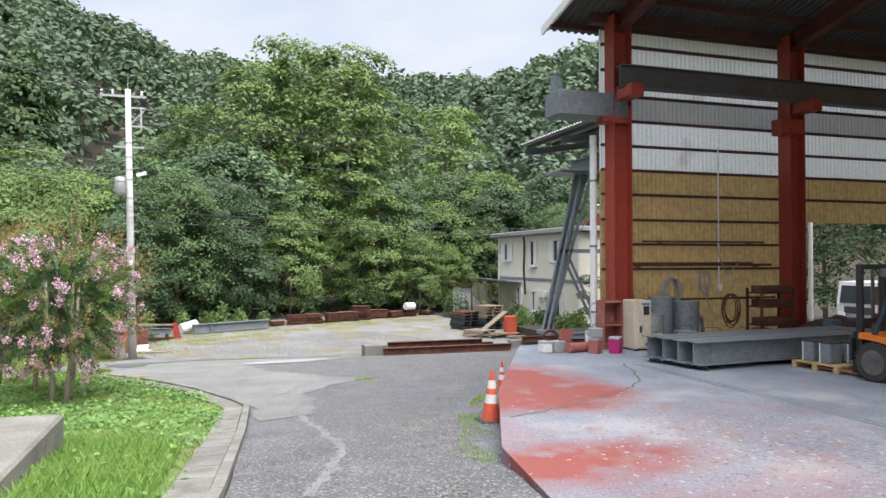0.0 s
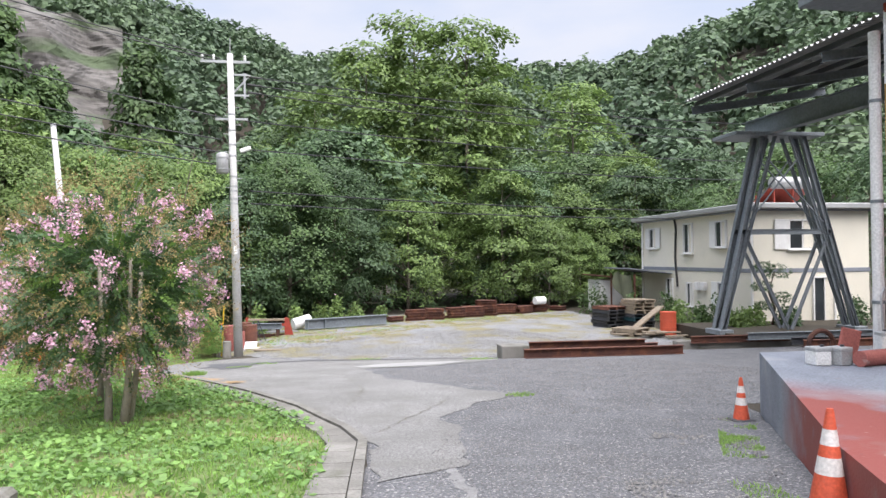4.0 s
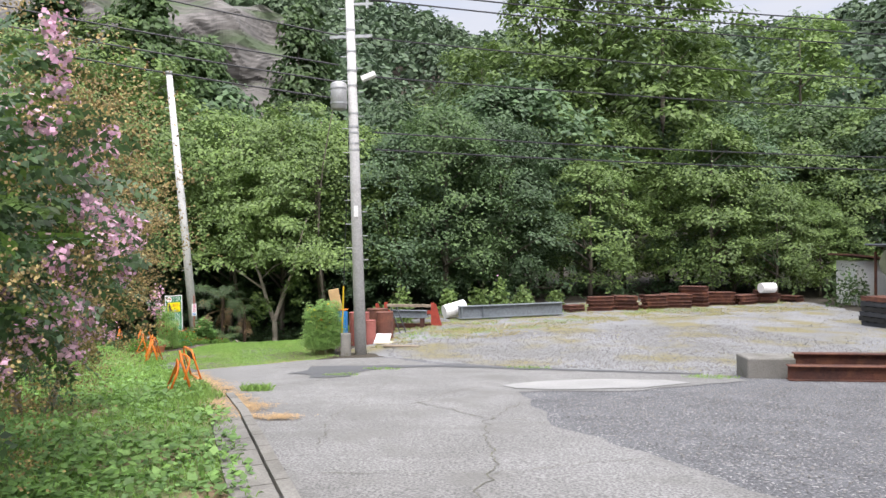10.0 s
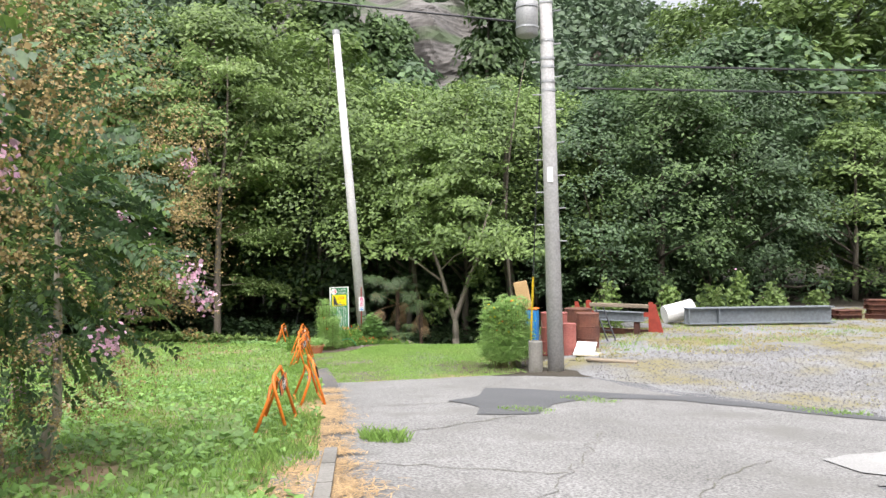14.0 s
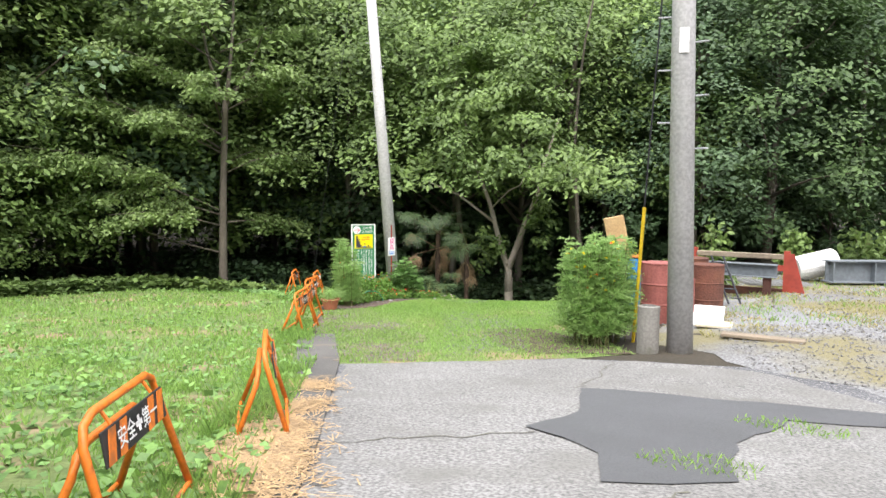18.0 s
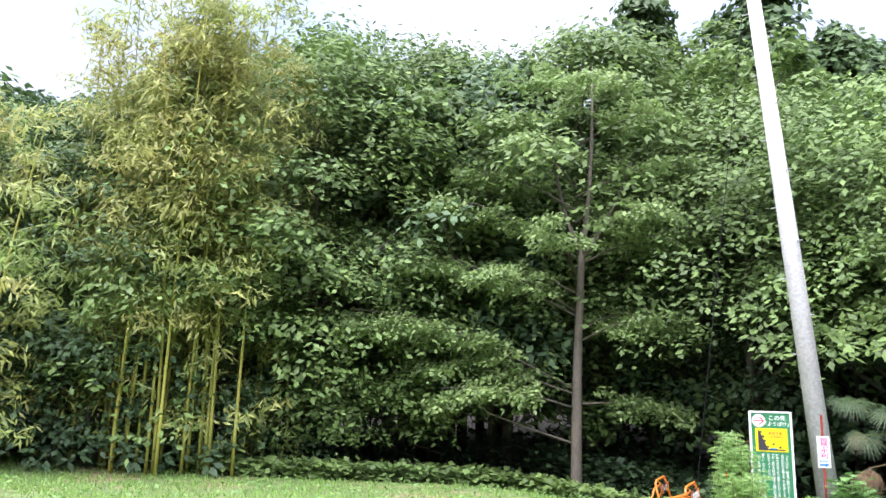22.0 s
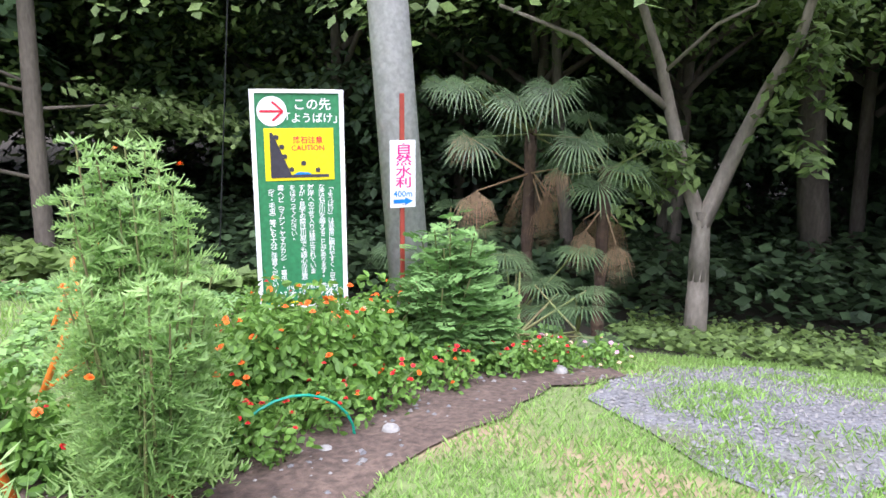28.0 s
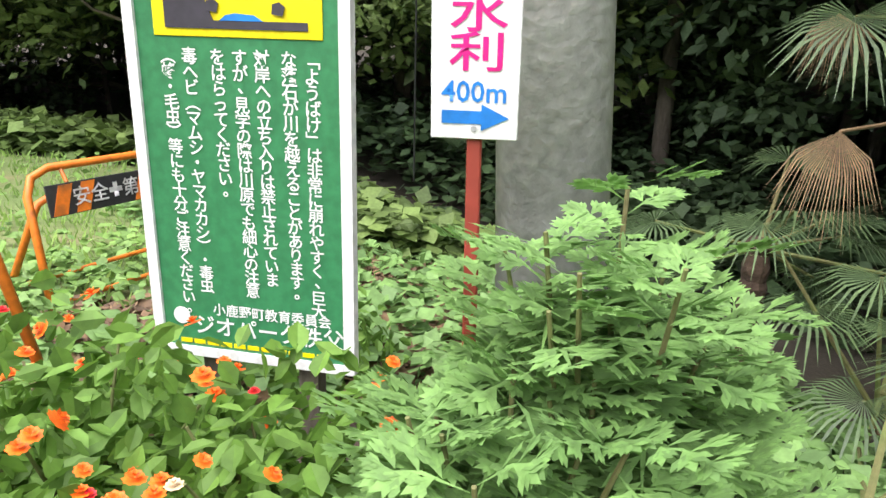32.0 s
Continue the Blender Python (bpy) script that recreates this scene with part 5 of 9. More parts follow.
sow("yard_weeds", [(-2.8, 28), (0, 29), (4, 34), (11, 38), (12.5, 42), (4, 40), (-2, 36.5), (-3.4, 32)], 9000, "grass", 0.07, 0.006, "green weeds at the edge of the yard", "weeds", 12, 0.0, None)
sow("edge_weeds", [(2.15, 4.5), (2.35, 4.9), (2.45, 5.5), (3.2, 7.4), (3.45, 8.6), (3.2, 8.9), (2.85, 7.6), (2.3, 6.2)], 2200, "grass", 0.045, 0.0035, "weeds growing along the slab's edge", "weeds", 13, -9, None, 0.6)
sow("edge_weeds", [(4.0, 9.6), (4.6, 10.6), (5.1, 11.5), (4.9, 12.0), (4.3, 10.9), (3.7, 9.8)], 1500, "grass", 0.05, 0.004, "sparse weeds in the chippings", "weeds", 14, 0.1, None, 0.6)
for i, (x, y, r, n) in enumerate(((-2.9, 20.3, 0.26, 420), (1.1, 24.4, 0.5, 300), (-2.2, 22.6, 0.35, 250), (3.1, 14.65, 0.25, 260), (4.2, 22.9, 0.5, 350), (-1.7, 23.9, 0.4, 260), (-6.4, 22.9, 0.25, 260), (-7.4, 26.2, 0.3, 260))):
    ring = [(x + r * math.cos(k * 0.7), y + 0.6 * r * math.sin(k * 0.7)) for k in range(9)]
    sow("grass_tuft", ring, n, "grass", 0.12 if i == 0 else 0.06, 0.005, "tuft of grass growing in a crack", "grass tuft", 30 + i, -9, None, 0.7)
WOODLINE = [(-19.5, 26.3), (-17.4, 29.3), (-15.6, 32.2), (-12.4, 33.0), (-12.0, 34.4), (-16, 34), (-18.5, 30), (-20.5, 27.5)]
scatter_leaves("undergrowth", WOODLINE, 9000, "leaf_light", 0.16, 0.35, "leafy undergrowth along the wood's edge", "undergrowth", 15, -9)
scatter_leaves("undergrowth", [(-8.6, 34.2), (-5.0, 34.2), (-3.2, 31), (-2.8, 33), (-4.4, 37), (-9, 37)], 7000, "leaf_light", 0.08, 0.2, "leafy undergrowth beside the track", "undergrowth", 16, -9)
scatter_leaves("undergrowth", [(-13.5, 31.5), (-11.2, 32.0), (-10.6, 31.0), (-9.9, 30.9), (-9.6, 32.6), (-8.6, 33.4), (-11, 35.2), (-13.6, 34)], 5500, "clover", 0.085, 0.14, "leafy weeds behind the barriers", "undergrowth", 17, -0.3)
scatter_leaves("undergrowth", [(-10.3, 29.9), (-10.9, 30.2), (-13.2, 32.2), (-12.4, 33.0), (-10.4, 31.9), (-9.9, 30.9)], 3000, "weed_leaf", 0.06, 0.10, "leafy weeds round the feet of the barriers", "weeds", 29, -0.1)
scatter_leaves("leaf_litter", [(-10.4, 30.7), (-11.2, 31.2), (-11.0, 31.9), (-12.6, 33.2), (-10.2, 34.2), (-9.9, 31.3)], 7000, "litter", 0.055, 0.06, "brown dead leaves on the ground behind the barriers", "leaf litter", 30, -0.35)
scatter_leaves("undergrowth", [(-13.5, 36.0), (-9.6, 36.2), (-8.6, 37.0), (-5.2, 37.0), (-4.0, 38.5), (-4.5, 41.5), (-14, 41)], 9000, "leaf_dark", 0.17, 0.9, "dark knee-high undergrowth inside the wood", "undergrowth", 27, -9)
scatter_leaves("undergrowth", [(-21, 33.5), (-17.5, 34.6), (-13, 35.6), (-13, 41), (-21, 41)], 9000, "leaf_dark", 0.18, 1.0, "dark knee-high undergrowth inside the wood", "undergrowth", 28, -9)


def straw_litter(spots, seed):
    """Short dry stalks lying flat in loose mats."""
    rng = np.random.default_rng(seed)
    Q = []
    for x, y, rx, ry, n in spots:
        p = np.stack([rng.normal(x, rx, n), rng.normal(y, ry, n)], 1)
        p = np.array([(u, v, lie_fast(u, v) + 0.034) for u, v in p])
        p[:, 2] += rng.uniform(0, 0.012, n)
        a = rng.uniform(0, 6.28, n)
        L = rng.uniform(0.02, 0.06, (n, 1))
        d = np.stack([np.cos(a), np.sin(a), rng.normal(0, 0.06, n)], 1)
        s = np.stack([-np.sin(a), np.cos(a), np.zeros(n)], 1) * 0.0035
        Q.append(np.stack([p - d * L - s, p + d * L - s, p + d * L + s, p - d * L + s], 1))
    tagged(new("straw_litter", quads_mesh("straw_litter", np.concatenate(Q), "straw")), "mats of dry straw on the concrete strip", "straw litter", kind="stuff")


rs = np.random.default_rng(18)
mats = []
for k in range(60):
    u = rs.uniform(0, 0.8)
    c = np.array((-2.0, 17.7)) * (1 - u) + np.array((-6.3, 24.8)) * u
    c = c + rs.normal(0, 0.12, 2)
    mats.append((c[0], c[1], rs.uniform(0.05, 0.16), rs.uniform(0.05, 0.18), int(rs.integers(90, 360))))
straw_litter(mats, 18)


def pebbles(name, outline, count, size, mat, label, category, seed, bare=-9.0):
    """Small angular stones lying on the ground, joined."""
    p, rng = samples(outline, count, seed, seed, 1.0, bare)
    n = len(p)
    base = np.array([(1, 0, 0), (-1, 0, 0), (0, 1, 0), (0, -1, 0), (0, 0, 0.7), (0, 0, -0.4)], float)
    tri = np.array([(0, 2, 4), (2, 1, 4), (1, 3, 4), (3, 0, 4), (2, 0, 5), (1, 2, 5), (3, 1, 5), (0, 3, 5)])
    v = base[None] * rng.uniform(0.6, 1.4, (n, 6, 3)) * (size * rng.uniform(0.4, 1.3, (n, 1, 1)))
    a = rng.uniform(0, 6.28, n)
    c, s = np.cos(a)[:, None], np.sin(a)[:, None]
    v = np.stack([v[:, :, 0] * c - v[:, :, 1] * s, v[:, :, 0] * s + v[:, :, 1] * c, v[:, :, 2]], 2) + p[:, None] + np.array((0, 0, 0.018))
    V, F = [v.reshape(-1, 3)], [(tri[None] + 6 * np.arange(n)[:, None, None]).reshape(-1, 3)]
    me = bpy.data.meshes.new(name)
    me.from_pydata(np.concatenate(V).tolist(), [], np.concatenate(F).tolist())
    me.materials.append(M[mat])
    tagged(new(name, me), label, category, kind="stuff")


pebbles("gravel_stones", TRACK, 3600, 0.011, "stone", "loose pale stones on the track", "gravel", 41)
pebbles("gravel_stones", [(-2, 26.2), (0.5, 25), (4.6, 23.4), (6.2, 24.7), (9, 27), (7, 32), (1, 30), (-2.5, 28)], 14000, 0.014, "stone", "grey gravel at the front of the yard", "gravel", 48)
pebbles("gravel_stones", YARD, 4000, 0.02, "stone", "loose grey gravel in the yard", "gravel", 42, 0.0)
sow("grass", TRACK, 9000, "grass", 0.05, 0.004, "thin grass growing through the gravel track", "grass", 22, 0.0, None, 0.7)
sow("grass", DIRT, 5000, "grass", 0.05, 0.004, "sparse grass on the trodden earth", "grass", 23, 0.12, None, 0.7)
pebbles("gravel_stones", DIRT, 900, 0.012, "stone", "small stones in the trodden earth", "gravel", 45)
pebbles("chippings", [(-0.1, 3), (1.9, 3), (2.4, 5.5), (3.4, 8), (3.0, 10), (1.5, 12), (0.7, 9)], 9000, 0.0075, "stone", "fine loose chippings over the asphalt", "chippings", 46)
pebbles("chippings", [(1.8, 12.8), (5.5, 13), (9, 16), (8, 21), (5, 22), (3, 20.5), (1.3, 19.6), (1.5, 17.6), (3, 14.8)], 9000, 0.012, "stone", "loose chippings over the asphalt", "chippings", 47)
pebbles("chippings", [(1.3, 4), (2.2, 4.5), (3.4, 8.3), (5.2, 12.0), (4.6, 12.8), (2.4, 9)], 2600, 0.014, "stone", "loose chippings on the asphalt", "chippings", 43, 0.0)
pebbles("gravel_stones", RUT, 900, 0.012, "stone", "small grey stones showing through the verge", "gravel", 49)
pebbles("bed_stones", BED, 450, 0.016, "stone", "small stones in the dark soil", "stones", 44)


# ---- barriers ----
def barrier_proto():
    """A folding A-frame barrier of orange tube with a striped board."""
    t = thing("safety_barrier", "rust-spotted orange tubular barrier with a striped black board", "barrier", group="barriers along the strip")
    W, H, S = 0.70, 0.58, 0.17
    for s in (-1, 1):
        e, top = (0.0, H) if s < 0 else (0.035, H - 0.12)
        pts = [(-W / 2 - 0.04, s * S, 0), (-W / 2 + e, s * 0.03, top - 0.1)]
        pts += [(-W / 2 + 0.03 + e, s * 0.02, top - 0.03), (-W / 2 + 0.1 + e, s * 0.02, top), (W / 2 - 0.1 - e, s * 0.02, top), (W / 2 - 0.03 - e, s * 0.02, top - 0.03)]
        pts += [(W / 2 - e, s * 0.03, top - 0.1), (W / 2 + 0.04, s * S, 0)]
        part("tube_frame", tube(pts, 0.0165, 8), "orange", t, smooth=True)
        part("cross_bar", rod((-W / 2 - 0.025, s * 0.155, 0.06), (W / 2 + 0.025, s * 0.155, 0.06), 0.011, n=8), "orange", t)
    board = part("board", box((0, -0.075, H - 0.125), (W - 0.10, 0.008, 0.13), rot=Matrix.Rotation(radians(-10), 4, "X"), bevel=0.002), "black", t, "black and orange striped board")
    for k in (-2.4, -1.4, 1.4, 2.4):
        m = Matrix.Translation((k * 0.1, -0.0835, H - 0.125)) @ Matrix.Rotation(radians(-10), 4, "X")
        part("stripe", extrude([(-0.05, -0.06), (0.01, -0.06), (0.055, 0.06), (-0.005, 0.06)], 0.003, m=m), "orange", board)
    for x in (-0.2, 0.2):
        part("hanger", rod((x, -0.06, H - 0.06), (x, -0.02, H), 0.008, n=6), "orange", t)
    return t, H


def text_mesh(body, size, name, bold=0.012):
    """Letters as a flat mesh, standing in x and z, centred."""
    cu = bpy.data.curves.new(name, "FONT")
    cu.body, cu.size, cu.align_x, cu.align_y, cu.resolution_u, cu.offset = body, size, "CENTER", "CENTER", 2, bold * size
    ob = bpy.data.objects.new(name, cu)
    me = bpy.data.meshes.new_from_object(ob)
    bpy.data.objects.remove(ob)
    bpy.data.curves.remove(cu)
    me.transform(Matrix.Rotation(radians(90), 4, "X"))
    return me


def letters(body, size, mat, parent, m, name="lettering"):
    me = text_mesh(body, size, name)
    me.materials.clear()
    me.materials.append(M[mat])
    ob = new(name, me)
    ob.parent, ob.matrix_basis = parent, m
    return ob


M["signgreen"] = material("signgreen", (0.035, 0.21, 0.085), (0.03, 0.19, 0.075), 2, 0.45, bump=0.02)
M["signwhite"] = material("signwhite", (0.80, 0.81, 0.80), (0.74, 0.75, 0.74), 2, 0.45, bump=0.02)
M["signyellow"] = material("signyellow", (0.82, 0.68, 0.0), (0.78, 0.64, 0.0), 2, 0.45, bump=0.02)
M["signred"] = material("signred", (0.70, 0.015, 0.05), None, 2, 0.5, bump=0)
M["signink"] = material("signink", (0.05, 0.045, 0.06), None, 2, 0.5, bump=0)
M["pink"] = material("signpink", (0.75, 0.01, 0.25), None, 2, 0.5, bump=0)
M["signblue"] = material("signblue", (0.01, 0.22, 0.70), None, 2, 0.5, bump=0)
barrier, BH = barrier_proto()
spots = [(-4.16, 20.5, 0.47, 0.88), (-4.87, 22.22, 0.62, 0.78), (-7.9, 26.71, 0.36, 0.93), (-8.5, 27.75, 0.45, 0.89), (-9.37, 29.03, 0.25, 0.97), (-10.4, 30.6, 0.45, 0.89), (-11.52, 31.36, 0.47, 0.88)]
for i, (x, y, dx, dy) in enumerate(spots):
    a = math.atan2(dy, -dx)
    m = Matrix.Translation((x, y, lie(x, y))) @ Matrix.Rotation(a, 4, "Z")
    b = barrier if i == 0 else copy_thing(barrier, m)
    b.matrix_basis = m
    board = [c for c in b.children if c.name.startswith("board")][0]
    mt = Matrix.Translation((0, -0.0875, BH - 0.125)) @ Matrix.Rotation(radians(-10), 4, "X")
    if i != 5:
        letters("安全✚第一", 0.082, "signwhite", board, mt)
    else:
        for k in range(5):
            part("lettering", box((-0.16 + 0.08 * k, 0, 0), (0.06, 0.003, 0.075)), "signwhite", board, "worn white characters", at=mt)

# ---- information board ----
SL, SR = Vector((-9.938, 31.269, 0)), Vector((-9.572, 31.636, 0))
SW, SH, STOP = 0.519, 1.277, -0.853
sx = (SR - SL).normalized()
sm_ = Matrix(((sx.x, -sx.y, 0, (SL.x + SR.x) / 2), (sx.y, sx.x, 0, (SL.y + SR.y) / 2), (0, 0, 1, STOP), (0, 0, 0, 1))) @ pose(0, 0, 0, 0.3, -0.5, 0)
board = thing("information_board", "green signboard with white text and a yellow rockfall warning", "signboard", sm_)
panel = part("panel", box((0, 0.0, -SH / 2), (SW - 0.03, 0.012, SH - 0.03)), "signgreen", board)
bm = bmesh.new()
for s in (-1, 1):
    box((s * (SW / 2 - 0.01), 0, -SH / 2), (0.026, 0.03, SH), bm)
    box((0, 0, -SH / 2 + s * (SH / 2 - 0.01)), (SW - 0.05, 0.03, 0.022), bm)
part("frame", bm, "signwhite", board, "white aluminium frame")
for x in (-0.13, 0.13):
    part("post", box((x, 0.045, -SH / 2 - 0.25), (0.05, 0.05, SH + 0.35)), "bark", board)


def on_panel(fx, fy, out=0.008):
    """A place on the panel, by shares of its width and height from the top left."""
    return Matrix.Translation((-SW / 2 + fx * SW, -out, -fy * SH))


bm = bmesh.new()
bmesh.ops.create_cone(bm, cap_ends=True, segments=40, radius1=0.083, radius2=0.083, depth=0.003, matrix=Matrix.Rotation(radians(90), 4, "X"))
part("arrow_disc", bm, "signwhite", panel, at=on_panel(0.225, 0.095))
bm = bmesh.new()
box((-0.005, 0, 0), (0.125, 0.003, 0.012), bm)
for s in (-1, 1):
    box((0.032, 0, s * 0.026), (0.08, 0.003, 0.012), bm, rot=Matrix.Rotation(radians(s * 42), 4, "Y"))
part("arrow", bm, "signred", panel, at=on_panel(0.225, 0.095, 0.0115))
letters("この先", 0.072, "signwhite", panel, on_panel(0.66, 0.068))
letters("「ようばけ」", 0.060, "signwhite", panel, on_panel(0.655, 0.128))
part("warning_panel", box((0, 0, 0), (0.392, 0.003, 0.298), bevel=0.001), "signyellow", panel, at=on_panel(0.508, 0.286))
part("cliff_drawing", extrude([(-0.165, 0.125), (-0.15, 0.125), (-0.05, -0.115), (0.165, -0.115), (0.165, -0.132), (-0.165, -0.132)], 0.002, m=on_panel(0.508, 0.286, 0.0125)), "signink", panel)
part("water_drawing", extrude([(-0.035, -0.115), (0.065, -0.115), (0.045, -0.103), (0.0, -0.1), (-0.02, -0.104)], 0.002, m=on_panel(0.508, 0.286, 0.0135)), "signblue", panel)
for x, z in ((-0.13, 0.1), (-0.1, 0.045), (-0.085, -0.01), (-0.05, -0.085), (0.02, -0.05), (0.1, -0.09)):
    part("rock_drawing", extrude([(-0.014, -0.01), (0.01, -0.014), (0.016, 0.004), (0.004, 0.014), (-0.012, 0.01)], 0.002, m=on_panel(0.508, 0.286, 0.0145) @ Matrix.Translation((x, 0, z))), "signink", panel)
letters("落石注意", 0.043, "signred", panel, on_panel(0.60, 0.224, 0.0125))
letters("CAUTION", 0.042, "signred", panel, on_panel(0.60, 0.258, 0.0125))
columns = ["「ようばけ」は非常に崩れやすく、巨大", "な落石が川を越えることがあります。", "対岸への立ち入りは禁止されていま", "すが、見学の際は川原でも細心の注意", "をはらってください。", "毒ヘビ(マムシ・ヤマカカシ)・毒虫", "(蜂・毛虫)等にも十分ご注意ください。"]
for text, fx in zip(columns, (0.835, 0.735, 0.615, 0.515, 0.415, 0.285, 0.185)):
    turned = {"「": "﹁", "」": "﹂", "(": "︵", ")": "︶"}
    step = 0.0315 if len(text) > 15 else 0.0315
    for k, ch in enumerate(text):
        dx, dz = (0.01, 0.008) if ch in "、。" else (0, 0)
        letters(turned.get(ch, ch), 0.0385, "signwhite", panel, on_panel(fx, 0.437 + k * 0.0262, 0.0085) @ Matrix.Translation((dx, 0, dz)))
letters("小鹿野町教育委員会", 0.034, "signwhite", panel, on_panel(0.60, 0.902, 0.0085))
letters("ジオパーク秩父", 0.056, "signwhite", panel, on_panel(0.58, 0.938, 0.0085))
part("emblem", rod((0, 0.0005, 0), (0, -0.0015, 0), 0.022, n=20), "signwhite", panel, at=on_panel(0.14, 0.92, 0.0085))
for k in range(11):
    part("small_print", box((-0.19 + 0.036 * k, 0, 0), (0.03, 0.002, 0.011)), "signyellow", panel, "illegible yellow small print", at=on_panel(0.52, 0.972, 0.0085))

# ---- water notice on a stake ----
ss = Matrix(((sx.x, -sx.y, 0, -9.205), (sx.y, sx.x, 0, 31.70), (0, 0, 1, -1.322), (0, 0, 0, 1))) @ pose(0, 0, 0, 2.5, -1.0, 2.5) @ Matrix.Scale(0.872, 4)
notice = thing("water_notice", "white notice with pink and blue letters on a red stake", "sign", ss)
part("stake", box((0.0, 0.012, -0.36), (0.03, 0.02, 1.76), bevel=0.003), "redsteel", notice)
plate = part("plate", box((0, -0.004, 0), (0.175, 0.006, 0.444), bevel=0.002), "signwhite", notice)
for k, ch in enumerate("自然水利"):
    letters(ch, 0.092, "pink", plate, Matrix.Translation((0.005, -0.009, 0.162 - 0.073 * k)) @ Matrix.Diagonal((1.25, 1, 0.85, 1)))
letters("400m", 0.058, "signblue", plate, Matrix.Translation((0, -0.009, -0.13)))
part("arrow", extrude([(-0.065, -0.013), (0.015, -0.013), (0.015, -0.026), (0.07, 0), (0.015, 0.026), (0.015, 0.013), (-0.065, 0.013)], 0.002, m=Matrix.Translation((0, -0.0095, -0.178))), "signblue", plate)
for z in (0.19, -0.2):
    part("screw", rod((0, -0.012, z), (0, -0.006, z), 0.006, n=8), "steelgrey", plate)

# ---- flowers ----
M["lantana"] = material("lantana", (0.165, 0.315, 0.05), (0.11, 0.235, 0.04), 2.0, 0.65, bump=0, island=0.3, trans=0.38)
M["feathery"] = material("feathery", (0.36, 0.54, 0.19), (0.30, 0.48, 0.16), 2.0, 0.6, bump=0, island=0.2, trans=0.5)
M["flower_orange"] = material("flower_orange", (0.88, 0.13, 0.008), (0.90, 0.20, 0.01), 30, 0.6, bump=0, island=0.2)
M["flower_red"] = material("flower_red", (0.70, 0.02, 0.02), (0.6, 0.015, 0.03), 30, 0.6, bump=0, island=0.25)
M["flower_pink"] = material("flower_pink", (0.70, 0.36, 0.55), (0.78, 0.58, 0.70), 12, 0.6, bump=0, island=0.25, trans=0.25)
M["flower_cream"] = material("flower_cream", (0.80, 0.62, 0.40), None, 12, 0.6, bump=0, island=0.25)
M["stem"] = material("stem", (0.14, 0.19, 0.05), (0.16, 0.13, 0.06), 4, 0.7)


BLOOMS = {}


def bloom(mat):
    """A flower head of one unit: overlapping rounded petals round a domed middle."""
    if mat not in BLOOMS:
        rng = np.random.default_rng(len(BLOOMS))
        Q = []
        for ring, (n, tilt, L) in enumerate(((9, 0.15, 0.55), (7, 0.6, 0.42), (5, 1.0, 0.28))):
            for k in range(n):
                a = 6.283 * k / n + ring * 0.3 + rng.normal(0, 0.08)
                d = np.array((math.cos(a) * math.cos(tilt), math.sin(a) * math.cos(tilt), math.sin(tilt)))
                s = np.array((-math.sin(a), math.cos(a), 0)) * L * 0.36
                z = np.array((0, 0, 0.04 + 0.1 * ring))
                Q.append((z, z + d * L * 0.7 + s, z + d * L, z + d * L * 0.7 - s))
        BLOOMS[mat] = quads_mesh("flower_head", Q, mat)
    return BLOOMS[mat]


def broad_leaves(rng, pts, size, ups, aspect=0.62, droop=0.2, spread=0.4):
    """Leaves of two curved halves, rounded at the sides."""
    q = leaf_quads(rng, pts, size, ups, aspect, droop, spread)
    a, r, t, l = q[:, 0], q[:, 1], q[:, 2], q[:, 3]
    n = np.cross(r - l, t - a)
    n /= np.linalg.norm(n, axis=1, keepdims=True) + 1e-9
    w = np.linalg.norm(r - l, axis=1, keepdims=True)
    up = n * w * 0.14
    r1, r2 = a + (r - a) * 0.86 + (t - a) * -0.08 + up, r + (t - a) * 0.22 + (l - r) * 0.04 + up
    l1, l2 = a + (l - a) * 0.86 + (t - a) * -0.08 + up, l + (t - a) * 0.22 + (r - l) * 0.04 + up
    return np.concatenate([np.stack([a, r1, r2, t], 1), np.stack([a, t, l2, l1], 1)])


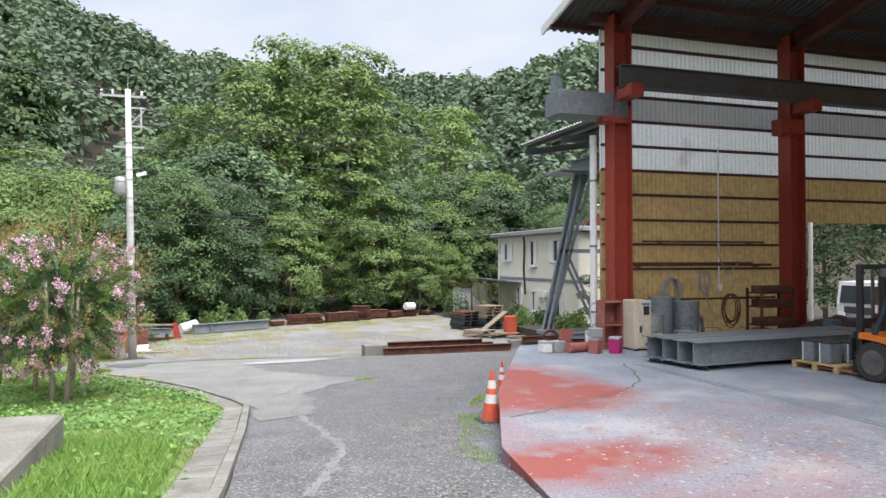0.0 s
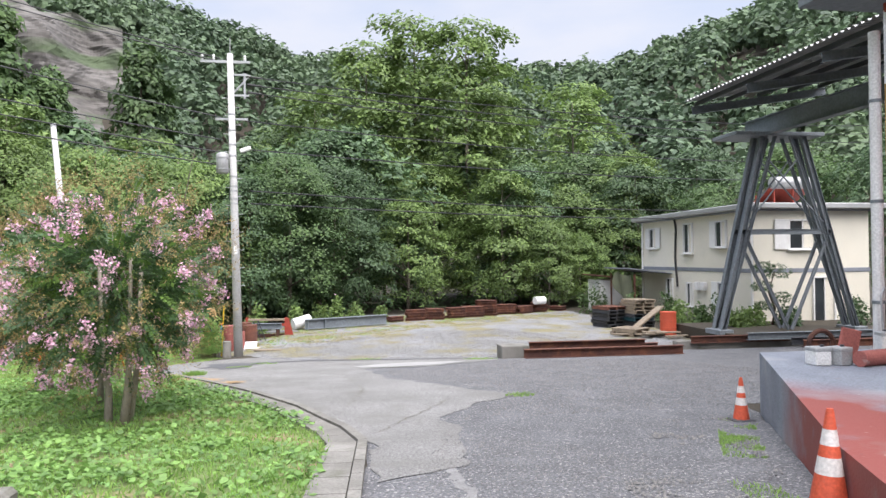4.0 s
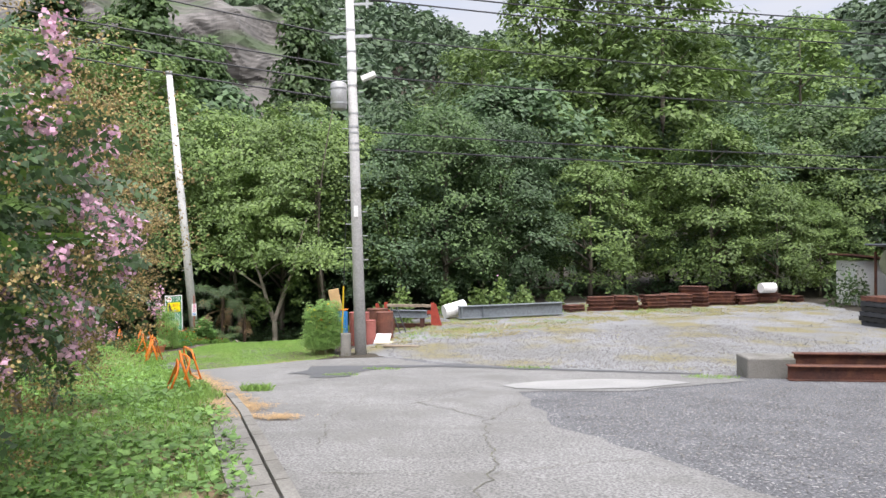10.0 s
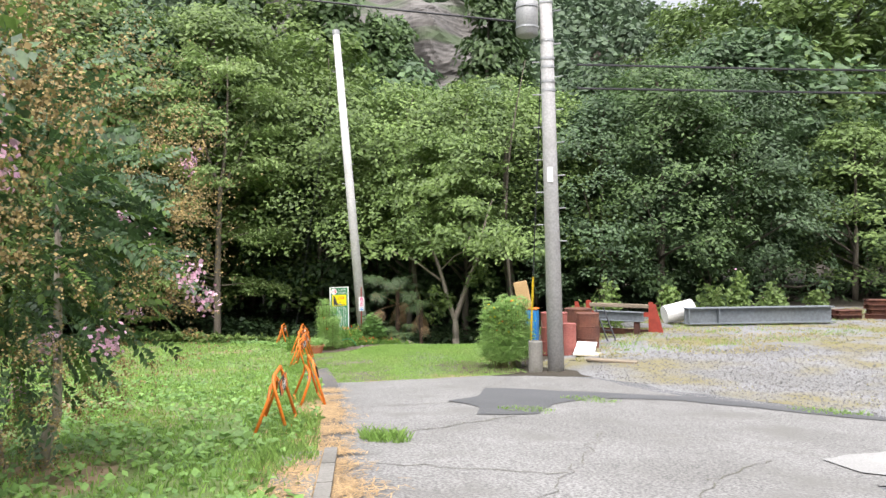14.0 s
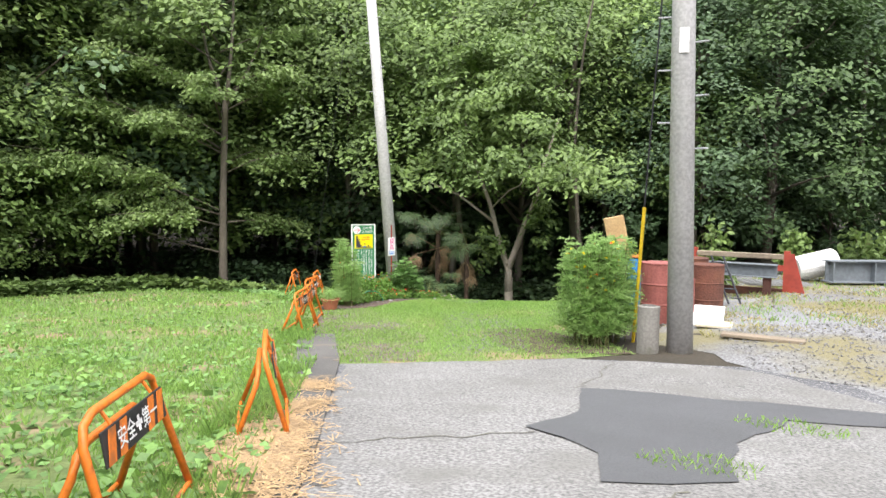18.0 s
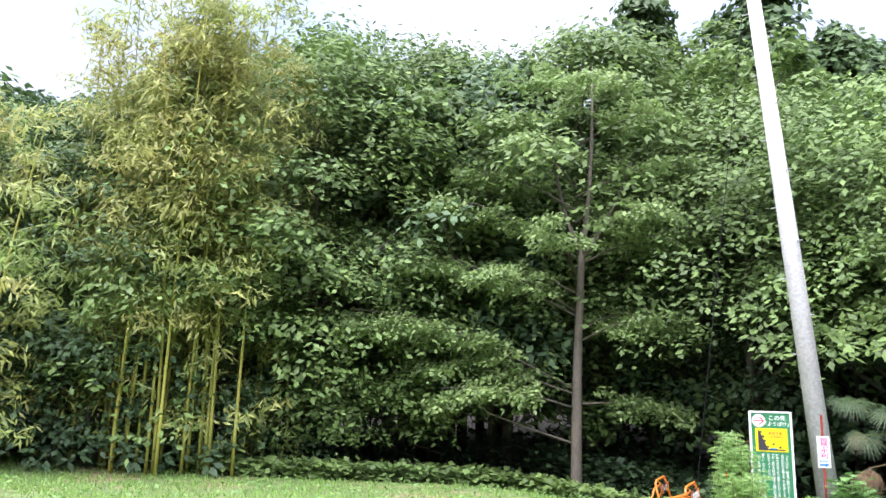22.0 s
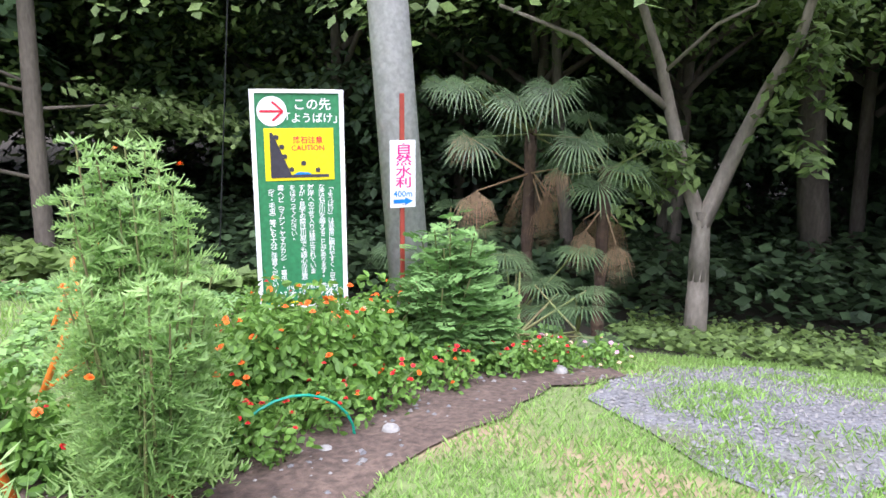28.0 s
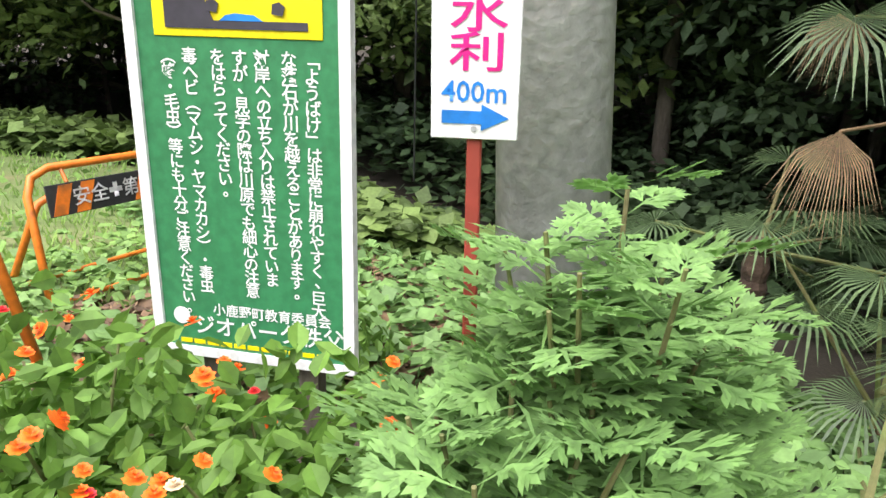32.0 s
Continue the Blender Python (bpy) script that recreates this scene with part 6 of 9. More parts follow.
def bush(name, label, x, y, r, h, count, size, mat, seed, flowers=(), aspect=0.62, stems=9, z0=None, category="flowering plant"):
    """A leafy plant on stems, with small flower heads."""
    rng = np.random.default_rng(seed)
    t = thing(name, label, category, Matrix.Translation((x, y, lie(x, y) if z0 is None else z0)))
    v = rng.normal(0, 1, (count, 3))
    v /= np.linalg.norm(v, axis=1, keepdims=True)
    u = rng.uniform(0.25, 1, (count, 1)) ** 0.6
    lump = 1 + 0.2 * np.sin(5 * v[:, :1] + seed) * np.cos(4 * v[:, 1:2] + 2 * seed)
    p = np.abs(v[:, 2:3]) * h * u * lump
    pts = np.concatenate([v[:, :2] * r * u * lump, p * 0.95 + 0.04], 1)
    part("leaves", quads_mesh("leaves", broad_leaves(rng, pts, size, v * 0.75 + np.array((0, 0, 0.7)), aspect, 0.35, 0.75), mat), mat, t)
    for k in range(stems):
        a = rng.uniform(0, 6.28)
        e = (r * 0.8 * math.cos(a) * rng.uniform(0.2, 1), r * 0.8 * math.sin(a) * rng.uniform(0.2, 1), h * rng.uniform(0.6, 0.95))
        part("stem", tube([(0.1 * e[0], 0.1 * e[1], -0.02), (0.5 * e[0], 0.5 * e[1], e[2] * 0.55), e], 0.006, 5, r1=0.003), "stem", t)
    for mat2, n2, s2 in flowers:
        for k in range(n2):
            a, w = rng.uniform(0, 6.28), rng.uniform(0.3, 1.0)
            c = np.array((r * w * math.cos(a), r * w * math.sin(a), h * (math.sqrt(max(0.0, 1 - (w * 0.9) ** 2)) * rng.uniform(0.85, 1.12)) + 0.02))
            part("flower_head", bloom(mat2), mat2, t, at=Matrix.Translation(c) @ Matrix.Rotation(a, 4, "Z") @ Matrix.Rotation(rng.normal(0, 0.4), 4, "X") @ Matrix.Scale(s2 * rng.uniform(0.8, 1.25), 4))
    return t


def feathery(name, label, x, y, h, r, seed, flowers=(), count=1, wide=0.009):
    """A tall plant with finely cut leaves on upright stems."""
    rng = np.random.default_rng(seed)
    t = thing(name, label, "flowering plant", Matrix.Translation((x, y, lie(x, y))))
    Q = []
    for s in range(count):
        bx, by = rng.normal(0, r * 0.25, 2)
        tx, ty = bx + rng.normal(0, r * 0.35), by + rng.normal(0, r * 0.35)
        hh = h * rng.uniform(0.75, 1.0)
        part("stem", tube([(bx, by, 0), ((bx + tx) / 2, (by + ty) / 2, hh * 0.5), (tx, ty, hh)], 0.008, 6, r1=0.003), "stem", t)
        for k in range(22):
            u = 0.15 + 0.85 * k / 21
            c = np.array((bx + (tx - bx) * u, by + (ty - by) * u, hh * u))
            for side in range(2):
                a = rng.uniform(0, 6.28)
                L = r * (0.95 - 0.6 * u) * rng.uniform(0.7, 1.2)
                d = np.array((math.cos(a), math.sin(a), 0.55))
                n = 10
                w = np.linspace(0.15, 1, n)[:, None]
                sidev = np.array((-math.sin(a), math.cos(a), 0.0))
                base = c + d * L * w - np.array((0, 0, 0.5)) * L * w ** 2
                for sg in (-1, 1):
                    tip = base + (sidev * sg * rng.uniform(0.2, 1.0, (n, 1)) + d * 0.6 + rng.normal(0, 0.4, (n, 3))) * L * 0.42 * (1.15 - w)
                    off = np.array((0, 0, 0.005))
                    wd = d * wide
                    Q.append(np.stack([base - wd, base + wd, tip + off + wd * 0.3, tip + off - wd * 0.3], 1))
    part("foliage", quads_mesh("foliage", np.concatenate(Q), "feathery"), "feathery", t)
    for mat2, n2, s2 in flowers:
        for k in range(n2):
            a = rng.uniform(0, 6.28)
            c = np.array((r * 0.7 * math.cos(a), r * 0.7 * math.sin(a), h * rng.uniform(0.5, 1.0)))
            part("flower_head", bloom(mat2), mat2, t, at=Matrix.Translation(c) @ Matrix.Rotation(a, 4, "Z") @ Matrix.Rotation(rng.normal(0, 0.4), 4, "X") @ Matrix.Scale(s2 * rng.uniform(0.7, 1.15), 4))
    return t


OR, RD, PK, CR = "flower_orange", "flower_red", "flower_pink", "flower_cream"
for i, (x, y, r, h, f) in enumerate((
        (-9.5, 31.05, 0.40, 0.50, [(OR, 18, 0.034), (RD, 3, 0.022)]), (-9.2, 31.35, 0.38, 0.48, [(OR, 14, 0.034), (CR, 4, 0.026)]),
        (-9.15, 30.85, 0.36, 0.44, [(OR, 14, 0.034), (RD, 5, 0.022)]), (-9.65, 30.75, 0.30, 0.26, [(OR, 8, 0.032)]),
        (-9.45, 30.45, 0.36, 0.36, [(OR, 14, 0.034), (RD, 5, 0.024)]), (-9.25, 30.1, 0.34, 0.34, [(OR, 14, 0.038), (RD, 8, 0.026)]),
        (-9.6, 30.3, 0.30, 0.24, [(OR, 6, 0.034)]), (-9.5, 29.85, 0.30, 0.27, [(OR, 8, 0.038), (RD, 4, 0.024)]),
        (-8.96, 31.65, 0.28, 0.36, [(OR, 5, 0.034), (RD, 4, 0.022)]), (-9.8, 31.0, 0.26, 0.26, [(OR, 5, 0.032)]), (-9.3, 30.65, 0.34, 0.46, [(OR, 8, 0.034)]))):
    bush("lantana", "leafy plant with clusters of small orange flowers", x, y, r, h, 1500, 0.053, "lantana", 60 + i, f)
for i, (x, y) in enumerate(((-8.85, 30.2), (-8.8, 30.55), (-8.72, 30.9), (-8.62, 31.3), (-8.95, 29.8), (-8.45, 31.75), (-8.3, 32.05))):
    bush("salvia", "low edging plant with red flower spikes", x - 0.1, y, 0.2, 0.2, 330, 0.04, "lantana", 90 + i, [(RD, 9, 0.026), (CR if i > 4 else OR, 3, 0.024)], stems=4)
bush("begonia", "low bedding plant with pink and white flowers", -8.44, 32.17, 0.22, 0.16, 260, 0.045, "lantana", 98, [(PK, 8, 0.026), (CR, 6, 0.026), (RD, 4, 0.024)], stems=3)
bush("begonia", "low bedding plant with pink and white flowers", -8.2, 32.45, 0.2, 0.14, 220, 0.045, "lantana", 99, [(PK, 5, 0.026), (CR, 7, 0.026)], stems=3)
feathery("tall_cosmos", "tall feathery light green flowering plant", -9.2, 29.88, 1.25, 0.25, 71, [(OR, 4, 0.03)], 24, 0.006)
feathery("tall_cosmos", "tall feathery light green flowering plant", -9.0, 29.68, 0.9, 0.26, 72, [(OR, 3, 0.03)], 18, 0.006)


def cut_leaf(Q, rng, c, d, up, L):
    """Quads of one leaf cut into lobes, each lobe with three pointed teeth."""
    d = d / np.linalg.norm(d)
    sd = np.cross(up, d)
    sd /= np.linalg.norm(sd) + 1e-9
    drop = np.array((0, 0, -0.38)) * L

    def blade(b, w, n, wide):
        e = np.cross(w, up)
        e /= np.linalg.norm(e) + 1e-9
        Q.append((b, b + w * n * 0.5 + e * n * wide, b + w * n + (0, 0, -0.06 * n), b + w * n * 0.5 - e * n * wide))

    def at(q):
        return c + d * L * q + drop * q * q
    Q.append((at(0), at(0.5) + sd * 0.004, at(0.95), at(0.5) - sd * 0.004))
    for q, z, sg in ((0.3, 0.34, -1), (0.36, 0.34, 1), (0.52, 0.42, -1), (0.58, 0.42, 1), (0.74, 0.36, -1), (0.79, 0.36, 1), (0.8, 0.3, 0)):
        w = d * (0.75 if sg else 1) + sd * 0.85 * sg + rng.normal(0, 0.08, 3) + (0, 0, -0.12)
        w /= np.linalg.norm(w)
        b, n = at(q), L * z * rng.uniform(0.85, 1.15)
        blade(b, w, n, 0.19)
        e = np.cross(w, up)
        for k, f in ((-1, 0.42), (1, 0.34), (-1, 0.7), (1, 0.62)):
            v = w * 0.8 + e * 0.62 * k
            blade(b + w * n * f * 0.75, v / np.linalg.norm(v), n * (0.56 if f < 0.5 else 0.4), 0.21)


def cut_leaf_plant(name, label, x, y, h, r, seed, stems):
    """A bushy plant on upright stems whose leaves are cut into toothed lobes."""
    rng = np.random.default_rng(seed)
    t = thing(name, label, "leafy plant", Matrix.Translation((x, y, lie(x, y))))
    Q = []
    for s in range(stems):
        a0 = rng.uniform(0, 6.28)
        lean = 0.0 if s == 0 else r * rng.uniform(0.25, 0.75)
        hh = h if s == 0 else h * rng.uniform(0.5, 0.93)
        tip = np.array((lean * math.cos(a0), lean * math.sin(a0), hh))
        part("stem", tube([(0.15 * tip[0], 0.15 * tip[1], 0), (0.6 * tip[0], 0.6 * tip[1], hh * 0.55), tuple(tip)], 0.008, 6, r1=0.004), "stem", t)
        for k in range(30):
            u = 0.2 + 0.8 * k / 29
            c = np.array((tip[0] * u, tip[1] * u, hh * u))
            a = k * 2.4 + rng.normal(0, 0.25)
            el = -0.1 + 0.75 * u ** 3 + rng.normal(0, 0.12)
            d = np.array((math.cos(a) * math.cos(el), math.sin(a) * math.cos(el), math.sin(el)))
            up = np.array((-math.cos(a) * math.sin(el), -math.sin(a) * math.sin(el), math.cos(el))) + rng.normal(0, 0.18, 3)
            cut_leaf(Q, rng, c, d, up / np.linalg.norm(up), rng.uniform(0.16, 0.215) * (1.1 - 0.28 * u))
    part("foliage", quads_mesh("foliage", Q, "mugwort"), "mugwort", t)


M["mugwort"] = material("mugwort", (0.215, 0.39, 0.12), (0.175, 0.335, 0.10), 2.0, 0.75, bump=0, island=0.2, trans=0.35)
cut_leaf_plant("mugwort", "bushy plant with deeply cut pale green leaves", -8.97, 31.85, 0.9, 0.32, 73, 24)
cut_leaf_plant("mugwort", "bushy plant with deeply cut pale green leaves", -8.92, 31.6, 0.62, 0.3, 74, 16)
cut_leaf_plant("mugwort", "bushy plant with deeply cut pale green leaves", -8.74, 31.85, 0.5, 0.26, 75, 12)
bush("leafy_bush", "pale green leafy bush behind the barriers", -9.85, 29.6, 0.32, 0.4, 1300, 0.05, "lantana", 77, [])
bush("leafy_bush", "pale green leafy bush behind the barriers", -10.35, 31.75, 0.42, 0.32, 1000, 0.055, "lantana", 78, [])
planter = thing("flower_pot", "round terracotta pot with feathery green seedlings", "flower pot", Matrix.Translation((-8.95, 29.02, lie(-8.95, 29.02))))
M["terracotta"] = material("terracotta", (0.45, 0.17, 0.09), (0.38, 0.13, 0.07), 4, 0.8)
part("pot", lathe([(0.10, 0), (0.155, 0.19), (0.17, 0.19), (0.17, 0.22), (0.15, 0.22), (0.14, 0.17)], 24), "terracotta", planter, smooth=False)
part("soil", rod((0, 0, 0.15), (0, 0, 0.18), 0.14, n=20), "soil", planter)
rngp = np.random.default_rng(9)
pp = rngp.normal(0, 0.09, (900, 3)) * (1, 1, 0.5) + (0, 0, 0.27)
part("seedling_tuft", quads_mesh("seedling_tuft", leaf_quads(rngp, pp, 0.075, np.tile((0, 0, 1.0), (900, 1)), 0.12, -0.5, 0.8), "feathery"), "feathery", planter)
for i, (x, y, s) in enumerate(((-8.62, 30.62, 0.042), (-8.75, 30.35, 0.032), (-8.3, 31.95, 0.05))):
    bm = bmesh.new()
    bmesh.ops.create_icosphere(bm, subdivisions=2, radius=s)
    for v in bm.verts:
        v.co *= 1 + 0.35 * noise.noise(v.co * 14 + Vector((i, 0, 0)))
        v.co.z *= 0.7
    solid("edging_stone", bm, "stone", "pale rounded stone edging the flower bed", "stone", Matrix.Translation((x, y, lie(x, y) + s * 0.4)))
hose = thing("hose_hoop", "thin green garden hoop stuck in the bed", "garden hoop")
M["hosegreen"] = material("hosegreen", (0.0, 0.28, 0.18), None, 3, 0.4)
part("hoop", tube([(-8.88 + 0.15 * math.cos(a), 30.3 + 0.22 * math.cos(a), lie(-8.88, 30.3) + 0.24 * math.sin(a)) for a in [math.pi * k / 12 for k in range(13)]], 0.006, 6), "hosegreen", hose)

# ---- palms, forked tree, bamboo, tiered tree, crape myrtle ----
M["palm"] = material("palm", (0.13, 0.205, 0.09), (0.09, 0.15, 0.068), 2, 0.4, bump=0, island=0.3, trans=0.2)
M["deadpalm"] = material("deadpalm", (0.38, 0.27, 0.155), (0.27, 0.18, 0.10), 2, 0.8, bump=0, island=0.3, trans=0.2)
M["fibre_trunk"] = material("fibre_trunk", (0.10, 0.065, 0.04), (0.06, 0.04, 0.028), 6, 0.95, bump=1.0, fine=20)


def fan(rng, c, d, L, dead):
    """Quads of one fan leaf: narrow folded segments fanning from the stalk's end."""
    d = np.array(d) / np.linalg.norm(d)
    s = np.cross(d, (0, 0, 1.0))
    s /= np.linalg.norm(s) + 1e-9
    n = np.cross(s, d)
    q = []
    half = 55 if dead else 140
    for k in range(34):
        a = radians(-half + 2 * half * k / 33)
        w = d * math.cos(a) + s * math.sin(a)
        seg = L * (0.8 + 0.2 * math.cos(a)) * rng.uniform(0.88, 1.05)
        mid = c + w * seg * 0.6
        droop = np.array((0, 0, -1.0)) * seg * (0.26 if not dead else 0.5) * rng.uniform(0.7, 1.3)
        tip = c + w * seg + droop
        side = np.cross(w, n) * seg * (0.021 if not dead else 0.009)
        q.append((c, mid + side, tip, mid - side))
    return q


def palm(x, y, h, leaves, dead, L, seed, z=None):
    rng = np.random.default_rng(seed)
    t = thing("windmill_palm", "fan palm with drooping green and withered brown leaves", "palm", Matrix.Translation((x, y, lie(x, y) if z is None else z)), group="palms beside the track")
    if h > 0.5:
        bm = lathe([(0.055 + 0.02 * rng.uniform(), h * k / 22) for k in range(23)], 12)
        part("trunk", bm, "fibre_trunk", t)
    for k in range(leaves + dead):
        isdead = k >= leaves
        a = rng.uniform(0, 6.28)
        el = rng.uniform(-0.5, 0.9) if not isdead else rng.uniform(-1.2, -0.5)
        d = np.array((math.cos(a) * math.cos(el), math.sin(a) * math.cos(el), math.sin(el)))
        st = rng.uniform(0.35, 0.75) * (1 if not isdead else 0.6)
        c0 = np.array((0, 0, max(0.1, h - 0.05 - (0.35 if isdead else 0))))
        c1 = c0 + d * st
        leaf = part("leaf", quads_mesh("leaf", fan(rng, c1, d + np.array((0, 0, -0.5 if not isdead else -1.6)), L * (1 if not isdead else 0.75), isdead), "palm" if not isdead else "deadpalm"), "palm", t)
        part("stalk", rod(c0, c1, 0.012, 0.007, 5), "stem" if not isdead else "deadpalm", leaf)
    return t


EAST = np.array((0.42, -0.85, 0.0))


def palm_leaf(t, c0, c1, L, dead=False, tilt=-0.7, seed=0):
    """One fan leaf from the crown at c0 with its blade held at c1, turned to the light side of the wood."""
    rng = np.random.default_rng(seed)
    mat = "deadpalm" if dead else "palm"
    leaf = part("leaf", quads_mesh("leaf", fan(rng, np.array(c1), EAST + np.array((rng.normal(0, 0.2), rng.normal(0, 0.1), -2.2 if dead else tilt)), L, dead), mat), mat, t, "withered straw-coloured fan" if dead else "")
    part("stalk", rod(Vector(c0), Vector(c1), 0.012, 0.007, 5), "deadpalm" if dead else "stem", leaf)


big = palm(-9.72, 35.1, 2.15, 9, 5, 0.45, 1)
for k, (x, y, z, L, dead) in enumerate(((-9.95, 34.2, -1.22, 0.42, 0), (-10.05, 34.2, -0.72, 0.40, 0), (-9.52, 34.2, -0.85, 0.44, 0), (-9.2, 34.2, -0.75, 0.42, 0), (-9.78, 33.95, -1.68, 0.34, 1), (-10.2, 34.5, -1.2, 0.26, 1), (-9.25, 34.6, -1.5, 0.26, 1), (-9.0, 34.4, -1.2, 0.40, 0), (-10.4, 34.5, -0.7, 0.38, 0))):
    b = big.matrix_basis.translation
    palm_leaf(big, (0, 0, 2.1 - 0.4 * dead), (x - b.x, y - b.y, z - b.z), L, dead, -0.75, 300 + k)
palm(-8.95, 35.2, 1.8, 10, 9, 0.40, 2)
palm(-10.2, 34.2, 0.8, 8, 3, 0.36, 3)
low = palm(-9.45, 34.1, 0.3, 5, 1, 0.34, 9)
for k, (x, y, z, L) in enumerate(((-9.45, 33.85, -2.2, 0.34), (-9.05, 33.7, -2.35, 0.36), (-9.75, 33.95, -2.45, 0.36), (-8.95, 33.55, -2.55, 0.33), (-9.3, 33.6, -2.6, 0.33), (-9.95, 33.8, -2.1, 0.32), (-8.8, 33.9, -2.1, 0.34))):
    b = low.matrix_basis.translation
    palm_leaf(low, (0, 0, 0.15), (x - b.x, y - b.y, z - b.z), L, 0, -0.2, 320 + k)
palm(-8.95, 32.95, 0.15, 6, 0, 0.3, 4)
palm(-8.6, 33.3, 0.2, 8, 1, 0.32, 5)

fork = thing("forked_tree", "slender pale-barked tree forking low beside the track", "tree", Matrix.Translation((-8.12, 36.08, lie(-8.12, 36.08))))
rf = np.random.default_rng(31)
part("trunk", tube([(0.03, 0, -0.3), (0.02, 0, 0.5), (0.0, 0.02, 1.0), (0.0, 0.0, 1.45)], 0.13, 10, r1=0.1), "palebark", fork, smooth=True)
part("limb", tube([(0.01, 0, 0.7), (0.0, 0, 1.3), (-0.25, 0.05, 1.88), (-0.42, 0.05, 2.5), (-0.55, 0.0, 3.0), (-0.9, -0.1, 3.95), (-1.4, 0.2, 5.3)], 0.105, 8, r1=0.03), "palebark", fork, smooth=True)
part("limb", tube([(0.01, 0, 0.7), (0.0, 0, 1.3), (0.25, 0.05, 2.05), (0.5, 0.05, 2.7), (0.76, 0.0, 3.25), (0.91, -0.1, 3.95), (1.2, 0.3, 5.2)], 0.105, 8, r1=0.03), "palebark", fork, smooth=True)
part("branch", tube([(-0.42, 0.05, 2.5), (-0.95, -0.2, 2.95), (-1.35, -0.3, 3.25), (-2.2, -0.5, 3.6)], 0.045, 6, r1=0.02), "palebark", fork, smooth=True)
part("branch", tube([(-0.5, 0.0, 2.9), (0.0, -0.1, 3.35), (0.35, -0.2, 3.5), (0.6, -0.2, 4.0)], 0.022, 6, r1=0.012), "palebark", fork, smooth=True)
P, U = [], []
for k in range(150):
    a, u = rf.uniform(0, 6.28), rf.uniform(0, 1)
    r = rf.uniform(0.3, 2.9) * (1 - 0.45 * u)
    z = 3.75 + 3.6 * u - 0.05 * r * r
    p, q = spray(rf, (r * math.cos(a), r * math.sin(a) - 0.5, z), rf.uniform(0.35, 0.65), 0.07, 75, 0.13, (math.cos(a), math.sin(a)), (0.25 * math.cos(a), 0.25 * math.sin(a) - 0.2, 1))
    P.append(p)
    U.append(q)
for k in range(20):
    p, q = spray(rf, ((-0.45 if k < 9 else 0.75) + rf.normal(0, 0.2), rf.normal(-0.1, 0.15), (2.0 if k < 9 else 2.75) + rf.normal(0, 0.32)), 0.2, 0.08, 40, 0.12, (1, 0), (0, -0.3, 1))
    P.append(p)
    U.append(q)
for k in range(26):
    x = rf.uniform(-0.6, 3.4)
    p, q = spray(rf, (x, -2.2 - 0.5 * rf.uniform(), 3.5 + 0.8 * rf.uniform()), 0.4, 0.1, 50, 0.13, (0, -1), (0, -0.4, 1))
    P.append(p)
    U.append(q)
part("crown", quads_mesh("crown", leaf_quads(rf, np.concatenate(P), 0.15, np.concatenate(U), 0.48, 0.5, 0.32), "leaf_light"), "leaf_light", fork)


def tiered_tree(x, y, boughs, seed):
    """A slender tree whose boughs carry flat sprays of leaves in tiers. boughs: bearing in degrees, length, height at the trunk, rise at the tip, width of its spray."""
    rng = np.random.default_rng(seed)
    t = thing("tiered_tree", "slender tree with flat spreading tiers of light green leaves", "tree", Matrix.Translation((x, y, lie(x, y))))
    part("trunk", limb(rng, (0, 0, -0.4), (0.1, 0.1, 5.4), 0.13, 0.075, 0.05, 10), "bark", t, smooth=True)
    for tip in ((0.25, 0.3, 9.6), (0.75, 1.0, 7.4), (-0.3, -0.35, 7.6)):
        part("limb", limb(rng, (0.1, 0.1, 5.2), tip, 0.065, 0.02, 0.12, 7), "bark", t, smooth=True)
    P, U = [], []
    for bearing, L, z, rise, wide in boughs:
        a = radians(bearing)
        d = Vector((math.cos(a), math.sin(a), 0))
        s = Vector((-d.y, d.x, 0))
        line = [Vector((0, 0, z)), d * L * 0.35 + Vector((0, 0, z + 0.45 * rise + 0.12)), d * L * 0.7 + Vector((0, 0, z + 0.85 * rise + 0.12)), d * L + Vector((0, 0, z + rise))]
        part("bough", tube(line, 0.026, 6, r1=0.006), "bark", t, smooth=True)
        n = max(7, int(L * wide * 9))
        for m in range(n):
            u = 0.3 + 0.72 * (m + rng.uniform(0, 1)) / n
            w = wide * (0.35 + 0.65 * math.sin(math.pi * min(1, 1.1 * u - 0.1)))
            c = d * L * u + s * rng.normal(0, 0.5 * w) + Vector((0, 0, z + rise * u ** 0.8 + 0.14 - 0.3 * max(0, u - 0.65) * L + rng.normal(0, 0.12)))
            p, q = spray(rng, tuple(c), rng.uniform(0.26, 0.42), 0.06, 60, 0.12, (d.x, d.y), (0.25 * d.x, 0.25 * d.y, 1))
            P.append(p)
            U.append(q)
    part("crown", quads_mesh("crown", leaf_quads(rng, np.concatenate(P), 0.13, np.concatenate(U), 0.55, 0.4, 0.45), "tier_leaf"), "tier_leaf", t)
    part("twig", tube([(0, 0, 1.15), (-0.55, -0.85, 1.45), (-1.0, -1.6, 1.75), (-1.25, -2.0, 2.15)], 0.03, 6, r1=0.01), "bark", t, smooth=True)


